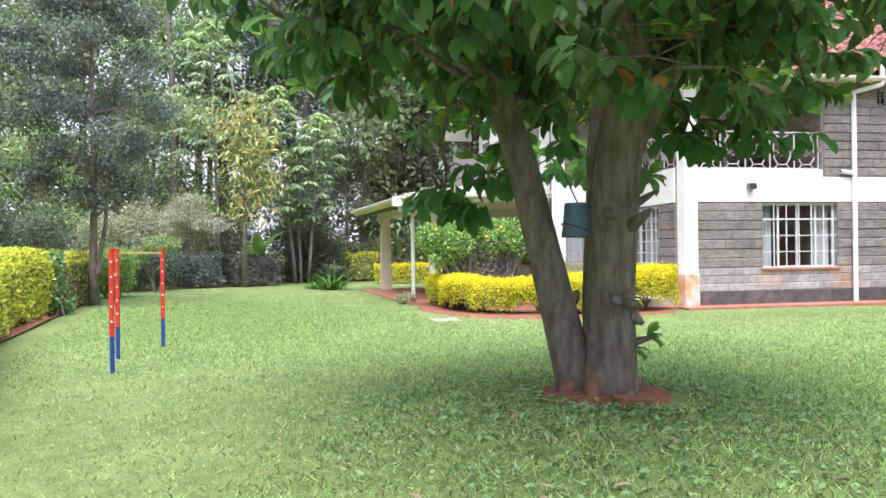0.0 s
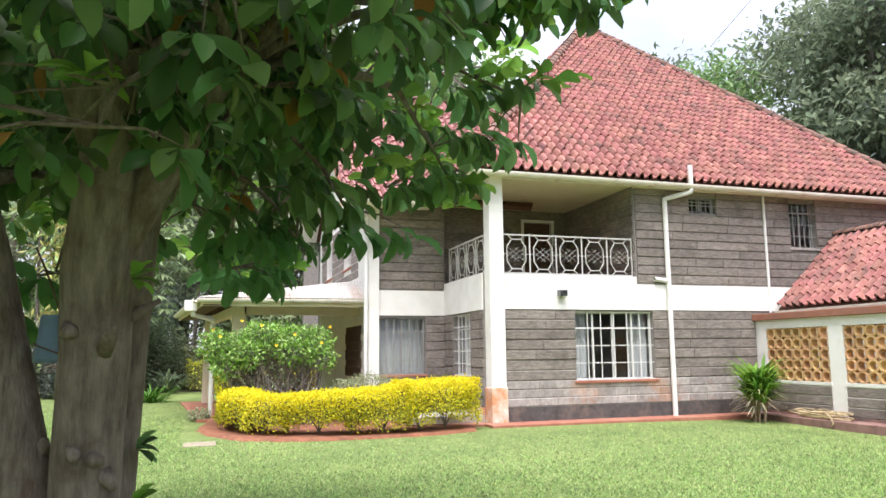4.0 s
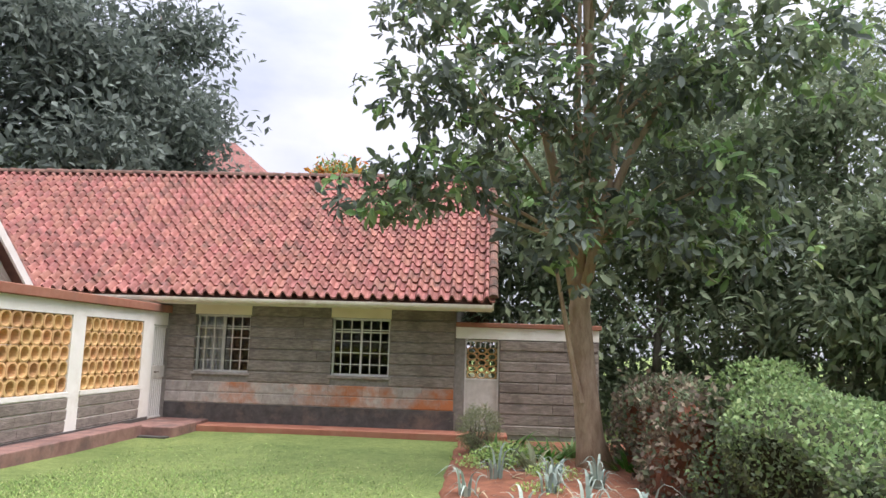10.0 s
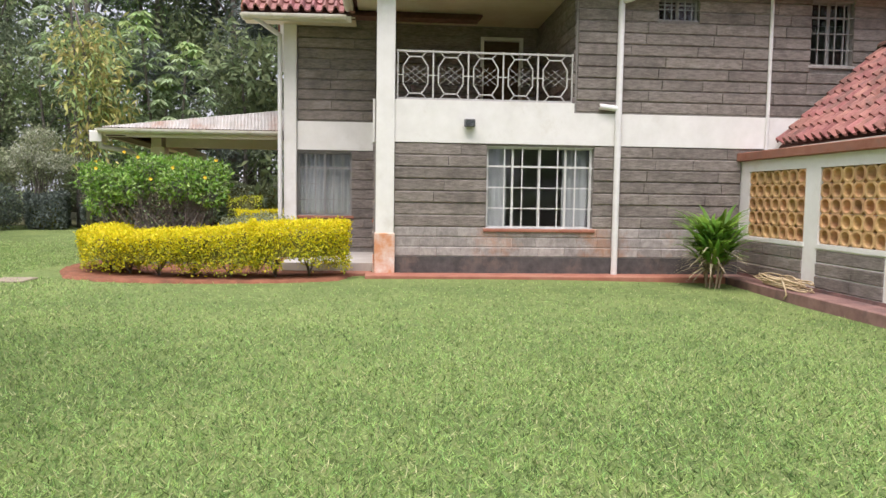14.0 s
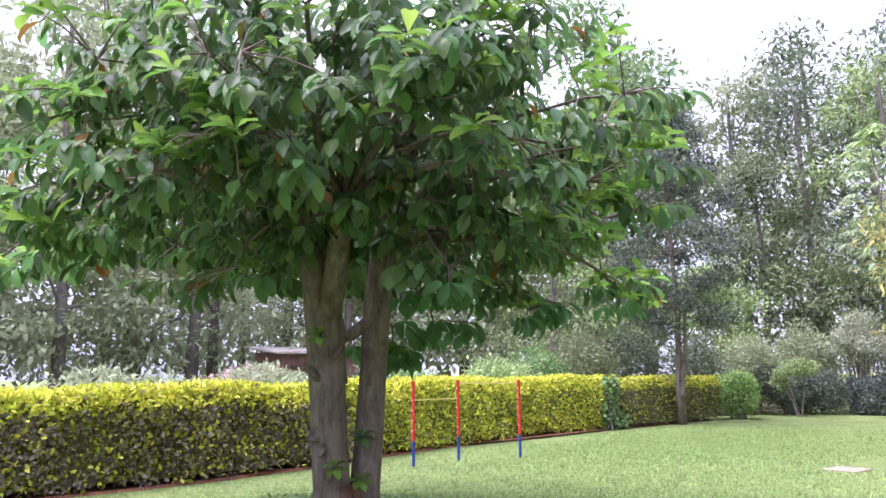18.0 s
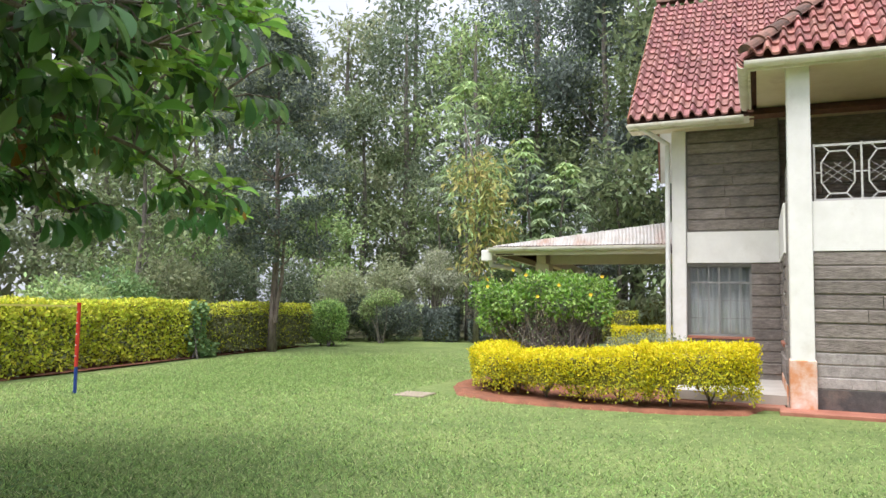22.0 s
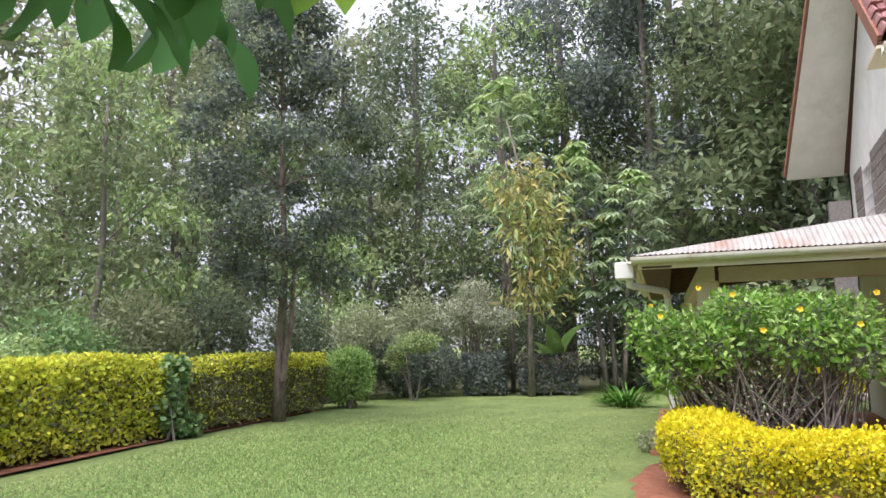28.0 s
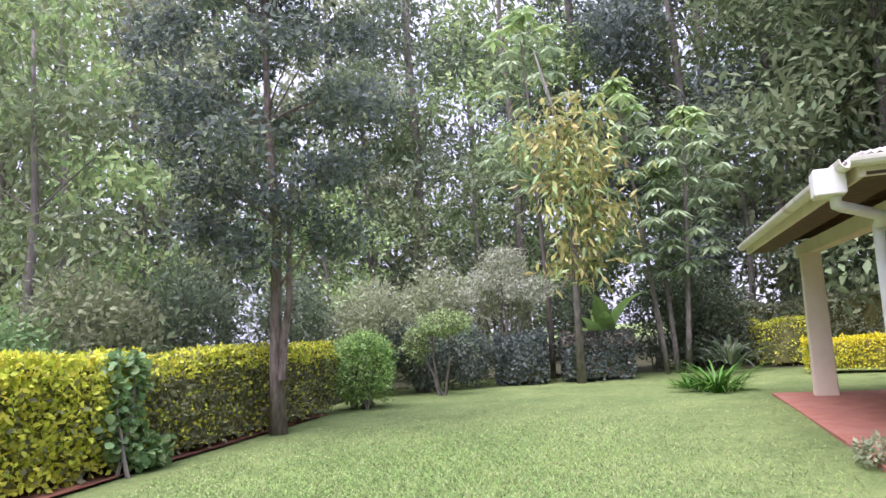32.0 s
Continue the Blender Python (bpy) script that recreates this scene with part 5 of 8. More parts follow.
# ---------------------------------------------------------------- ground
def lawn_material():
    m = bpy.data.materials.new("lawn_grass")
    m.use_nodes = True
    n, l = m.node_tree.nodes, m.node_tree.links
    b = n["Principled BSDF"]
    geo = n.new("ShaderNodeNewGeometry")
    col = None
    for scale, detail, c0, c1, p0, p1 in ((38.0, 8, (0.045, 0.085, 0.025), (0.34, 0.43, 0.15), 0.43, 0.6),
                                          (7.0, 8, (0.085, 0.14, 0.042), (0.32, 0.395, 0.145), 0.41, 0.6),
                                          (0.7, 6, (0.11, 0.175, 0.055), (0.30, 0.37, 0.13), 0.36, 0.66)):
        t = n.new("ShaderNodeTexNoise")
        t.inputs["Scale"].default_value = scale
        t.inputs["Detail"].default_value = detail
        t.inputs["Roughness"].default_value = 0.7
        l.new(geo.outputs["Position"], t.inputs["Vector"])
        r = n.new("ShaderNodeValToRGB")
        r.color_ramp.elements[0].position, r.color_ramp.elements[1].position = p0, p1
        r.color_ramp.elements[0].color, r.color_ramp.elements[1].color = (*c0, 1), (*c1, 1)
        l.new(t.outputs["Fac"], r.inputs["Fac"])
        if col is None:
            col = r.outputs["Color"]
        else:
            mx = n.new("ShaderNodeMixRGB")
            mx.inputs[0].default_value = 0.45
            l.new(col, mx.inputs[1])
            l.new(r.outputs["Color"], mx.inputs[2])
            col = mx.outputs["Color"]
    l.new(col, b.inputs["Base Color"])
    b.inputs["Roughness"].default_value = 0.9
    b.inputs["Specular IOR Level"].default_value = 0.15
    t = n.new("ShaderNodeTexNoise")
    t.inputs["Scale"].default_value = 90
    t.inputs["Detail"].default_value = 4
    l.new(geo.outputs["Position"], t.inputs["Vector"])
    bp = n.new("ShaderNodeBump")
    bp.inputs["Strength"].default_value = 0.9
    bp.inputs["Distance"].default_value = 0.03
    l.new(t.outputs["Fac"], bp.inputs["Height"])
    l.new(bp.outputs["Normal"], b.inputs["Normal"])
    return m


M_LAWN = lawn_material()
xs = sorted({-900, -400, -200, -120, -80, -60, *range(-50, 21), 30, 50, 90, 200, 400, 900})
ys = sorted({-900, -400, -200, -120, -80, -50, *range(-40, 41), 60, 90, 200, 400, 900})
gv = [(x, y, ground_z(x, y) if abs(x) < 60 and abs(y) < 60 else 0.0) for y in ys for x in xs]
gf = [(j * len(xs) + i, j * len(xs) + i + 1, (j + 1) * len(xs) + i + 1, (j + 1) * len(xs) + i) for j in range(len(ys) - 1) for i in range(len(xs) - 1)]
ground = mesh_object("ground", gv, gf, M_LAWN, smooth=True)
tagged(ground, "mown green lawn with worn patches", "lawn", kind="structure")


def soil_bed(name, outline, label, height=0.05, seed=0, mat=None):
    """A mounded bed with an uneven edge and crumbly surface."""
    rng = random.Random(seed)
    cx = sum(p[0] for p in outline) / len(outline)
    cy = sum(p[1] for p in outline) / len(outline)
    fine = []
    for i, p in enumerate(outline):
        q = outline[(i + 1) % len(outline)]
        for k in range(6):
            t = k / 6
            fine.append((p[0] + (q[0] - p[0]) * t + rng.uniform(-0.05, 0.05), p[1] + (q[1] - p[1]) * t + rng.uniform(-0.05, 0.05)))
    vs, fs, k = [], [], len(fine)
    rings = (1.0, 0.96, 0.85, 0.65, 0.4, 0.15)
    for r in rings:
        for x, y in fine:
            px, py = cx + (x - cx) * r, cy + (y - cy) * r
            h = -0.03 if r == 1.0 else height * (1 - r * 0.3) + rng.uniform(0, 0.02)
            vs.append((px, py, ground_z(px, py) + h))
    vs.append((cx, cy, ground_z(cx, cy) + height))
    for j in range(len(rings) - 1):
        for i in range(k):
            fs.append((j * k + i, j * k + (i + 1) % k, (j + 1) * k + (i + 1) % k, (j + 1) * k + i))
    j = len(rings) - 1
    fs += [(j * k + i, j * k + (i + 1) % k, len(vs) - 1) for i in range(k)]
    ob = mesh_object(name, vs, fs, mat or M_SOIL, smooth=True)
    return tagged(ob, label, "soil", kind="structure")


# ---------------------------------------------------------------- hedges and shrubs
# twig colours for hedge cores, darkened to stand for inner shade
M_CORE_GOLD = material("shaded_golden_twigs", (0.15, 0.14, 0.04), (0.26, 0.24, 0.06), 14, 1.0, 0.4)
M_CORE_HEDGE = material("shaded_hedge_twigs", (0.11, 0.115, 0.035), (0.20, 0.19, 0.06), 12, 1.0, 0.4)


def hedge(name, path, width, height, leaf, label, density=420, size=0.055, seed=0, sag=0.04, core_mat=None, second=None, foot=0.12, category="hedge", lump=0.06, rounded=0.0, rise=0.0, scallop=0.0):
    """A clipped hedge along a path: a dark core, leaves over its sides and top, stems at its foot; scallop: bare arches between the stems."""
    rng = np.random.default_rng(seed)
    path = np.array(path, float)
    seg = np.linalg.norm(np.diff(path, axis=0), axis=1)
    cum = np.concatenate([[0], np.cumsum(seg)])
    total = cum[-1]
    h = thing(name, (*path[len(path) // 2], ground_z(*path[len(path) // 2])), label, category)

    def at(s):
        s = np.clip(s, 0, total)
        return np.stack([np.interp(s, cum, path[:, 0]), np.interp(s, cum, path[:, 1])], -1)

    def way(s):
        d = at(s + 0.15) - at(s - 0.15)
        return d / (np.linalg.norm(d, axis=-1, keepdims=True) + 1e-9)

    def top(s, q=0):
        return height + sag * np.sin(s * 1.3 + seed) + sag * 0.6 * np.sin(s * 3.1 + 2 * seed) + rise * np.clip(s / total, 0, 1) ** 6

    def half(s, z):
        return width / 2 + lump * np.sin(s * 2.2 + z * 3 + seed) * 0.6 + lump * 0.5 * np.sin(s * 5.1 - z * 4)

    # core: a solid coloured dark, so that gaps between leaves look shaded
    n = max(4, int(total / 0.3))
    vs, fs = [], []
    for i in range(n + 1):
        s = np.array(total * i / n)
        p, w = at(s), way(s)
        nn = np.array([-w[1], w[0]])
        g = ground_z(p[0], p[1])
        shrink = 0.82 if 0 < i < n else 0.6
        for k, (o, z) in enumerate(((-1, foot), (-1, 0.93), (1, 0.93), (1, foot))):   # four corners
            zz = foot + scallop if z == foot else float(top(s)) * z - rounded
            q = p + nn * (o * float(half(s, zz)) * shrink)
            vs.append((q[0], q[1], g + zz))
    for i in range(n):
        for k in range(4):
            fs.append((4 * i + k, 4 * i + (k + 1) % 4, 4 * i + 4 + (k + 1) % 4, 4 * i + 4 + k))
    fs += [(3, 2, 1, 0), (4 * n, 4 * n + 1, 4 * n + 2, 4 * n + 3)]
    mesh_object("twig_core", vs, fs, core_mat or (M_CORE_GOLD if leaf is L_GOLD else M_CORE_HEDGE), h, "twiggy inside, coloured dark for the shade between leaves")
    # leaves
    count = int(density * (total * (2 * height + width) + 2 * width * height))
    s = rng.random(count) * (total + 0.2) - 0.1
    face = rng.random(count) * (2 * height + width)
    p, w = at(s), way(s)
    nn = np.stack([-w[:, 1], w[:, 0]], -1)
    tp = top(s)
    sd = np.where(face < height, -1.0, np.where(face < 2 * height, 1.0, 0.0))
    z = np.where(face < 2 * height, foot * 0.6 + (tp - foot * 0.6) * rng.random(count) ** 0.85, tp)
    o = np.where(sd == 0, (rng.random(count) * 2 - 1), sd)
    jit = rng.normal(0, 0.028, (count, 3))
    z = z - rounded * np.where(sd == 0, np.abs(o) ** 2.5, (z / tp) ** 3)
    r = half(s, z) * (1 - 0.12 * (z / tp > 0.9))
    pos = np.zeros((count, 3))
    pos[:, :2] = p + nn * (o * r)[:, None] + w * rng.normal(0, 0.03, count)[:, None]
    gz = np.array([ground_z(a, b) for a, b in pos[:, :2]])
    pos[:, 2] = gz + z
    # ends
    ends = rng.random(count) < (2 * width * height) / (total * (2 * height + width) + 2 * width * height)
    e = rng.random(count) < 0.5
    pe, we = at(np.where(e, 0.0, total)), way(np.where(e, 0.0, total))
    ne = np.stack([-we[:, 1], we[:, 0]], -1)
    off = (rng.random(count) * 2 - 1) * width / 2
    pos[ends, :2] = (pe + ne * off[:, None] + we * np.where(e, -0.06, 0.06)[:, None])[ends]
    pos += jit
    out = np.concatenate([nn * (sd * 1.0)[:, None], np.where(sd == 0, 1.0, 0.35)[:, None]], 1)
    out[ends, :2] = (we * np.where(e, -1.0, 1.0)[:, None])[ends]
    al = unit(rng.normal(size=(count, 3)) + out * 0.5 + np.array([0, 0, 0.35]))
    nm = unit(out + rng.normal(0, 0.55, (count, 3)))
    ln = size * rng.uniform(0.7, 1.4, count)
    if scallop:
        arch = foot * 0.6 + scallop * (0.5 - 0.5 * np.cos(2 * math.pi * (s / 0.62 - 0.5))) + scallop * 0.6 * np.sin(s * 2.9 + seed)
        sparse = (z < 0.62 * tp) & (np.sin(s * 4.3 + seed) + np.sin(s * 9.7 + z * 7) > 0.9) & (rng.random(count) < 0.6)
        keep = (z > arch + rng.normal(0, 0.035, count)) & ~sparse
        pos, al, nm, ln, z, tp = pos[keep], al[keep], nm[keep], ln[keep], z[keep], tp[keep]
        count = len(z)
    if second is None:
        leaf_cloud("leaves", pos, al, nm, ln, ln * 0.62, leaf, h)
    else:
        # second leaf colour by height, mostly painting sides shaded and tops lit
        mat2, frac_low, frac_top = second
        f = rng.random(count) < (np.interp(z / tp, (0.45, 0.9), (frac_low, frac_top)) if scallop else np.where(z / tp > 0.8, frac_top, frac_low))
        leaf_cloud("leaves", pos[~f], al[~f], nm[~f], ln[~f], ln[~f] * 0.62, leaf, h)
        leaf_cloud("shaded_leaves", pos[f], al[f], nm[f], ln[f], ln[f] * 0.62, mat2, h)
    # stems
    vs, fs = [], []
    for i in range(max(2, int(total / (0.62 if scallop else 0.55)))):
        s = 0.62 * (i + 0.5) if scallop else total * (i + 0.5 + rng.uniform(-0.2, 0.2)) / max(2, int(total / 0.55))
        q = at(np.array(s))
        g = ground_z(*q)
        v, f = tube(bend((q[0], q[1], g - 0.05), (q[0] + rng.uniform(-.1, .1), q[1] + rng.uniform(-.1, .1), g + height * 0.5), 4, 0, 0.03, random.Random(i)), [0.022, 0.02, 0.016, 0.01], 6)
        if scallop:
            for m in range(3):
                a = rng.uniform(0, 6.28)
                v2, f2 = tube(bend((q[0], q[1], g + 0.1), (q[0] + 0.26 * math.cos(a), q[1] + 0.26 * math.sin(a), g + height * 0.62), 4, 0, 0.03, random.Random(9 * i + m)), [0.018, 0.014, 0.011, 0.006], 6)
                b1 = len(v)
                v = list(v) + list(v2)
                f = list(f) + [tuple(b1 + k for k in ff) for ff in f2]
        b0 = len(vs)
        vs += v
        fs += [tuple(b0 + k for k in ff) for ff in f]
    mesh_object("stem_work", vs, fs, M_BARK_GREY, h)["kind"] = "stuff"
    return h


def shrub(name, at, blobs, leaf, label, n=2500, size=0.07, seed=0, stems=6, category="shrub", bark=None, shell=0.5, extra=(), spread=0.3, shape=LEAF_PLAIN, aspect=0.5, droop=0.0, thick=0.03):
    """A shrub: bent stems into some leafy lumps (offsets from its foot)."""
    rng = np.random.default_rng(seed)
    rr = random.Random(seed)
    x, y = at[0], at[1]
    g = at[2] if len(at) > 2 else ground_z(x, y)
    h = thing(name, (x, y, g), label, category)
    bl = [(x + b[0], y + b[1], g + b[2], b[3], b[4], b[5]) for b in blobs]
    vs, fs = [], []
    for i in range(stems):
        b = bl[i % len(bl)]
        tgt = (b[0] + rr.uniform(-.5, .5) * b[3], b[1] + rr.uniform(-.5, .5) * b[4], b[2] + rr.uniform(-0.1, .5) * b[5])
        v, f = tube(bend((x + rr.uniform(-spread, spread), y + rr.uniform(-spread, spread), g - 0.05), tgt, 6, 0, 0.08, rr), [thick, thick * 0.9, thick * 0.75, thick * 0.55, thick * 0.4, thick * 0.2], 6)
        b0 = len(vs)
        vs += v
        fs += [tuple(b0 + k for k in ff) for ff in f]
    mesh_object("stem_work", vs, fs, bark or M_BARK_GREY, h)["kind"] = "stuff"
    for mat, cnt, sz, sh in ((leaf, n, size, shell), *extra):
        p, d = blob_points(rng, bl, cnt, sh)
        al = unit(rng.normal(size=(cnt, 3)) * 0.8 + d * 0.7 + np.array([0, 0, 0.1 - droop]))
        nm = unit(d * 0.6 + rng.normal(0, 0.5, (cnt, 3)) + np.array([0, 0, 0.7]))
        ln = sz * rng.uniform(0.65, 1.35, cnt)
        leaf_cloud("foliage", p, al, nm, ln, ln * aspect, mat, h, shape)
    return h


def tree(name, at, trunk, blobs, leaf, label, n=9000, size=0.14, seed=0, r0=0.16, bark=None, shell=0.45, aspect=0.45, extra=(), limbs=None, category="tree", droop=0.0, shape=LEAF_PLAIN, per=3, spray=1.1, limb_z=0.0):
    """A tree: a tapered trunk through the given offsets, limbs to each lump of the crown, and many leaves."""
    rng = np.random.default_rng(seed)
    rr = random.Random(seed)
    x, y = at[0], at[1]
    g = at[2] if len(at) > 2 else ground_z(x, y)
    h = thing(name, (x, y, g), label, category)
    bl = [(x + b[0], y + b[1], g + b[2], b[3], b[4], b[5]) for b in blobs]
    pts = [(x + p[0], y + p[1], g + p[2]) for p in trunk]
    k = len(pts)
    rad = [r0 * (1.35 if i == 0 else 1.0) * (1 - 0.75 * i / (k - 1)) for i in range(k)]
    v, f = tube(pts, rad, 10, wobble=0.05)
    mesh_object("trunk", v, f, bark or M_BARK_GREY, h, smooth=True)
    vs, fs = [], []
    for i, b in enumerate(bl):
        if b[2] - g < limb_z:
            continue
        for q in range(per):
            start_i = min(range(1, k), key=lambda j: abs(pts[j][2] - (b[2] - 1.1 * b[5] - rr.random() * b[5])))
            s = pts[start_i]
            e = (b[0] + rr.uniform(-.6, .6) * b[3], b[1] + rr.uniform(-.6, .6) * b[4], b[2] + rr.uniform(-.3, .6) * b[5])
            r1 = rad[start_i] * 0.36
            v, f = tube(bend(s, e, 6, 0.1, 0.12, rr), [r1, r1 * 0.8, r1 * 0.6, r1 * 0.42, r1 * 0.28, 0.008], 6)
            b0 = len(vs)
            vs += v
            fs += [tuple(b0 + m for m in ff) for ff in f]
    mesh_object("branchwork", vs, fs, bark or M_BARK_GREY, h)["kind"] = "stuff"
    for mat, cnt, sz, sh in ((leaf, n, size, shell), *extra):
        # leaves sit in small sprays, so that the crown breaks up into tufts with gaps
        m = max(1, cnt // 9)
        p, d = blob_points(rng, bl, m, sh)
        p = np.repeat(p, 9, 0) + rng.normal(0, sz * spray, (m * 9, 3))
        d = np.repeat(d, 9, 0)
        c = len(p)
        al = unit(rng.normal(size=(c, 3)) * 0.8 + d * 0.55 + np.array([0, 0, -droop]))
        nm = unit(d * 0.45 + rng.normal(0, 0.5, (c, 3)) + np.array([0, 0, 0.8]))
        ln = sz * rng.uniform(0.65, 1.4, c)
        leaf_cloud("crown", p, al, nm, ln, ln * aspect, mat, h, shape)
    return h


# long boundary hedge behind the lawn; darker leaves paint the shade on its sides
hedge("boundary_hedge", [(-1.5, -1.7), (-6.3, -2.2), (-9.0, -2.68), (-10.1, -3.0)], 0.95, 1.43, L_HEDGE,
      "shaded stretch of the boundary hedge, sides coloured dark brownish", 900, 0.085, 13, second=(L_BROWN, 0.72, 0.05))
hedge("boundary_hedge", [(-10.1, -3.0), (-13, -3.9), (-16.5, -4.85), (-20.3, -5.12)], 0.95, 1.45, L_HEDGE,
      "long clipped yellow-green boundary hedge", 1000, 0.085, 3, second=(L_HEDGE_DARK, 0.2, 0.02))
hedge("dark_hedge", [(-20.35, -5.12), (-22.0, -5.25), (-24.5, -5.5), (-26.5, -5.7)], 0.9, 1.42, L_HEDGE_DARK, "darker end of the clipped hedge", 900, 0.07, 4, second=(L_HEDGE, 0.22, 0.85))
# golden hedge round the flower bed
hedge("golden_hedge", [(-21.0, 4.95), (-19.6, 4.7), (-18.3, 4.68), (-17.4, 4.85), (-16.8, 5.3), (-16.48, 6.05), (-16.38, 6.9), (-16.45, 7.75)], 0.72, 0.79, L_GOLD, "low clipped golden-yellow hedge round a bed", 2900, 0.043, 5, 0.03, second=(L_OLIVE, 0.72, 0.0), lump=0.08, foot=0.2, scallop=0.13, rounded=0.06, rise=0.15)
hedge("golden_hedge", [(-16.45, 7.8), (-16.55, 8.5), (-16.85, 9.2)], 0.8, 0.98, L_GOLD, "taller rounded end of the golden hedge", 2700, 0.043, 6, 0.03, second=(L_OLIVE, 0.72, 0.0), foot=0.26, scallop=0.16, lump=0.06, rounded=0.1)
soil_bed("bed_house", [(-21.3, 4.1), (-18.4, 3.85), (-17.3, 4.05), (-16.2, 4.6), (-15.78, 5.4), (-15.68, 6.4), (-15.78, 7.7), (-15.95, 8.6), (-16.25, 9.3), (-17.2, 9.6), (-19.9, 9.0), (-20.2, 6.0)], "red earth bed under the golden hedge", 0.05, 1)
soil_bed("bed_right", [(-3.75, 13.5), (-3.85, 15.5), (-3.9, 17.5), (-3.95, 19.5), (-3.9, 22.4), (0.5, 22.9), (2.0, 18.0), (1.5, 13.0), (-1.5, 11.9), (-3.2, 12.3)], "red earth flower bed", 0.08, 2)
soil_bed("bed_hedge", [(-1.5, -1.1), (-6.3, -1.6), (-9.3, -2.2), (-13, -3.4), (-17, -4.45), (-21, -4.7), (-26.5, -5.25), (-26.5, -6), (-15, -5.2), (-6, -2.9), (-1.5, -2.4)], "strip of red earth under the hedge", 0.03, 3)
soil_bed("bed_tree", [(-6.3, 3.1), (-6.2, 3.4), (-6.45, 3.8), (-6.85, 3.95), (-7.3, 3.8), (-7.35, 3.2), (-6.95, 2.9), (-6.55, 2.85)], "bare red earth at the foot of the tree", 0.02, 4)

# litter-covered ground under the trees outside the garden, its colour darkened to carry their shade
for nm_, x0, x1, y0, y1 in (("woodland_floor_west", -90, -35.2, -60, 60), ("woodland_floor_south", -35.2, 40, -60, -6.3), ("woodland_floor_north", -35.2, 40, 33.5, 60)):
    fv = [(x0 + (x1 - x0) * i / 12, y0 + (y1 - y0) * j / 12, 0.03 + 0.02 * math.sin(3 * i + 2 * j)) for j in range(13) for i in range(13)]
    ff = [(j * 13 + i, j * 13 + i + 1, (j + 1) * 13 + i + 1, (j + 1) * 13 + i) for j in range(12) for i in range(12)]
    tagged(mesh_object(nm_, fv, ff, material("leaf_litter", (0.035, 0.04, 0.018), (0.10, 0.10, 0.04), 3, 0.95, 0.8, 12)), "leaf litter and weeds, coloured dark for the trees' shade", "ground", kind="structure")


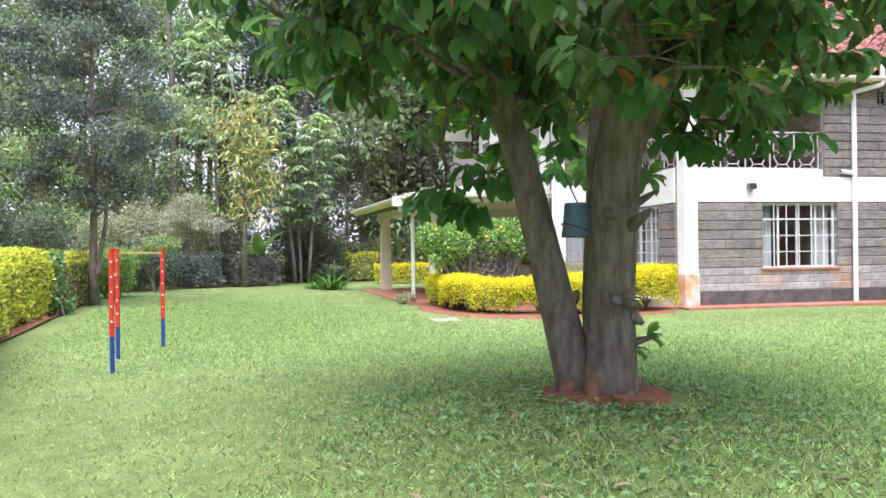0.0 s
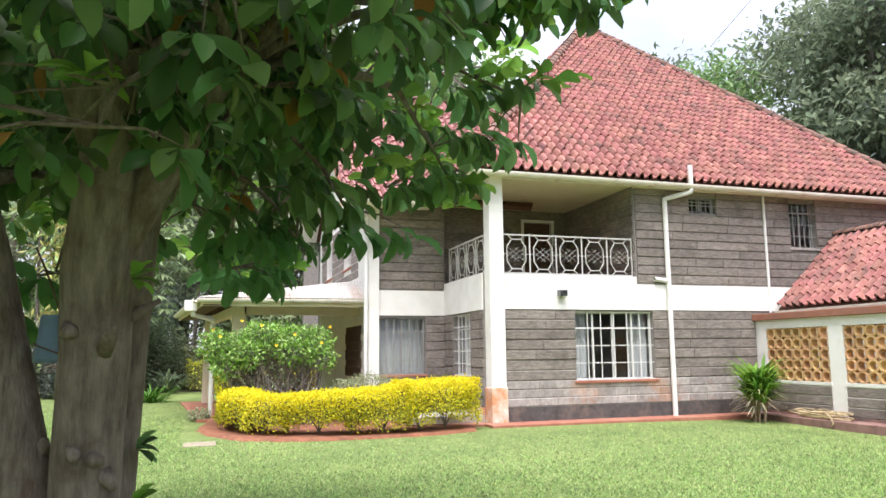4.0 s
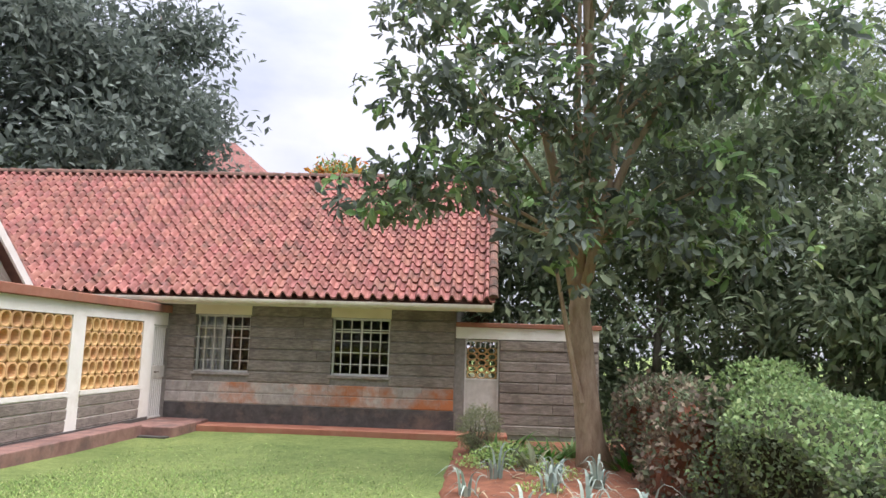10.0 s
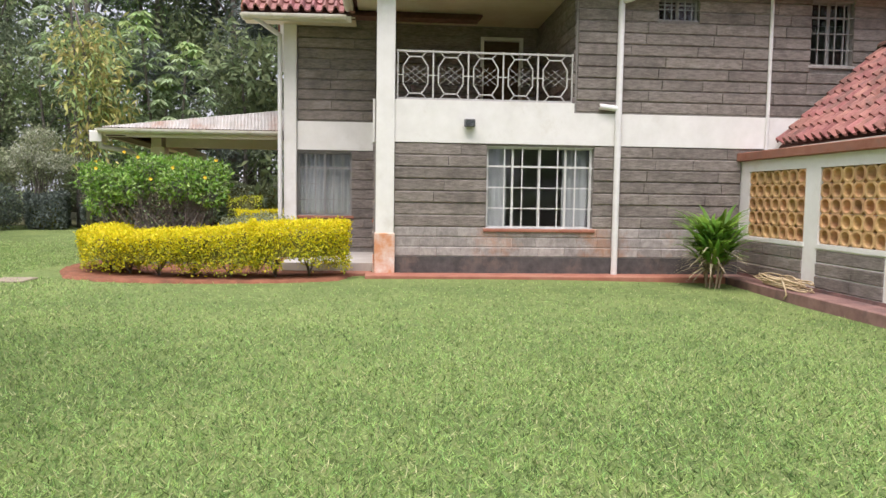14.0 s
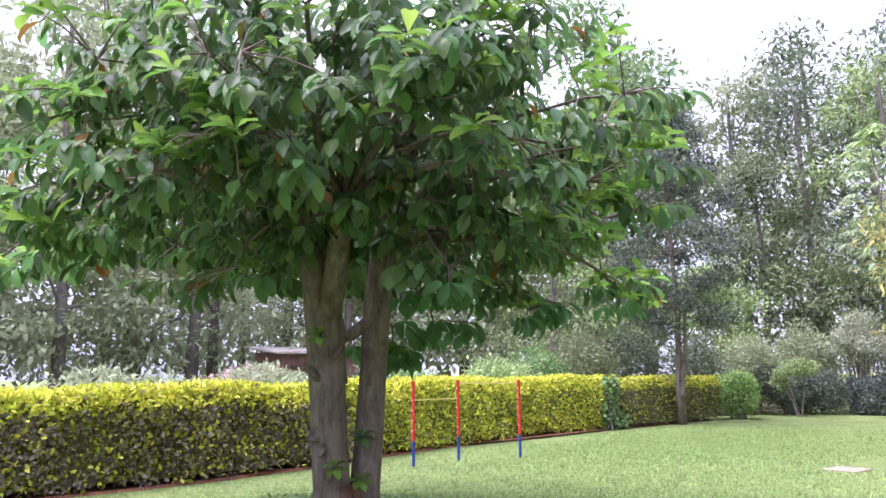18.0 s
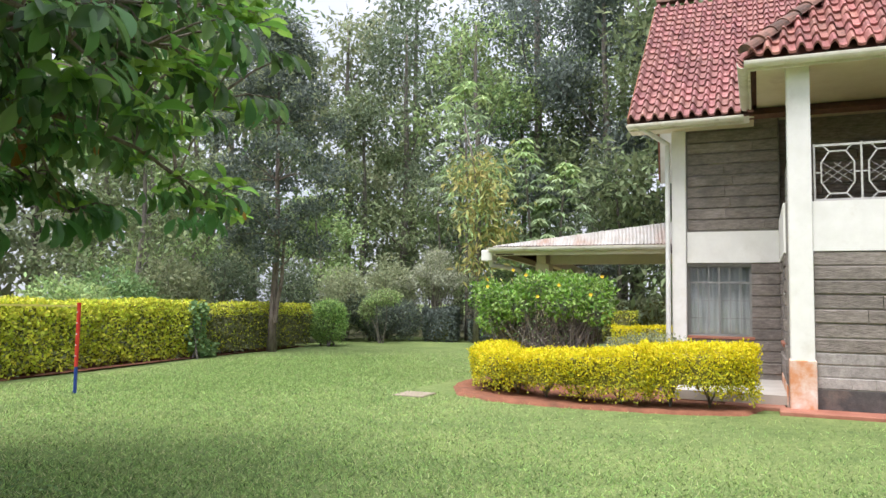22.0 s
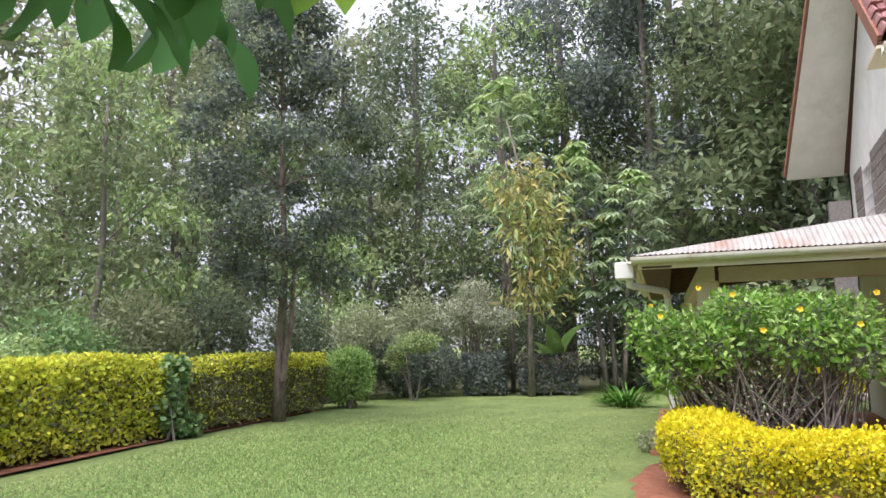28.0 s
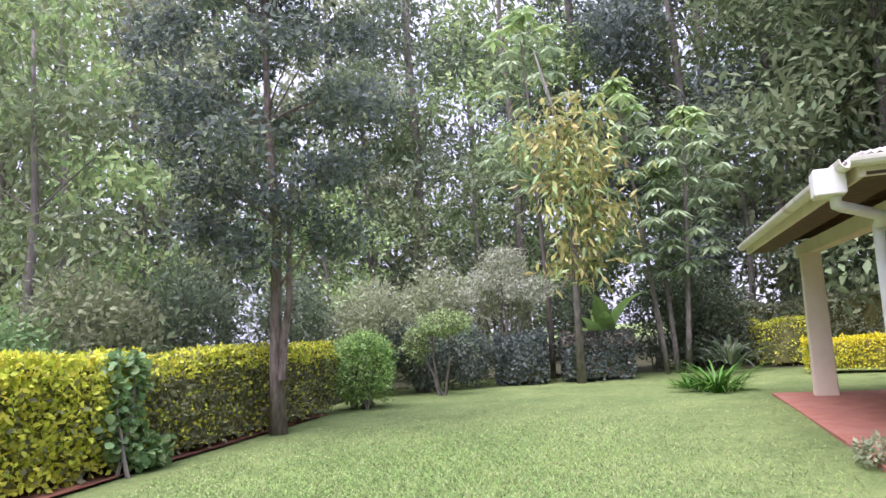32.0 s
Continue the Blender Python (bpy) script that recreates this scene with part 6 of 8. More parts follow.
# ---------------------------------------------------------------- the great double-stemmed tree on the lawn
def great_tree():
    rr, rng = random.Random(77), np.random.default_rng(77)
    bx, by = -6.78, 3.38
    g = ground_z(bx, by)
    T = thing("broadleaf_tree", (bx, by, g), "double-stemmed garden tree with large glossy leaves", "tree")
    o = Vector((bx, by, 0))
    # three stems grown together at the foot
    south = [Vector(p) for p in ((-6.84, 3.22, g - 0.1), (-6.84, 3.18, 0.45), (-6.84, 3.05, 1.0), (-6.88, 2.93, 1.5), (-6.93, 2.80, 2.1), (-6.98, 2.66, 2.6), (-7.05, 2.5, 3.2), (-7.1, 2.3, 4.2))]
    v, f = tube(south, [0.2, 0.155, 0.14, 0.13, 0.122, 0.115, 0.1, 0.06], 18, wobble=0.04)
    mesh_object("stem", v, f, M_BARK, T, "smaller leaning stem", True)
    north = [Vector(p) for p in ((-6.70, 3.41, g - 0.1), (-6.67, 3.42, 0.45), (-6.64, 3.41, 1.0), (-6.61, 3.42, 1.5), (-6.57, 3.43, 2.05), (-6.44, 3.46, 2.6), (-6.25, 3.5, 3.2), (-6.0, 3.5, 4.2))]
    v, f = tube(north, [0.24, 0.19, 0.18, 0.178, 0.19, 0.15, 0.115, 0.06], 20, wobble=0.045)
    mesh_object("stem", v, f, M_BARK, T, "thick upright stem", True)
    west = [Vector(p) for p in ((-6.95, 3.47, g - 0.1), (-7.0, 3.48, 0.5), (-7.04, 3.5, 1.1), (-7.07, 3.53, 1.7), (-7.09, 3.56, 2.3), (-7.1, 3.64, 2.9), (-7.16, 3.78, 3.6), (-7.3, 3.9, 4.6))]
    v, f = tube(west, [0.2, 0.155, 0.145, 0.135, 0.14, 0.125, 0.1, 0.05], 18, wobble=0.04)
    mesh_object("stem", v, f, M_BARK, T, "third stem behind the thick one", True)
    # forks and the short link between the stems
    forks = []
    for pts, rad, lb in (([north[4], Vector((-6.52, 3.72, 2.6)), Vector((-6.4, 4.05, 3.2)), Vector((-6.3, 4.4, 4.1))], [0.13, 0.115, 0.09, 0.05], "branch forking from the thick stem"),
                         ([north[5], Vector((-6.2, 3.3, 3.1)), Vector((-5.9, 3.1, 3.7)), Vector((-5.7, 2.95, 4.5))], [0.11, 0.095, 0.075, 0.045], "branch forking from the thick stem"),
                         ([Vector((-6.6, 3.46, 1.98)), Vector((-6.83, 3.5, 2.02)), Vector((-7.06, 3.55, 2.2))], [0.07, 0.065, 0.07], "short limb joining two stems")):
        v, f = tube(pts, rad, 12)
        mesh_object("stem", v, f, M_BARK, T, lb, True)
        forks.append(pts)
    # root flare
    for k in range(7):
        q = 2 * math.pi * k / 7 + 0.3
        e = o + Vector((math.cos(q) * 0.40, math.sin(q) * 0.42, ground_z(bx + math.cos(q) * 0.4, by + math.sin(q) * 0.42) - 0.05))
        c = o + Vector((math.cos(q) * 0.08, math.sin(q) * 0.14, g + 0.24))
        v, f = tube([c, c.lerp(e, 0.5) - Vector((0, 0, 0.05)), e], [0.085, 0.065, 0.02], 10, False)
        mesh_object("root", v, f, M_BARK_RED, T, "earth-stained root", True)
    # knots, a lipped scar and broken stubs
    for c, q, w in (((-6.44, 3.32, 1.70), (0.07, -0.02, -0.02), 0.06), ((-6.47, 3.47, 1.02), (0.08, 0.03, 0.0), 0.055), ((-6.47, 3.37, 1.06), (0.06, 0.01, -0.03), 0.045), ((-6.50, 3.53, 0.92), (0.05, 0.05, -0.05), 0.05),
                    ((-6.58, 3.60, 1.78), (0.02, 0.16, 0.10), 0.035), ((-6.56, 3.58, 0.72), (0.03, 0.16, 0.05), 0.03), ((-6.8, 3.16, 1.05), (0.05, 0.02, 0.06), 0.05), ((-6.43, 3.5, 1.62), (0.16, 0.06, 0.1), 0.05)):
        c, q = Vector(c), Vector(q)
        v, f = tube([c - q * 0.6, c + q * 0.4, c + q], [w, w * 0.8, w * 0.35], 9, wobble=0.12)
        mesh_object("stub", v, f, M_BARK, T, smooth=True)
    # limbs out to the lumps of the crown
    ends, lumps = [], []
    starts = (south[5], south[6], north[6], north[5], west[5], west[6], forks[0][2], forks[1][2])

    def low_edge(a, q):
        """Height of the crown's underside by compass angle and reach; higher to the north and the south."""
        a = math.atan2(math.sin(a), math.cos(a))
        return 2.3 + 0.1 * (q - 1) + 0.45 * max(0.0, q - 2.1) + 0.72 * math.exp(-((a - 1.3) / 0.8) ** 2) + 0.4 * math.exp(-((a + 1.6) / 0.7) ** 2) + 0.06 * math.sin(5 * a)

    for k in range(92):
        a = k * 2.399 + rr.uniform(-0.2, 0.2)
        q = (k + 0.5) / 92
        rad = (1.9 + 1.5 * rr.random() ** 0.7) if k % 3 else rr.uniform(0.9, 2.0)
        if math.cos(a + 0.6) > 0.6 or math.cos(a - 1.05) > 0.7:
            rad = min(rad, 2.5)
        z0 = low_edge(a, rad) + 0.12
        z = z0 + (6.25 - 0.17 * rad ** 2 - z0) * (q if k % 2 else q * 0.6)
        e = Vector((bx + math.cos(a) * rad, by + math.sin(a) * rad, max(z, z0)))
        lumps.append(e)
        s = min(starts, key=lambda p: (p - e).length + rr.uniform(0, 0.8))
        pts = bend(s, e, 7, 0.25, 0.3, rr)
        v, f = tube(pts, [0.038, 0.034, 0.029, 0.024, 0.019, 0.014, 0.008], 8)
        mesh_object("limb", v, f, M_BARK, T, smooth=True)
        ends += pts[3:]
    # outlying boughs that hang into the way
    for e in ((-8.05, 2.4, 1.95), (-8.3, 2.9, 2.2), (-7.3, 4.6, 2.38), (-7.0, 4.9, 2.55), (-8.6, 4.2, 2.3), (-10.3, 4.25, 2.6), (-9.7, 4.6, 2.5), (-6.7, 6.1, 3.35),
              (-7.5, 5.8, 2.95), (-3.9, 1.4, 2.8), (-4.3, 0.7, 2.9), (-9.4, 3.4, 2.5)):
        e = Vector(e)
        lumps.append(e)
        s = min(starts, key=lambda p: (p - e).length)
        pts = bend(s, e, 8, 0.35, 0.25, rr)
        v, f = tube(pts, [0.048, 0.042, 0.036, 0.03, 0.024, 0.018, 0.013, 0.008], 8)
        mesh_object("limb", v, f, M_BARK, T, smooth=True)
        ends += pts[3:]
    # leafy shoots on the stems inside the crown
    for k in range(22):
        a, q = k * 2.4, rr.uniform(0.55, 1.5)
        lumps.insert(0, Vector((bx + math.cos(a) * q, by + math.sin(a) * q, 2.85 + 2.2 * rr.random())))
    # twig ends round each lump, each with a whorl of drooping leaves
    tips = []
    for k, e in enumerate(lumps):
        big = k < 114
        for _ in range(11 if big else 7):
            w = np.clip(rng.normal(0, 1, 3), -1.7, 1.7) * np.array((0.40, 0.40, 0.24) if big else (0.24, 0.24, 0.11))
            p = np.array(e[:]) + w
            a = math.atan2(p[1] - by, p[0] - bx)
            if big:
                p[2] = max(p[2], low_edge(a, math.hypot(p[0] - bx, p[1] - by)) - 0.1 + rng.uniform(0, 0.3))
            if math.hypot(p[0] - bx, p[1] - by) > 0.45:
                tips.append(p)
    tips = np.array(tips)
    tw_v, tw_f = [], []
    en = np.array([e[:] for e in ends])
    for p in tips:
        j = np.argmin(((en - p) ** 2).sum(1))
        q, c = Vector(p), Vector(en[j])
        if (q - c).length > 1.0:
            c = q + (c - q).normalized() * 0.8
        v, f = tube([c, c.lerp(q, 0.55) + Vector((0, 0, 0.04)), q], [0.012, 0.008, 0.004], 4, False)
        b0 = len(tw_v)
        tw_v += v
        tw_f += [tuple(b0 + x for x in ff) for ff in f]
    mesh_object("twig_work", tw_v, tw_f, M_BARK, T)["kind"] = "stuff"
    pos, al, nm, ln, young = [], [], [], [], []
    for p in tips:
        out = np.array((p[0] - bx, p[1] - by, 0.0))
        rad = np.linalg.norm(out)
        out /= rad + 1e-6
        side = np.cross(out, (0, 0, 1.0))
        new_growth = rng.random() < (0.32 if rad > 2.5 else 0.08)
        for m in range(rng.integers(7, 11)):
            a = 2.4 * m + rng.uniform(-.3, .3)
            back = 0.030 * m
            droop = rng.uniform(-0.15, 0.35) if new_growth else rng.uniform(-1.25, -0.35)
            pos.append(p - out * back + rng.normal(0, 0.015, 3))
            al.append(out * (0.45 + 0.55 * math.cos(a)) + side * math.sin(a) * 0.95 + np.array((0, 0, droop)))
            nm.append(np.array((0, 0, 0.75)) + out * 0.75 + side * math.sin(a) * 0.5 + rng.normal(0, 0.22, 3))
            ln.append(rng.uniform(0.17, 0.285))
            young.append(new_growth)
    pos, al, nm, ln, young = map(np.array, (pos, al, nm, ln, young))
    # the lowest leaves are single objects
    tv, tf = LEAF_SPOON
    lm = bpy.data.meshes.new("leaf")
    lm.from_pydata([tuple(q * np.array((0.45, 1, 1))) for q in tv], [], tf)
    lm.materials.append(L_BIG)
    lm.shade_smooth()
    one = np.zeros(len(pos), bool)
    one[np.argsort(pos[:, 2] + young * 9)[:290]] = True
    for k in np.where(one)[0]:
        a = Vector(al[k]).normalized()
        c = a.cross(Vector(nm[k])).normalized()
        u = c.cross(a)
        lf = new("leaf", lm)
        lf.parent = T
        lf.matrix_parent_inverse = Matrix.Translation(-Vector(T["base"]))
        q = ln[k]
        lf.matrix_basis = Matrix(((c.x * q, a.x * q, u.x * q, pos[k][0]), (c.y * q, a.y * q, u.y * q, pos[k][1]), (c.z * q, a.z * q, u.z * q, pos[k][2]), (0, 0, 0, 1)))
    pos, al, nm, ln, young = pos[~one], al[~one], nm[~one], ln[~one], young[~one]
    old = (rng.random(len(pos)) < 0.012) & ~young
    keep = ~young & ~old
    leaf_cloud("crown", pos[keep], al[keep], nm[keep], ln[keep], ln[keep] * 0.45, L_BIG, T, LEAF_SPOON).data.shade_smooth()
    leaf_cloud("young_crown", pos[young], al[young], nm[young], ln[young] * 0.95, ln[young] * 0.42, L_BIG_NEW, T, LEAF_SPOON, "fresh light-green leaves").data.shade_smooth()
    leaf_cloud("dying_leaves", pos[old], al[old], nm[old], ln[old], ln[old] * 0.5, L_BIG_OLD, T, LEAF_SPOON, "yellow and rust-brown old leaves")
    # tufts sprouting from the trunk
    for c, w, lf in (((-6.56, 3.66, 0.76), (0.3, 0.9), L_BIG_NEW), ((-6.83, 3.66, 0.62), (0.2, 1.0), L_BIG_NEW), ((-6.86, 3.64, 1.02), (0.2, 1.0), L_BIG), ((-6.40, 3.62, 1.98), (0.6, 0.8), L_BIG_NEW)):
        k = 7
        q = np.arange(k) * 2 * math.pi / k
        dd = np.stack([w[0] * 0.7 + 0.7 * np.cos(q) * w[1], w[1] * 0.7 - 0.7 * np.cos(q) * w[0], 0.25 + 0.65 * np.sin(q)], -1)
        leaf_cloud("sprout", np.repeat(np.array(c)[None], k, 0), dd, np.tile((0.2, 0.3, 1.0), (k, 1)), 0.15, 0.075, lf, T, LEAF_SPOON, "leafy sprout on the trunk")
    # blue bucket wedged in the fork
    B = thing("bucket", (-6.80, 3.215, 1.53), "faded blue plastic bucket hung upside down in the tree", "bucket")
    c = Vector(B["base"])
    M_BLUE = material("faded_blue_plastic", (0.11, 0.18, 0.25), (0.17, 0.25, 0.33), 5, 0.45, 0.05, 40)
    prof = [(0.0, 0.27), (0.102, 0.27), (0.108, 0.255), (0.128, 0.05), (0.134, 0.045), (0.134, 0.0), (0.122, 0.0), (0.10, 0.24), (0.0, 0.25)]
    vs, fs, sg = [], [], 20
    for i in range(sg):
        an = 2 * math.pi * i / sg
        vs += [c + Vector((q * math.cos(an), q * math.sin(an), z)) for q, z in prof]
    for i in range(sg):
        for j in range(len(prof) - 1):
            fs.append((i * len(prof) + j, ((i + 1) % sg) * len(prof) + j, ((i + 1) % sg) * len(prof) + j + 1, i * len(prof) + j + 1))
    mesh_object("shell", vs, fs, M_BLUE, B, smooth=True)
    hv, hf = tube([c + Vector((0.135 * math.cos(t), 0.135 * math.sin(t), 0.06 - 0.05 * math.sin(t))) for t in np.linspace(math.pi * 0.9, 2.1 * math.pi, 10)], [0.005] * 10, 6)
    mesh_object("handle", hv, hf, M_WOOD, B, "dark wire handle")
    v, f = tube(bend(c + Vector((0, 0, 0.26)), Vector((-6.86, 3.05, 2.2)), 4, 0, 0.02, rr), [0.006] * 4, 6)
    mesh_object("cord", v, f, M_WOOD, B)
    return T


great_tree()

# ---------------------------------------------------------------- training poles
M_POLE_R = material("red_plastic_pole", (0.52, 0.035, 0.025), (0.64, 0.06, 0.04), 8, 0.4, 0.05)
M_POLE_B = material("blue_plastic_pole", (0.02, 0.05, 0.24), (0.03, 0.07, 0.32), 8, 0.4, 0.05)
M_TAPE = material("yellow_tape", (0.62, 0.52, 0.12), (0.7, 0.6, 0.2), 8, 0.6, 0.05)


def pole(x, y):
    g = ground_z(x, y)
    p = thing("training_pole", (x, y, g), "red and blue plastic pole stuck in the lawn", "pole", "poles on the lawn")
    bm = bmesh.new()
    rod(bm, (x, y, g - 0.1), (x, y, g + 0.44), 0.028, seg=14)
    part("foot", bm, M_POLE_B, p, "blue foot")
    bm = bmesh.new()
    rod(bm, (x, y, g + 0.44), (x, y, g + 1.47), 0.031, seg=14)
    rod(bm, (x, y, g + 1.47), (x, y, g + 1.50), 0.036, seg=14)
    sh_ = part("shaft", bm, M_POLE_R, p, "red shaft")
    for z in (0.62, 0.80, 0.98, 1.16, 1.34):
        bm = bmesh.new()
        rod(bm, (x + 0.02, y, g + z), (x + 0.034, y + 0.004, g + z), 0.012, seg=8)
        part("hole_ring", bm, M_WHITE, sh_, "white hole ring")
    return p


pole(-10.79, -1.17), pole(-11.97, -1.37), pole(-13.21, -1.0)
for a, b in (((-10.79, -1.17, 1.17), (-11.97, -1.37, 1.17)), ((-11.97, -1.37, 1.46), (-13.21, -1.0, 1.45))):
    t = thing("tape", a, "thin yellow tape stretched between two poles", "tape")
    bm = bmesh.new()
    bar(bm, a, b, 0.006, 0.03)
    part("strip", bm, M_TAPE, t)

# ---------------------------------------------------------------- flower bed by the house
shrub("allamanda_bush", (-19.2, 5.5), [(0.1, -0.95, 1.62, 0.65, 0.55, 0.42), (0.2, -0.3, 1.98, 0.6, 0.5, 0.32), (-0.1, 0.5, 1.92, 0.7, 0.5, 0.3), (0.0, 0.85, 1.8, 0.65, 0.5, 0.42), (-0.6, 0, 2.0, 0.7, 0.9, 0.32), (0.5, 0.4, 1.6, 0.45, 0.6, 0.34), (0.55, -0.6, 1.55, 0.4, 0.45, 0.34), (0.4, 1.0, 1.45, 0.4, 0.35, 0.3), (0.3, -1.3, 1.75, 0.5, 0.4, 0.4), (0.6, -1.1, 1.3, 0.35, 0.35, 0.3)], L_BUSH,
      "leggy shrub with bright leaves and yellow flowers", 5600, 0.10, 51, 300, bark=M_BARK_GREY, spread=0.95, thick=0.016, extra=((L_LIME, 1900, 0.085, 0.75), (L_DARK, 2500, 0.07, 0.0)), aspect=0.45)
ra = np.random.default_rng(58)
for nm_, mt_, n_, sz_ in (("dry_foliage", L_BROWN, 2600, 0.05), ("sparse_foliage", L_MID, 900, 0.065)):
    q_, w_ = blob_points(ra, [(-19.1, 5.35, 1.1, 0.95, 1.2, 0.6)], n_, 0.1)
    leaf_cloud(nm_, q_, w_ + ra.normal(0, 0.8, (n_, 3)), ra.normal(size=(n_, 3)) + np.array((0, 0, 0.6)), sz_, sz_ * 0.5, mt_, bpy.data.objects["allamanda_bush"], label="sparse leaves among bare stems")
shrub("grey_shrub", (-18.7, 7.6), [(0, 0, 0.8, 0.6, 0.7, 0.35), (0.2, -0.5, 0.75, 0.5, 0.5, 0.3)], L_GREY, "low grey-green shrub under the window", 3500, 0.05, 52, 16)
M_FLOWER = material("yellow_petal", (0.75, 0.50, 0.02), (0.85, 0.62, 0.04), 9, 0.6, 0.0)
for k, (x, y, z) in enumerate(((-18.6, 4.3, 1.95), (-18.5, 5.15, 2.18), (-18.4, 5.85, 1.98), (-18.6, 6.65, 2.15), (-18.9, 4.75, 2.30), (-18.3, 5.45, 1.75), (-18.5, 6.45, 1.80), (-19.0, 4.15, 2.10))):
    fl = thing("yellow_flower", (x, y, z), "open yellow trumpet flower on the shrub", "flower", "flowers of the bush")
    ang = np.arange(5) * 2 * math.pi / 5 + k
    leaf_cloud("petal_ring", np.repeat([[x, y, z]], 5, 0), np.stack([0.6 + 0 * ang, np.cos(ang), np.sin(ang) * 0.9], -1), np.tile((1.0, 0, 0.4), (5, 1)), 0.042, 0.036, M_FLOWER, fl, LEAF_BROAD)
shrub("ground_cover", (-21.0, 3.9), [(0, 0, 0.15, 0.4, 0.3, 0.15)], L_GREY, "small grey-green plant at the veranda edge", 500, 0.07, 53, 4)


def strap_plant(name, at, n, length, width, leaf, label, seed=0, spread=0.12, arch=0.9, category="plant", stem=0.0, lean=0.35, power=2):
    """A clump of arching strap leaves; stem: height at which they sprout."""
    rng = np.random.default_rng(seed)
    rr = random.Random(seed)
    x, y = at
    g = ground_z(x, y)
    h = thing(name, (x, y, g), label, category)
    vs, fs = [], []
    for i in range(n):
        a = rng.uniform(0, 2 * math.pi)
        ln = length * rng.uniform(0.65, 1.2)
        z0 = g + stem * rng.uniform(0.4, 1.0)
        b = Vector((x + math.cos(a) * spread * rng.random(), y + math.sin(a) * spread * rng.random(), z0))
        up = rng.uniform(0.55, 1.15)
        out = Vector((math.cos(a), math.sin(a), 0))
        side = Vector((-math.sin(a), math.cos(a), 0))
        seg = 7 if power > 2 else 5
        base = len(vs)
        for k in range(seg + 1):
            t = k / seg
            c = b + out * (ln * (lean * t + arch * 0.55 * t ** power)) + Vector((0, 0, ln * (up * t - arch * 0.75 * t ** power)))
            w = width * (0.6 + 0.4 * math.sin(math.pi * min(1, t * 1.3))) * (1 - t ** 3) + 0.001
            vs += [c - side * w * 0.5 + Vector((0, 0, 0.12 * w)), c, c + side * w * 0.5 + Vector((0, 0, 0.12 * w))]
        for k in range(seg):
            p = base + 3 * k
            fs += [(p, p + 1, p + 4, p + 3), (p + 1, p + 2, p + 5, p + 4)]
    ob = mesh_object("leaves", vs, fs, leaf, h)
    ob["kind"] = "stuff"
    return h


L_STRAP = leaf_material("strap_leaf", (0.05, 0.15, 0.02), (0.12, 0.28, 0.04), 0.35, 0.02, 0.4, 0.3)
L_LEEK = leaf_material("blue_green_leaf", (0.26, 0.37, 0.33), (0.46, 0.56, 0.50), 0.3, 0.015, 0.5, 0.25)
L_DRY = leaf_material("dry_leaf", (0.40, 0.33, 0.20), (0.60, 0.55, 0.40), 0.3, 0.02, 0.7, 0.3)
# dracaena by the house wall
dr = strap_plant("dracaena", (-15.95, 15.9), 330, 0.72, 0.085, L_BUSH, "bushy green dracaena on bare canes", 61, 0.3, 0.6, stem=1.0, lean=0.42)
strap_plant("dracaena_skirt", (-15.95, 15.9), 70, 0.6, 0.065, L_DRY, "pale variegated lower leaves of the dracaena", 62, 0.16, 1.2, stem=0.6)
vs, fs = [], []
for k in range(7):
    a = 2 * math.pi * k / 7
    v, f = tube(bend((-15.95 + 0.1 * math.cos(a), 15.9 + 0.1 * math.sin(a), -0.15), (-15.95 + 0.2 * math.cos(a), 15.9 + 0.2 * math.sin(a), 0.8), 4, 0, 0.04, random.Random(k)), [0.02] * 4, 7)
    mesh_object("cane", v, f, M_BARK_TAN, dr)
# coiled hose on the apron
hose = thing("coiled_hose", (-15.0, 16.66, 0.07), "tangled pale rope coiled on the concrete apron", "rope")
M_ROPE = material("pale_rope", (0.50, 0.38, 0.22), (0.64, 0.52, 0.34), 20, 0.9, 0.3, 90)
pts = []
for k in range(210):
    a = k * 0.31
    rr_ = 0.15 + 0.17 * abs(math.sin(k * 0.043)) + 0.04 * math.sin(k * 0.7)
    pts.append((-15.0 + rr_ * 2.3 * math.cos(a) + 0.16 * math.sin(k * 0.05), 16.66 + rr_ * 0.62 * math.sin(a), 0.085 + 0.0007 * k + 0.02 * math.sin(k * 1.1)))
pts += [(-14.6, 16.44, 0.2), (-14.45, 16.40, 0.11), (-14.4, 16.395, 0.02), (-14.46, 16.39, -0.06)]
v, f = tube(pts, [0.012] * len(pts), 6)
mesh_object("strand", v, f, M_ROPE, hose, smooth=True)
# flood light on the band
fl = thing("flood_light", (-17.04, 11.60, 2.82), "small grey flood light on the white band", "lamp")
bm = bmesh.new()
box(bm, -17.035, -17.0, 11.55, 11.65, 2.74, 2.80, 0.006)
part("bracket", bm, M_RAIL, fl)
bm = bmesh.new()
box(bm, -17.0, -16.88, 11.50, 11.70, 2.78, 2.92, 0.01)
hs_ = part("housing", bm, material("grey_alloy", (0.14, 0.14, 0.14), (0.2, 0.2, 0.2), 8, 0.5, 0.05, metal=0.3), fl)
bm = bmesh.new()
box(bm, -16.879, -16.872, 11.52, 11.68, 2.80, 2.90)
part("lens", bm, M_GLASS, hs_)
# slabs in the lawn
for x, y, w, d_, nm_ in ((-15.88, 3.96, 0.6, 0.55, "pale concrete slab set flush in the lawn"),):
    g = ground_z(x, y)
    bm = bmesh.new()
    box(bm, x - w / 2, x + w / 2, y - d_ / 2, y + d_ / 2, g - 0.08, g + 0.02, 0.01)
    s = part("paving_slab", bm, material("pale_slab", (0.26, 0.21, 0.15), (0.36, 0.31, 0.235), 6, 0.9, 0.3, 50), None)
    tagged(s, nm_, "slab")
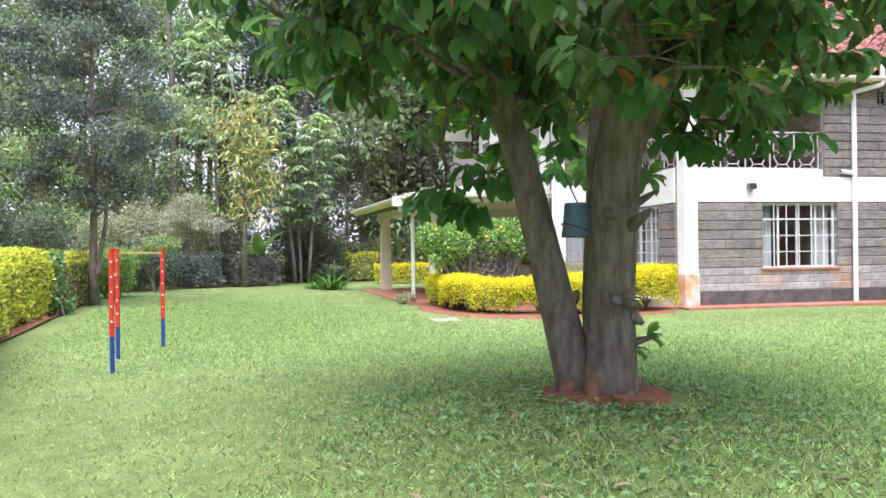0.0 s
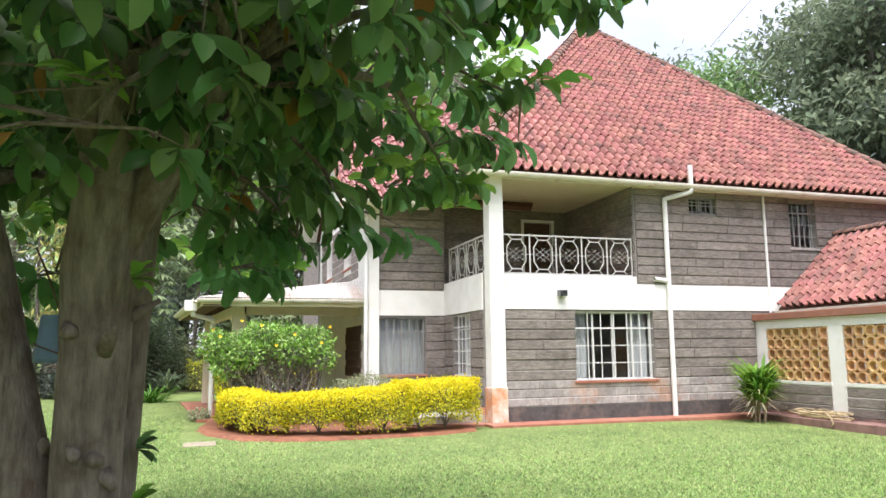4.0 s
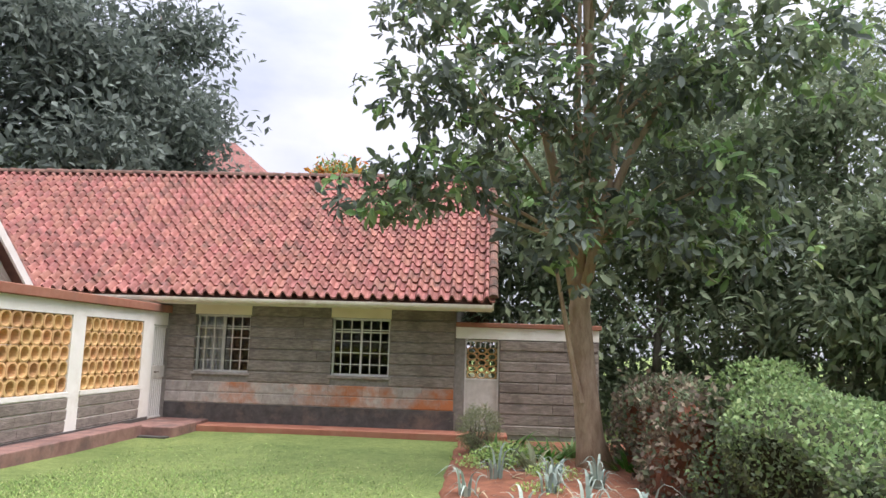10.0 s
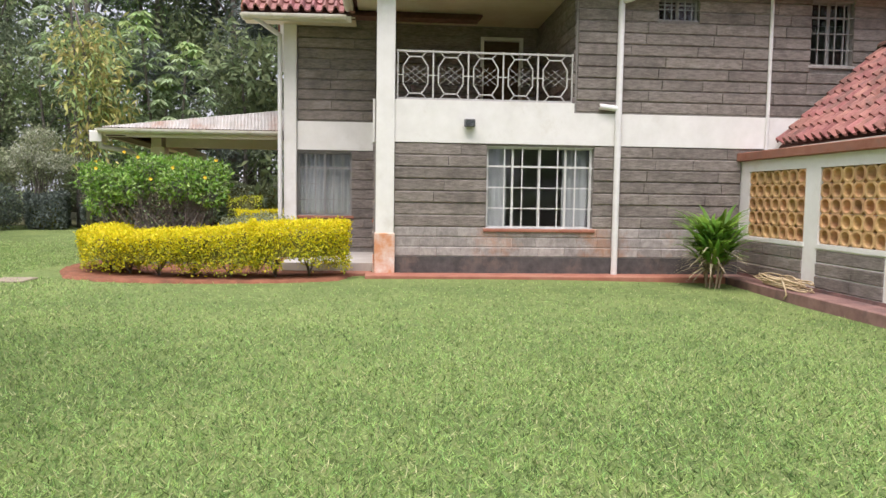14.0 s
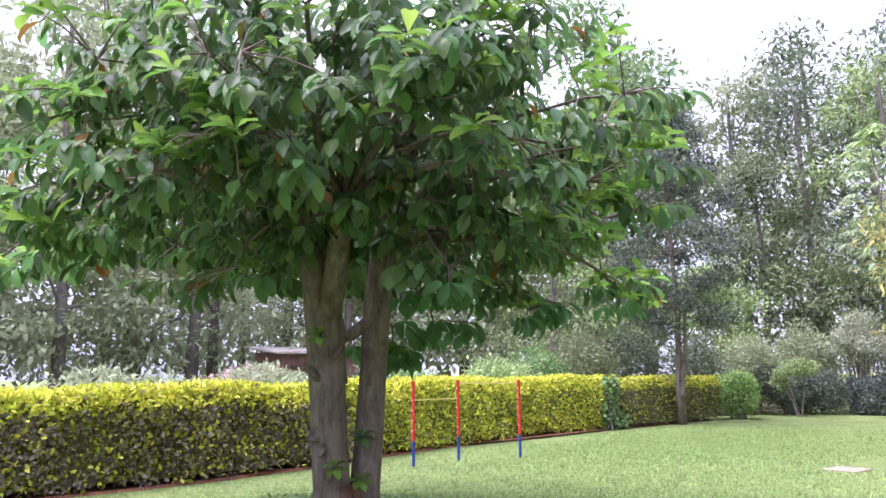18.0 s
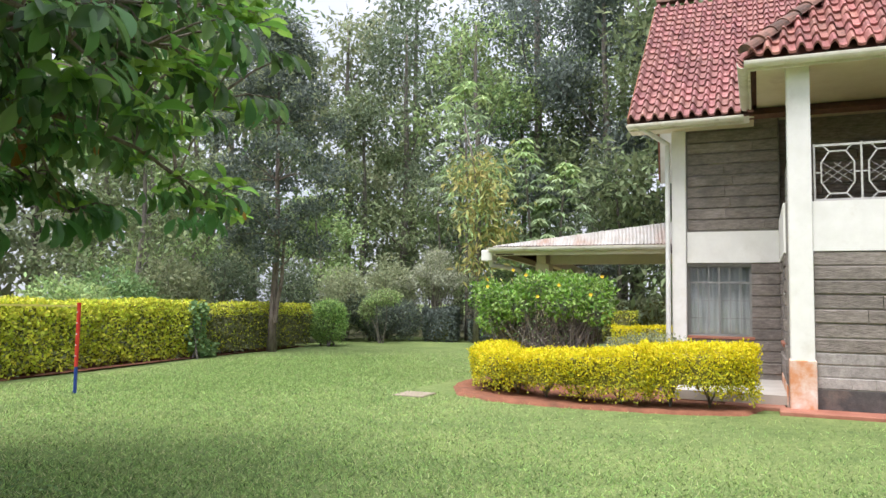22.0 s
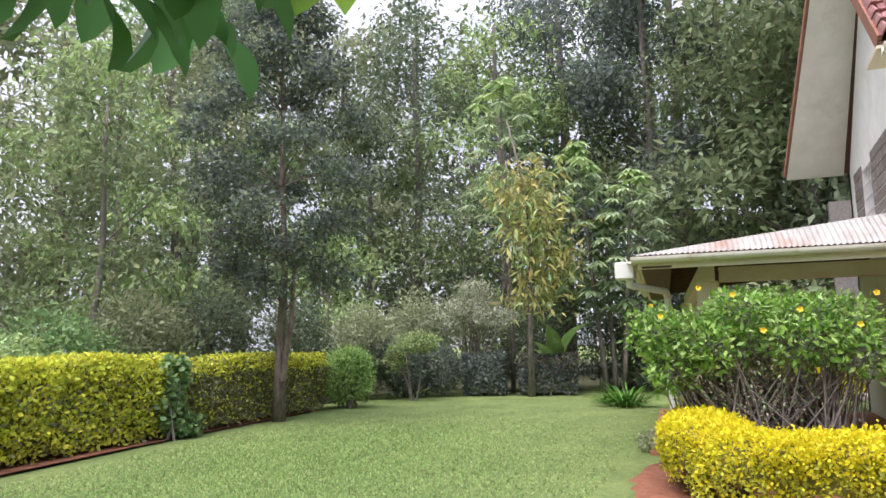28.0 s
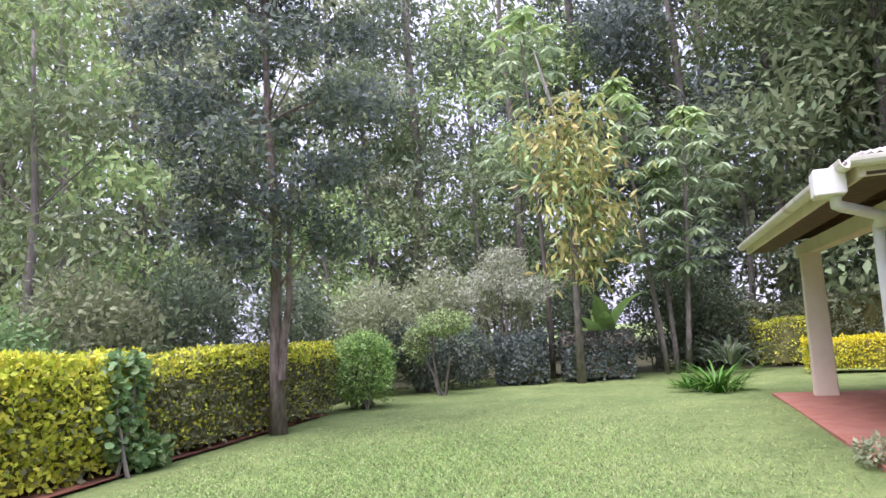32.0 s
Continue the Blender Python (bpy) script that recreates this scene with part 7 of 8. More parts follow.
# drain opening beside the gate step
bm = bmesh.new()
box(bm, -9.79, -9.25, 21.1, 21.29, -0.3, -0.13)
tagged(part("drain", bm, M_PLINTH, None), "dark open drain beside the step", "drain")

# ---------------------------------------------------------------- red-earth bed on the far side
for k, (x, y) in enumerate(((-2.57, 16.6), (-2.97, 14.8), (-2.04, 14.75), (-1.92, 17.1), (-3.2, 17.6), (-1.2, 14.0), (-1.75, 15.1), (-2.45, 17.3), (-3.55, 16.3), (-2.25, 15.5))):
    strap_plant("leek", (x, y), 15 + (k % 4) * 4, 0.66, 0.05, L_LEEK, "blue-green leek with drooping leaves in red earth", 70 + k, 0.11, 0.75, "vegetable", lean=0.05, power=4)
    strap_plant("withered_leek", (x + 0.12, y + 0.1), 6, 0.42, 0.03, L_DRY, "withered pale leaves beside a leek", 170 + k, 0.1, 1.3, "vegetable")
for k, (x, y) in enumerate(((-3.2, 19.4), (-2.6, 18.6), (-1.9, 20.2), (-2.9, 20.6), (-1.0, 19.5), (-0.6, 18.2), (-2.3, 19.6), (-3.0, 18.9), (-2.6, 20.0), (-1.2, 18.8))):
    strap_plant("aloe_clump", (x, y), 34, 0.6, 0.06, (L_STRAP, L_GREY, L_MID)[k % 3], "spiky green clump under the tree", 90 + k, 0.2, 0.6, lean=0.35)
shrub("rosemary_bush", (-3.45, 20.3), [(0, 0, 0.45, 0.42, 0.42, 0.45)], L_GREY, "feathery dark-green bush by the gate", 3500, 0.07, 96, 14, aspect=0.14)
shrub("low_weeds", (-3.3, 18.6), [(0, 0, 0.15, 0.5, 0.4, 0.18), (0.9, -0.6, 0.12, 0.4, 0.5, 0.14), (0.6, -1.9, 0.1, 0.35, 0.3, 0.12), (0.3, 0.5, 0.2, 0.5, 0.4, 0.2)], L_LIME, "patch of light-green weeds in the bed", 1800, 0.06, 97, 6)
tree("bed_tree", (-1.64, 19.06), [(0, 0, -0.1), (-0.1, 0, 0.5), (-0.2, 0.03, 1.4), (-0.28, 0.05, 2.5), (-0.13, 0.1, 3.4), (-0.09, 0.1, 5.0), (-0.15, 0, 6.8), (-0.2, 0, 9.0)],
     [(-2.3, -0.6, 4.4, 1.5, 1.2, 0.6), (-3.5, -0.9, 4.0, 0.9, 0.9, 0.4), (-1.5, -0.9, 5.6, 1.4, 1.3, 0.8), (-2.9, -0.7, 5.7, 1.1, 1.0, 0.6), (-2.6, -0.4, 7.0, 1.2, 1.2, 0.7), (0.5, -0.4, 6.0, 1.7, 1.5, 0.9), (1.7, -0.4, 4.4, 1.4, 1.3, 0.7), (-0.8, 0, 7.8, 1.9, 1.8, 1.0), (0.7, -1.0, 3.4, 0.9, 0.7, 0.6), (-0.8, -1.1, 3.5, 0.7, 0.6, 0.6), (2.4, -0.8, 6.4, 1.8, 1.6, 1.0), (-0.4, -1.2, 2.95, 0.5, 0.4, 0.3), (-0.2, -0.9, 4.2, 0.7, 0.6, 0.6), (0.4, -0.8, 3.8, 0.6, 0.5, 0.5), (-0.5, -0.9, 5.1, 0.9, 0.7, 0.6), (1.3, -0.8, 3.6, 1.0, 0.8, 0.5), (2.1, -1.0, 3.3, 0.9, 0.8, 0.45), (0.6, 0, 9.0, 1.8, 1.6, 0.9)],
     L_DARK, "leaning tan-barked tree with a spreading dark crown", 5600, 0.2, 98, 0.25, M_BARK_TAN, 0.2, 0.42, ((L_BLUE, 2600, 0.2, 0.3), (L_MID, 2000, 0.19, 0.7)), droop=0.35, shape=LEAF_BROAD, per=2, spray=0.35, limb_z=4.3)
v, f = tube(bend((-1.92, 19.1, 2.35), (-2.62, 19.1, 5.6), 6, 0.2, 0.08, random.Random(5)), [0.13, 0.12, 0.105, 0.09, 0.07, 0.05], 10)
mesh_object("second_stem", v, f, M_BARK_TAN, bpy.data.objects["bed_tree"], smooth=True)
for k, (a, b) in enumerate((((-1.86, 19.0, 2.6), (-1.25, 18.8, 6.4)), ((-1.9, 19.05, 2.9), (-1.98, 18.7, 7.2)), ((-1.8, 19.0, 3.2), (-0.7, 18.7, 5.6)))):
    v, f = tube(bend(a, b, 6, 0.15, 0.1, random.Random(15 + k)), [0.085, 0.078, 0.07, 0.06, 0.045, 0.03], 9)
    mesh_object("upright_stem", v, f, M_BARK_TAN, bpy.data.objects["bed_tree"], smooth=True)
v, f = tube(bend((-1.9, 18.9, 0.9), (-2.3, 18.8, 2.9), 5, 0, 0.06, random.Random(4)), [0.05, 0.045, 0.04, 0.035, 0.03], 8)
mesh_object("sapling_stem", v, f, M_BARK_TAN, bpy.data.objects["bed_tree"])
L_SOFT = leaf_material("soft_green_leaf", (0.17, 0.28, 0.11), (0.33, 0.45, 0.21), 0.3, 0.02, 0.5, 0.4)
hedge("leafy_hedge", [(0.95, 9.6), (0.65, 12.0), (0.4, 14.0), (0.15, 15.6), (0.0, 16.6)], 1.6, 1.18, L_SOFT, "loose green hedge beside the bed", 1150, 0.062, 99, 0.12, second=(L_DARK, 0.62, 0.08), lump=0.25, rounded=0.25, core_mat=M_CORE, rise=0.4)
hedge("brushwood", [(-0.75, 16.4), (-0.85, 17.4), (-0.8, 18.6), (-0.7, 20.2)], 0.8, 1.35, L_BROWN, "dry brushwood and creeper on a bank", 420, 0.085, 100, 0.1, core_mat=M_SOIL, lump=0.2, second=(L_DARK, 0.3, 0.5), rounded=0.2)
rf = thing("red_flower", (-0.85, 17.6, 1.15), "single red flower on the brushwood", "flower")
ang = np.arange(6) * 2 * math.pi / 6
leaf_cloud("petal_ring", np.repeat([[-0.85, 17.6, 1.15]], 6, 0), np.stack([np.cos(ang), -0.5 + 0 * ang, np.sin(ang)], -1), np.tile((0, -1.0, 0.4), (6, 1)), 0.09, 0.07, M_POLE_R, rf, LEAF_BROAD)
strap_plant("yucca", (2.6, 23.5), 110, 1.7, 0.09, L_DARK, "large dark yucca behind the bed", 101, 0.25, 0.95, stem=2.6, lean=0.35)

# ---------------------------------------------------------------- back of the lawn
shrub("bright_bush", (-27.3, -5.0), [(0, 0, 0.85, 0.8, 0.82, 0.85), (0.1, 0.2, 1.25, 0.55, 0.6, 0.45)], L_LIME, "dense bright-green bush at the hedge end", 5500, 0.09, 110, 10, extra=((L_MID, 2500, 0.09, 0.3),), aspect=0.45, shell=0.75)
shrub("shade_shrub", (-31.0, -5.0), [(0, 0, 1.0, 1.0, 0.9, 1.0), (-0.8, 0.9, 0.9, 0.9, 0.8, 0.9), (0.7, -0.6, 1.3, 0.8, 0.7, 0.7)], L_BLUE, "dense dark shrub in the shade behind the lawn", 7000, 0.1, 160, 10, extra=((L_DARK, 2500, 0.1, 0.7),), shell=0.6)
shrub("silvery_shrub", (-33.2, -3.6), [(0, 0.2, 3.0, 1.2, 1.1, 0.4), (0.4, 1.2, 2.6, 1.0, 1.0, 0.35), (0.3, -0.9, 2.5, 0.9, 0.8, 0.35), (0.2, 0.4, 3.6, 0.7, 0.7, 0.3)], L_SILVER, "loose grey-leaved shrub with arching branches", 4200, 0.09, 161, 14, spread=0.4, aspect=0.4, droop=0.25)
shrub("umbrella_shrub", (-29.67, -4.05), [(0.1, 0.2, 1.75, 0.7, 0.75, 0.35), (0, -0.6, 1.3, 0.35, 0.4, 0.5)], L_LIGHT, "two-stemmed shrub with a flat crown", 2600, 0.08, 111, 4, spread=0.15, extra=((L_HEDGE_DARK, 1500, 0.07, 0.1),), bark=M_BARK_GREY)
hedge("clipped_bush", [(-32.7, -3.4), (-33.0, -2.3)], 1.4, 1.35, L_BLUE, "dark clipped bush at the end of the lawn", 800, 0.10, 112, 0.06, lump=0.12, rounded=0.2)
hedge("clipped_bush", [(-33.2, -1.6), (-33.7, -0.1)], 1.4, 1.2, L_BLUE, "dark clipped bush with purplish tips", 800, 0.10, 113, 0.06, second=(L_BROWN, 0.1, 0.4), lump=0.12, rounded=0.2)
strap_plant("agapanthus", (-29.2, 2.3), 150, 1.0, 0.055, L_STRAP, "arching green agapanthus clump", 114, 0.5, 0.75)
strap_plant("agapanthus", (-30.2, 1.7), 70, 0.55, 0.04, L_STRAP, "smaller green agapanthus clump beside another", 115, 0.35, 0.8)
strap_plant("banana_plant", (-33.9, -0.6), 10, 2.1, 0.55, L_LIME, "banana plant with broad light-green leaves", 116, 0.15, 0.55, stem=1.2, lean=0.35)
strap_plant("fern_clump", (-34.5, 2.6), 60, 1.2, 0.12, L_DARK, "dark broad-leaved clump in the shade", 117, 0.8, 0.8, stem=0.4)
hedge("golden_hedge", [(-32.9, 4.4), (-32.9, 6.4), (-32.8, 8.2)], 0.8, 0.8, L_GOLD, "golden hedge beyond the veranda", 520, 0.07, 118, 0.03, second=(L_HEDGE, 0.5, 0.0))
hedge("golden_hedge", [(-36.0, 3.4), (-36.2, 4.6)], 1.0, 1.2, L_HEDGE, "rounded golden shrub beyond the lawn", 400, 0.08, 119, 0.1, second=(L_HEDGE_DARK, 0.5, 0.2), lump=0.2)
hedge("boundary_hedge_far", [(-38.5, 1.0), (-38.5, 8.0), (-38.5, 13.0)], 1.2, 1.9, L_GREY, "far boundary hedge beyond the veranda", 260, 0.11, 120, 0.1, lump=0.2)
shrub("creeper", (-20.05, -4.55), [(0, 0, 1.2, 0.4, 0.12, 0.42), (0.05, 0.03, 0.55, 0.42, 0.14, 0.5), (-0.25, 0.1, 0.25, 0.4, 0.2, 0.22)], L_MID, "green creeper hanging over the hedge", 800, 0.11, 121, 4, shape=LEAF_BROAD, aspect=0.85)

tiers, rt = [], random.Random(41)
for i in range(40):
    z = 3.2 + 7.2 * i / 39
    reach = float(np.interp(z, [3.2, 4.3, 6.0, 7.6, 9.2, 10.4], [1.3, 2.5, 2.4, 2.1, 1.7, 0.5])) * rt.uniform(0.35, 0.95)
    a_ = i * 2.4
    tiers.append((reach * math.cos(a_), reach * math.sin(a_), z + rt.uniform(-0.2, 0.2), rt.uniform(0.55, 0.95), rt.uniform(0.55, 0.95), rt.uniform(0.28, 0.45)))
tree("dark_tree", (-23.5, -4.6), [(0, 0, -0.1), (0.03, 0, 1.2), (0.0, 0.03, 2.4), (-0.08, 0.05, 3.6), (0, 0, 5.4), (0.1, 0.05, 7.2), (0.1, 0, 9.6)],
     tiers, L_BLUE, "slender dark-leaved tree at the hedge", 19000, 0.13, 31, 0.125, M_BARK, 0.1, extra=((L_DARK, 8000, 0.13, 0.6), (L_GREY, 2500, 0.12, 0.8)), per=1, spray=0.9)
v, f = tube(bend((-23.42, -4.45, 0.9), (-23.2, -4.0, 4.2), 6, 0, 0.1, random.Random(3)), [0.07, 0.064, 0.058, 0.05, 0.042, 0.035], 8)
mesh_object("second_stem", v, f, M_BARK, bpy.data.objects["dark_tree"])
tree("yellowing_tree", (-32.3, -1.1), [(0, 0, -0.1), (0.05, 0.05, 2.5), (0, 0.1, 5), (0, -0.2, 7.5), (0, -0.6, 9.2)],
     [(0, 0.3, 5.6, 1.0, 1.2, 0.8), (0, -0.2, 6.8, 1.0, 1.2, 0.8), (0, 0.5, 4.4, 0.9, 1.0, 0.7), (0, 0.1, 3.3, 0.7, 0.8, 0.5)], L_YELLOWISH, "slender tree with drooping yellowing leaves", 1100, 0.34, 32, 0.10, shell=0.1, aspect=0.28, droop=0.9,
     extra=((L_LIGHT, 450, 0.32, 0.3),))


def umbrella_tree(at, foot, hgt, low, seed, crown_wide=1.1):
    """A bare slender stem and tiers of whorls of long drooping leaflets, palest at the top."""
    rng, rr = np.random.default_rng(seed), random.Random(seed)
    (x, y), (fx, fy) = at, foot
    h = thing("umbrella_tree", (fx, fy, ground_z(fx, fy)), "umbrella tree with tiers of drooping leaflets", "tree")
    stem = bend((fx, fy, ground_z(fx, fy) - 0.1), (x, y, hgt), 8, 0, 0.12, rr)
    v, f = tube(stem, [0.085, 0.08, 0.075, 0.07, 0.06, 0.05, 0.04, 0.02], 8)
    mesh_object("trunk", v, f, M_BARK_GREY, h, smooth=True)
    pos, al, nm, top = [], [], [], []
    n = int((hgt - low) * 9)
    for i in range(n):
        q = (i + rr.random()) / n
        z = low + (hgt - low) * q
        wide = crown_wide * (0.45 + 0.75 * math.sin(math.pi * min(1, 0.25 + 0.75 * q))) * (0.35 if q > 0.93 else 1)
        a0, rad = i * 2.4, wide * rr.uniform(0.35, 1.0)
        t = (z - stem[0][2]) / (stem[-1][2] - stem[0][2])
        c = np.array((fx + (x - fx) * t + math.cos(a0) * rad, fy + (y - fy) * t + math.sin(a0) * rad, z))
        for m in range(11):
            a = 2 * math.pi * m / 11 + rr.uniform(-.15, .15)
            pos.append(c + rng.normal(0, 0.02, 3))
            al.append((math.cos(a), math.sin(a), -0.45 + rr.uniform(-.15, .1)))
            nm.append((math.cos(a) * 0.4, math.sin(a) * 0.4, 1.0))
            top.append(q > 0.82)
    pos, al, nm, top = map(np.array, (pos, al, nm, top))
    ln = rng.uniform(0.40, 0.62, len(pos))
    leaf_cloud("crown", pos[~top], al[~top], nm[~top], ln[~top], ln[~top] * 0.28, L_UMBRELLA, h)
    leaf_cloud("young_crown", pos[top], al[top], nm[top], ln[top] * 1.1, ln[top] * 0.34, L_LIGHT, h, label="pale young whorls at the top")


umbrella_tree((-34.5, -2.6), (-34.3, -2.3), 11.6, 5.6, 131, 1.5)
umbrella_tree((-34.5, 0.15), (-34.4, 0.95), 8.8, 3.3, 132, 1.15)
umbrella_tree((-34.5, 2.05), (-34.4, 1.5), 7.7, 3.0, 133, 1.15)
umbrella_tree((-34.9, 1.1), (-34.7, 1.2), 6.3, 2.8, 134, 1.0)

# ---------------------------------------------------------------- the wood around the garden
L_WOOD = leaf_material("dull_wood_leaf", (0.17, 0.225, 0.115), (0.27, 0.33, 0.17), 0.25, 0.025, 0.65, 0.35, 0.12)
LEAVES = [L_WOOD, L_MID, L_DARK, L_LIGHT, L_GREY, L_DARK, L_WOOD, L_BLUE]
rw = random.Random(9)


def wood_tree(x, y, hgt, n, size, leaf, low=0.15, wide=0.22, seed=0, label="tall tree in the wood beyond the garden", droop=0.3, core=0):
    rr = random.Random(seed)
    n, size = int(n * 0.62), size * 1.27
    k = 9
    blobs = []
    for i in range(k):
        q = low + (0.96 - low) * (i + 0.5) / k
        ring = hgt * wide * math.sin(math.pi * (0.2 + 0.75 * (i + 0.5) / k)) * 0.75
        a = i * 2.4 + rr.uniform(-.5, .5)
        blobs.append((math.cos(a) * ring, math.sin(a) * ring, hgt * q, hgt * wide * rr.uniform(0.5, 0.8), hgt * wide * rr.uniform(0.5, 0.8), hgt * rr.uniform(0.06, 0.1)))
    for i in range(core):
        q = 0.35 + 0.6 * (i + 0.5) / core
        blobs.append((hgt * wide * rr.uniform(-.25, .25), hgt * wide * rr.uniform(-.25, .25), hgt * q, hgt * wide * 0.62, hgt * wide * 0.62, hgt * 0.1))
    ln = rr.uniform(-0.6, 0.6)
    tree("wood_tree", (x, y, -0.05), [(0, 0, 0), (ln * 0.2, 0.1, hgt * 0.25), (ln * 0.6, 0.2, hgt * 0.5), (ln, 0, hgt * 0.75), (ln, 0, hgt * 0.95)], blobs, leaf, label, n, size, seed, hgt * 0.014, M_BARK_GREY, 0.2, 0.42, droop=droop, per=1)


idx = 0
for yaw in range(76, 208, 6):
    s, c = -math.sin(radians(yaw)), math.cos(radians(yaw))
    tx = (-37.5 + 6) / s if s < 0 else 1e9
    ty = (-9.0 - 5) / c if c < 0 else 1e9
    dist = min(tx, ty, 44)
    for band, (lo, hi, h0, h1, n, size) in enumerate(((0.5, 4, 6, 10, 6500, 0.17), (7, 13, 14, 20, 9500, 0.25), (17, 28, 23, 31, 8500, 0.42))):
        dd = dist + rw.uniform(lo, hi)
        jit = rw.uniform(-2.0, 2.0)
        x, y = -6 + s * dd + c * jit, 5 + c * dd - s * jit
        idx += 1
        if band == 0 and (yaw % 12 == 4 or yaw >= 142):
            continue
        # southern trees get paler leaves: the haze is painted, not in the air
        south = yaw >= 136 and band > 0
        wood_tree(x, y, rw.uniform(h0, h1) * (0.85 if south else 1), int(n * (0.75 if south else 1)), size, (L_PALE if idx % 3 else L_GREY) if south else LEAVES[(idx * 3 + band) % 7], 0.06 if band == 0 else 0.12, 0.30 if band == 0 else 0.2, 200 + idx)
# behind the house and the wing
for k, (x, y, hgt, lf, low) in enumerate(((-38, 13, 19, 2, 0.1), (-40, 8, 21, 0, 0.1), (-44, 19, 20, 1, 0.1), (-42, 27, 18, 3, 0.1), (-39, 34, 20, 1, 0.1), (-36, 40, 23, 0, 0.1), (-32, 37, 22, 2, 0.1), (-26, 38, 24, 7, 0.1),
                                          (-22.5, 36, 22, 7, 0.1), (-19.5, 40, 18, 7, 0.1), (-19.2, 41, 13.6, 7, 0.1), (-19.3, 35, 14, 7, 0.1), (-28, 34, 19, 2, 0.1), (-46, 34, 22, 2, 0.1), (-50, 12, 22, 2, 0.1))):
    wood_tree(x, y, hgt, 19500, 0.33, LEAVES[lf], low, 0.27, 400 + k, "large dark tree behind the house", core=5)
for k, (x, y, hgt, lf) in enumerate(((-2.9, 29, 8.5, 5), (-1.3, 26.5, 7.5, 2), (0.8, 26, 8.5, 2), (2.8, 25.5, 8, 5), (5.2, 25, 9, 2), (8, 24.5, 10, 2), (2.5, 30, 11, 5), (7, 30, 13, 0), (9, 19, 7, 1), (12, 22, 10, 2), (5, 35, 14, 1), (-0.5, 32, 10, 5), (15, 10, 9, 2), (16, 26, 15, 0), (4.2, 21.5, 5, 2))):
    wood_tree(x, y, hgt, 11500, 0.19, LEAVES[lf], 0.05, 0.30, 440 + k, core=3, label="dark tree crowding the garden's edge")
for k, (x, y, hgt) in enumerate(((-27.5, 33.5, 10), (-24, 33.5, 9.5), (-21, 34, 9), (-30.5, 34, 10))):
    wood_tree(x, y, hgt, 9000, 0.26, L_BLUE if k % 2 else L_DARK, 0.3, 0.3, 495 + k, core=3, label="dark tree close behind the back wing")
# plain greenery that closes the garden behind the camera
for k, (x, y, hgt, lf, low) in enumerate(((-49, -3.5, 27, L_BLUE, 0.3), (-46, 1.5, 22, L_BLUE, 0.15), (-45, 5.0, 21, L_WOOD, 0.1), (-51, 2.5, 29, L_DARK, 0.35), (-44, 9.0, 19, L_WOOD, 0.1))):
    wood_tree(x, y, hgt, 17000, 0.24, lf, low, 0.17, 480 + k, "tall dark-crowned tree beyond the lawn")
wood_tree(-27, -13.6, 12, 9000, 0.2, L_LIGHT, 0.2, 0.26, 490, "feathery light-green tree behind the hedge", 0.7)
for k, (x, y, hgt) in enumerate(((16, 0, 11), (18, -8, 13), (12, -14, 12), (4, -16, 12), (20, 6, 13))):
    wood_tree(x, y, hgt, 3500, 0.32, LEAVES[(k * 2) % 7], 0.05, 0.3, 470 + k)
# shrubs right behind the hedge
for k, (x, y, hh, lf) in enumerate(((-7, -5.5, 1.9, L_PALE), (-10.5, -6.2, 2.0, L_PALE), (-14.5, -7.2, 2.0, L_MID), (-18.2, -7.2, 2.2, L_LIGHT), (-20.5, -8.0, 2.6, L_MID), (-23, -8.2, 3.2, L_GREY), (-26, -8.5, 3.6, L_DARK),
                                    (-28.5, -7.6, 3.4, L_DARK), (-30.5, -6.3, 3.2, L_GREY), (-32.8, -5.4, 3.8, L_GREY), (-34.2, -3.8, 4.2, L_GREY), (-35.5, -1.8, 3.2, L_DARK), (-36.4, 0.6, 3.4, L_DARK), (-36.6, 2.0, 3.0, L_DARK), (-3, -5.0, 2.0, L_PALE))):
    shrub("wild_shrub", (x, y), [(0, 0, hh * 0.45, 1.5, 1.4, hh * 0.45), (0.7, 0.4, hh * 0.7, 1.0, 1.0, hh * 0.3), (-0.8, -0.2, hh * 0.62, 1.0, 1.0, hh * 0.3)], lf, "wild shrub crowding behind the hedge", 4200, 0.15, 500 + k, 9, aspect=0.42)
# behind the boundary hedge: a shed, tall grass and pink blossom
shed = thing("shed", (-15.6, -15.2, 0.0), "small brown shed beyond the boundary hedge", "shed")
bm = bmesh.new()
box(bm, -17.1, -14.1, -16.4, -14.0, 0.0, 2.5, 0.02)
part("wall", bm, M_APRON, shed, "brown plastered wall")
deck(shed, [(-17.4, -16.7, 2.75), (-13.8, -16.7, 2.75), (-13.8, -13.7, 2.45), (-17.4, -13.7, 2.45)], 0.06, M_SHEET, "roof")
fslab("door_leaf", ('y', -14.0, 1), -15.2, -14.4, 0.05, 2.0, 0.003, 0.04, M_WOOD, shed, "dark plank door")
for k, (x, y) in enumerate(((-5.2, -4.6), (-4.3, -4.4), (-6.1, -4.9))):
    strap_plant("tall_grass", (x, y), 22, 2.3, 0.05, L_LIGHT if k % 2 else L_LIME, "tall arching grass behind the hedge", 620 + k, 0.2, 0.75, "grass", lean=0.25)
shrub("pink_blossom_bush", (-11.2, -9.0), [(0, 0, 1.5, 1.1, 0.8, 0.5), (1.0, 0.3, 1.4, 0.7, 0.6, 0.4)], L_GREY, "bush with pale pink blossom behind the hedge", 1500, 0.1, 630, 8, extra=((L_PINK, 1100, 0.09, 0.7),))
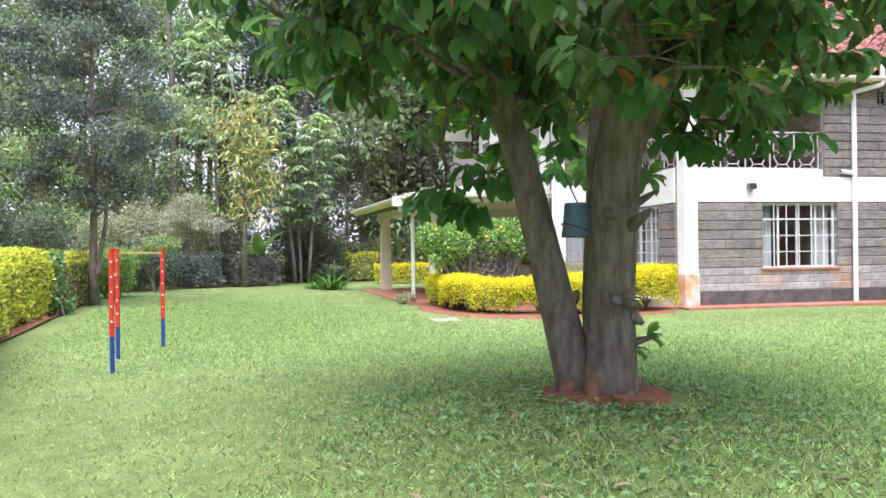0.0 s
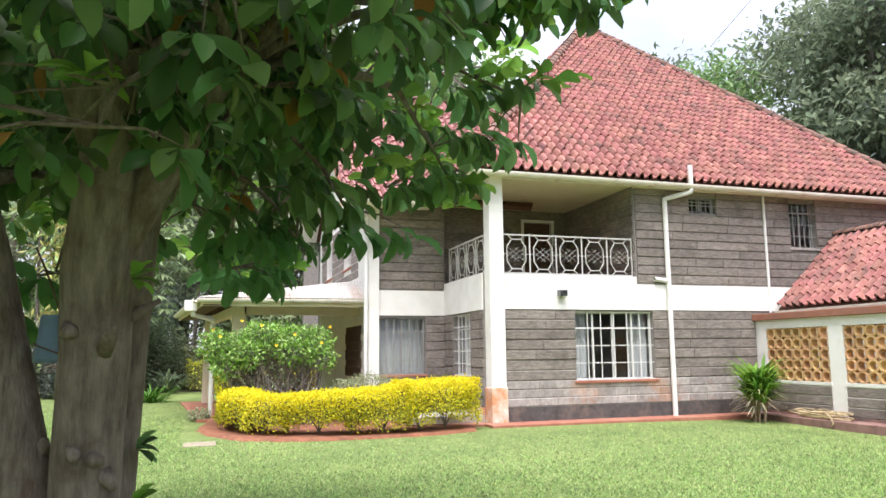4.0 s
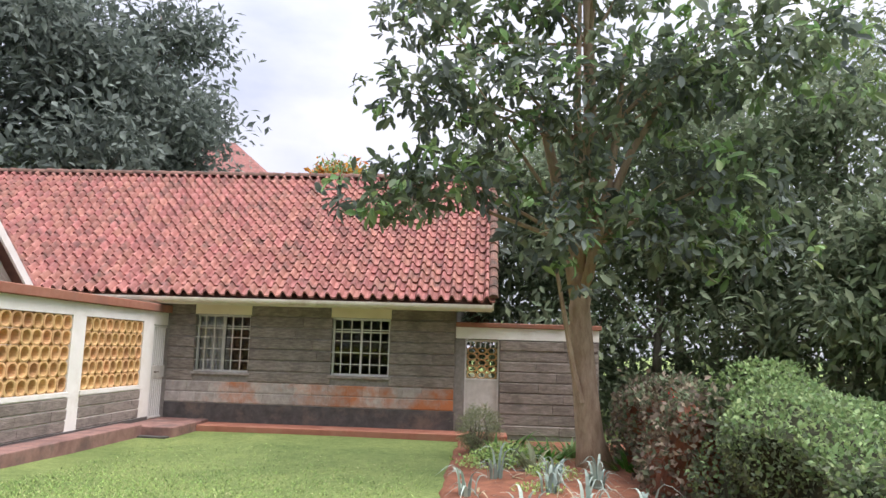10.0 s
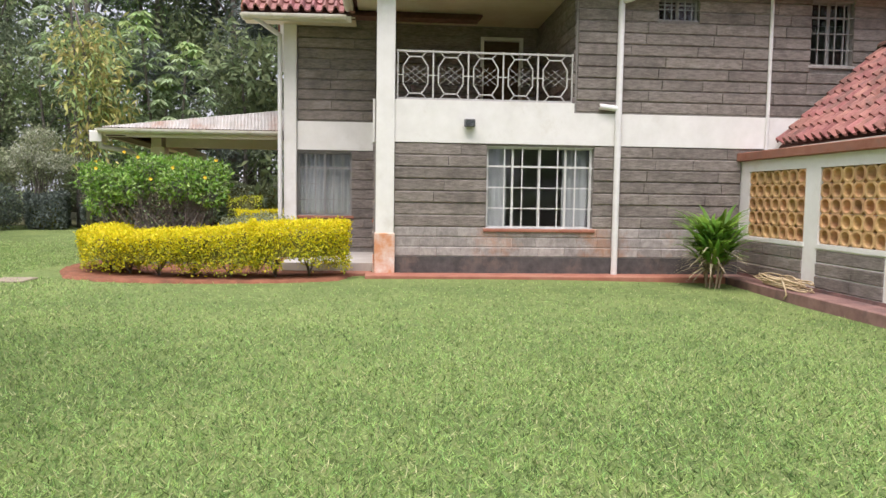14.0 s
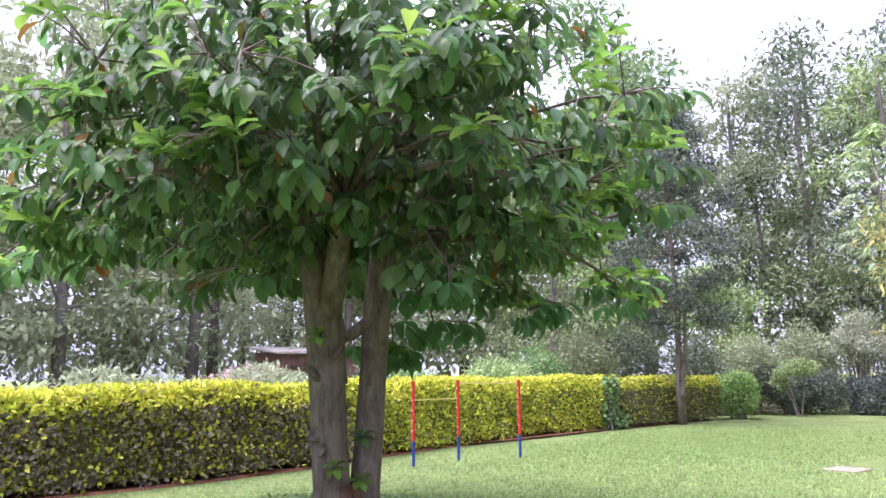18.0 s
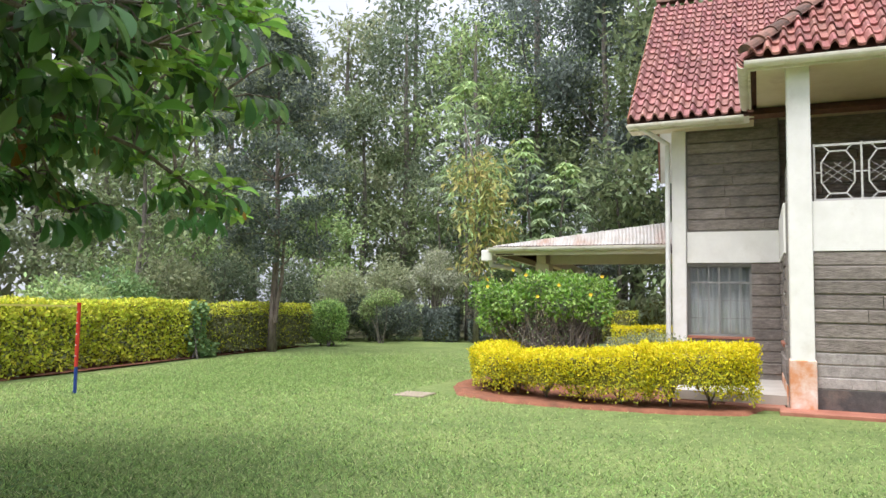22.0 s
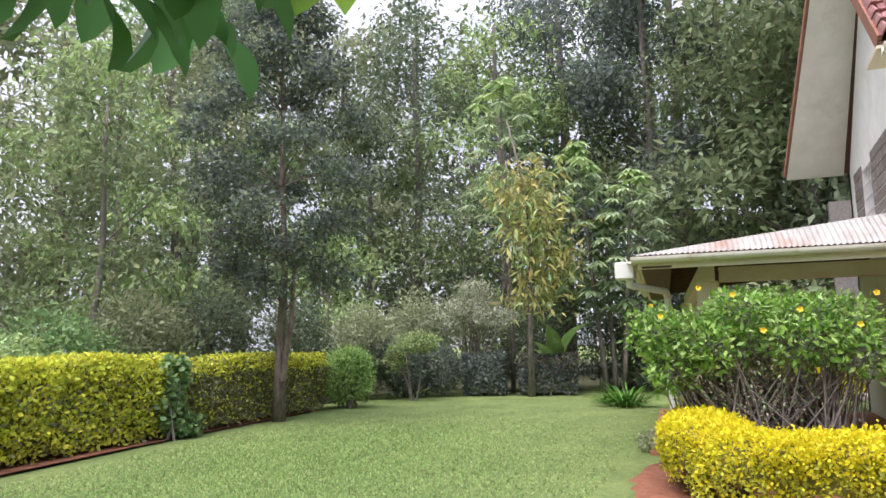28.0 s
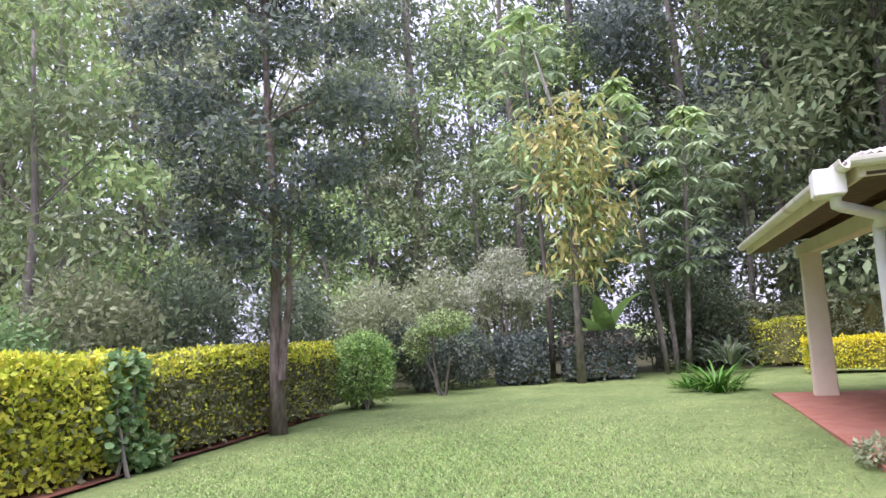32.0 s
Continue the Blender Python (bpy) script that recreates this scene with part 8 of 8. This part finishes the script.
# far neighbour: a tiled roof over the trees
far = thing("neighbour_house", (-19.5, 50, 0), "neighbouring house with a red tiled roof", "house")
bm = bmesh.new()
box(bm, -25, -15, 46, 56, 0, 9.6)
part("wall", bm, M_WHITE, far)
deck(far, [(-26, 45, 9.5), (-14.0, 45, 9.5), (-19.2, 51, 14.0), (-20.8, 51, 14.0)], 0.15, M_TILE, "roof")
deck(far, [(-14.0, 45, 9.5), (-14.0, 57, 9.5), (-19.2, 51, 14.0)], 0.15, M_TILE, "roof")
tree("orange_tree", (-13.2, 54), [(0, 0, 0), (0, 0, 5), (0, 0, 10)], [(0, 0, 12.2, 2.0, 2.0, 1.1), (1.5, 0, 11.8, 1.5, 1.5, 0.9)], L_MID, "distant tree with orange blossom", 2600, 0.4, 150, 0.2, extra=((L_ORANGE, 2200, 0.4, 0.8),))
# overhead line
line = thing("power_line", (-30, 30, 14), "thin overhead line across the sky", "cable")
v, f = tube([(-38 + 5 * i, 33 - 1.2 * i, 20 + 0.45 * i) for i in range(10)], [0.012] * 10, 5)
mesh_object("strand", v, f, M_WOOD, line)


# ---------------------------------------------------------------- grass blades on the near lawn
def grass(seed=12):
    rng = np.random.default_rng(seed)
    n = 330000
    # denser along the stretch that is walked
    t = rng.random(n)
    cx = np.interp(t, [0, 0.2, 0.45, 0.58, 0.75, 0.9, 1.0], [-4.0, -5.0, -5.5, -7, -10.5, -15.5, -20])
    cy = np.interp(t, [0, 0.2, 0.45, 0.58, 0.75, 0.9, 1.0], [1.5, 6.0, 11.5, 9.0, 3.5, 0.5, 0.0])
    x = cx + rng.normal(0, 2.6, n)
    y = cy + rng.normal(0, 2.6, n)
    # and over the lawn before the court and towards the back
    m = 70000
    x = np.concatenate([x, rng.normal(-9.0, 3.0, m), rng.normal(-18.5, 3.2, m)])
    y = np.concatenate([y, rng.normal(13.5, 2.6, m), rng.normal(-0.6, 1.7, m)])
    ok = (y > np.interp(x, [-22, -13, -9, -2], [-4.2, -3.0, -1.9, -1.0])) & ((y < 16.35) | ((x > -9.1) & (y < 22.3))) & ((y < 15.2) | (x > -16.3) | (y < 9.4)) & ~((x < -16.3) & (y > 3.6)) & ~((x > -4.1) & (y > 11.8)) & ((x + 6.9) ** 2 + (y - 3.4) ** 2 > 0.5)
    x, y = x[ok], y[ok]
    z = np.array([ground_z(a, b) for a, b in zip(x, y)])
    n = len(x)
    al = np.stack([rng.normal(0, 0.75, n), rng.normal(0, 0.75, n), rng.uniform(0.35, 1.0, n)], -1)
    nm = np.stack([rng.normal(0, 1, n), rng.normal(0, 1, n), 0.6 + 0 * x], -1)
    ln = rng.uniform(0.03, 0.075, n)
    pale = rng.random(n) < 0.10
    for sel, mat, nm_, lb in ((~pale, L_GRASS, "grass", "short mown grass blades"), (pale, L_STRAW, "dry_grass", "pale clippings and dry blades in the lawn")):
        tagged(leaf_cloud(nm_, np.stack([x, y, z - 0.004], -1)[sel], al[sel], nm[sel], ln[sel], 0.009, mat, None, LEAF_BLADE), lb, "grass", kind="stuff")


L_STRAW = leaf_material("dry_grass_blade", (0.46, 0.48, 0.22), (0.66, 0.66, 0.38), 0.3, 0.02, 0.7, 0.35)
L_GRASS = leaf_material("grass_blade", (0.165, 0.295, 0.08), (0.36, 0.50, 0.18), 0.75, 0.025, 0.7, 0.4)
grass()

L_LITTER = leaf_material("brown_fallen_leaf", (0.20, 0.14, 0.09), (0.36, 0.27, 0.18), 0.3, 0.02, 0.8, 0.2)
# weeds and fallen leaves round the great tree
rl = np.random.default_rng(21)
n_ = 2600
ang_, rad_ = rl.uniform(0, 2 * math.pi, n_), 0.55 + 1.5 * rl.random(n_) ** 1.4
px_, py_ = -6.6 + np.cos(ang_) * rad_ * 1.0, 3.5 + np.sin(ang_) * rad_ * 1.2
pz_ = np.array([ground_z(a, b) for a, b in zip(px_, py_)]) + rl.uniform(0.01, 0.06, n_)
tagged(leaf_cloud("weed_patch", np.stack([px_, py_, pz_], -1), rl.normal(size=(n_, 3)) * np.array((1, 1, 0.35)), np.tile((0, 0, 1.0), (n_, 1)) + rl.normal(0, 0.35, (n_, 3)), rl.uniform(0.03, 0.07, n_), 0.03, L_MID, None, LEAF_BROAD),
       "low broad-leaved weeds in the worn lawn", "weeds", kind="stuff")
n_ = 45
px_, py_ = rl.uniform(-7.5, -3.4, n_), rl.uniform(1.2, 6.0, n_)
pz_ = np.array([ground_z(a, b) for a, b in zip(px_, py_)]) + 0.035
tagged(leaf_cloud("leaf_litter", np.stack([px_, py_, pz_], -1), rl.normal(size=(n_, 3)) * np.array((1, 1, 0.1)), np.tile((0, 0, 1.0), (n_, 1)) + rl.normal(0, 0.2, (n_, 3)), rl.uniform(0.05, 0.12, n_), 0.04, L_LITTER, None, LEAF_BROAD),
       "scattered dry leaves on the lawn", "leaf litter", kind="stuff")
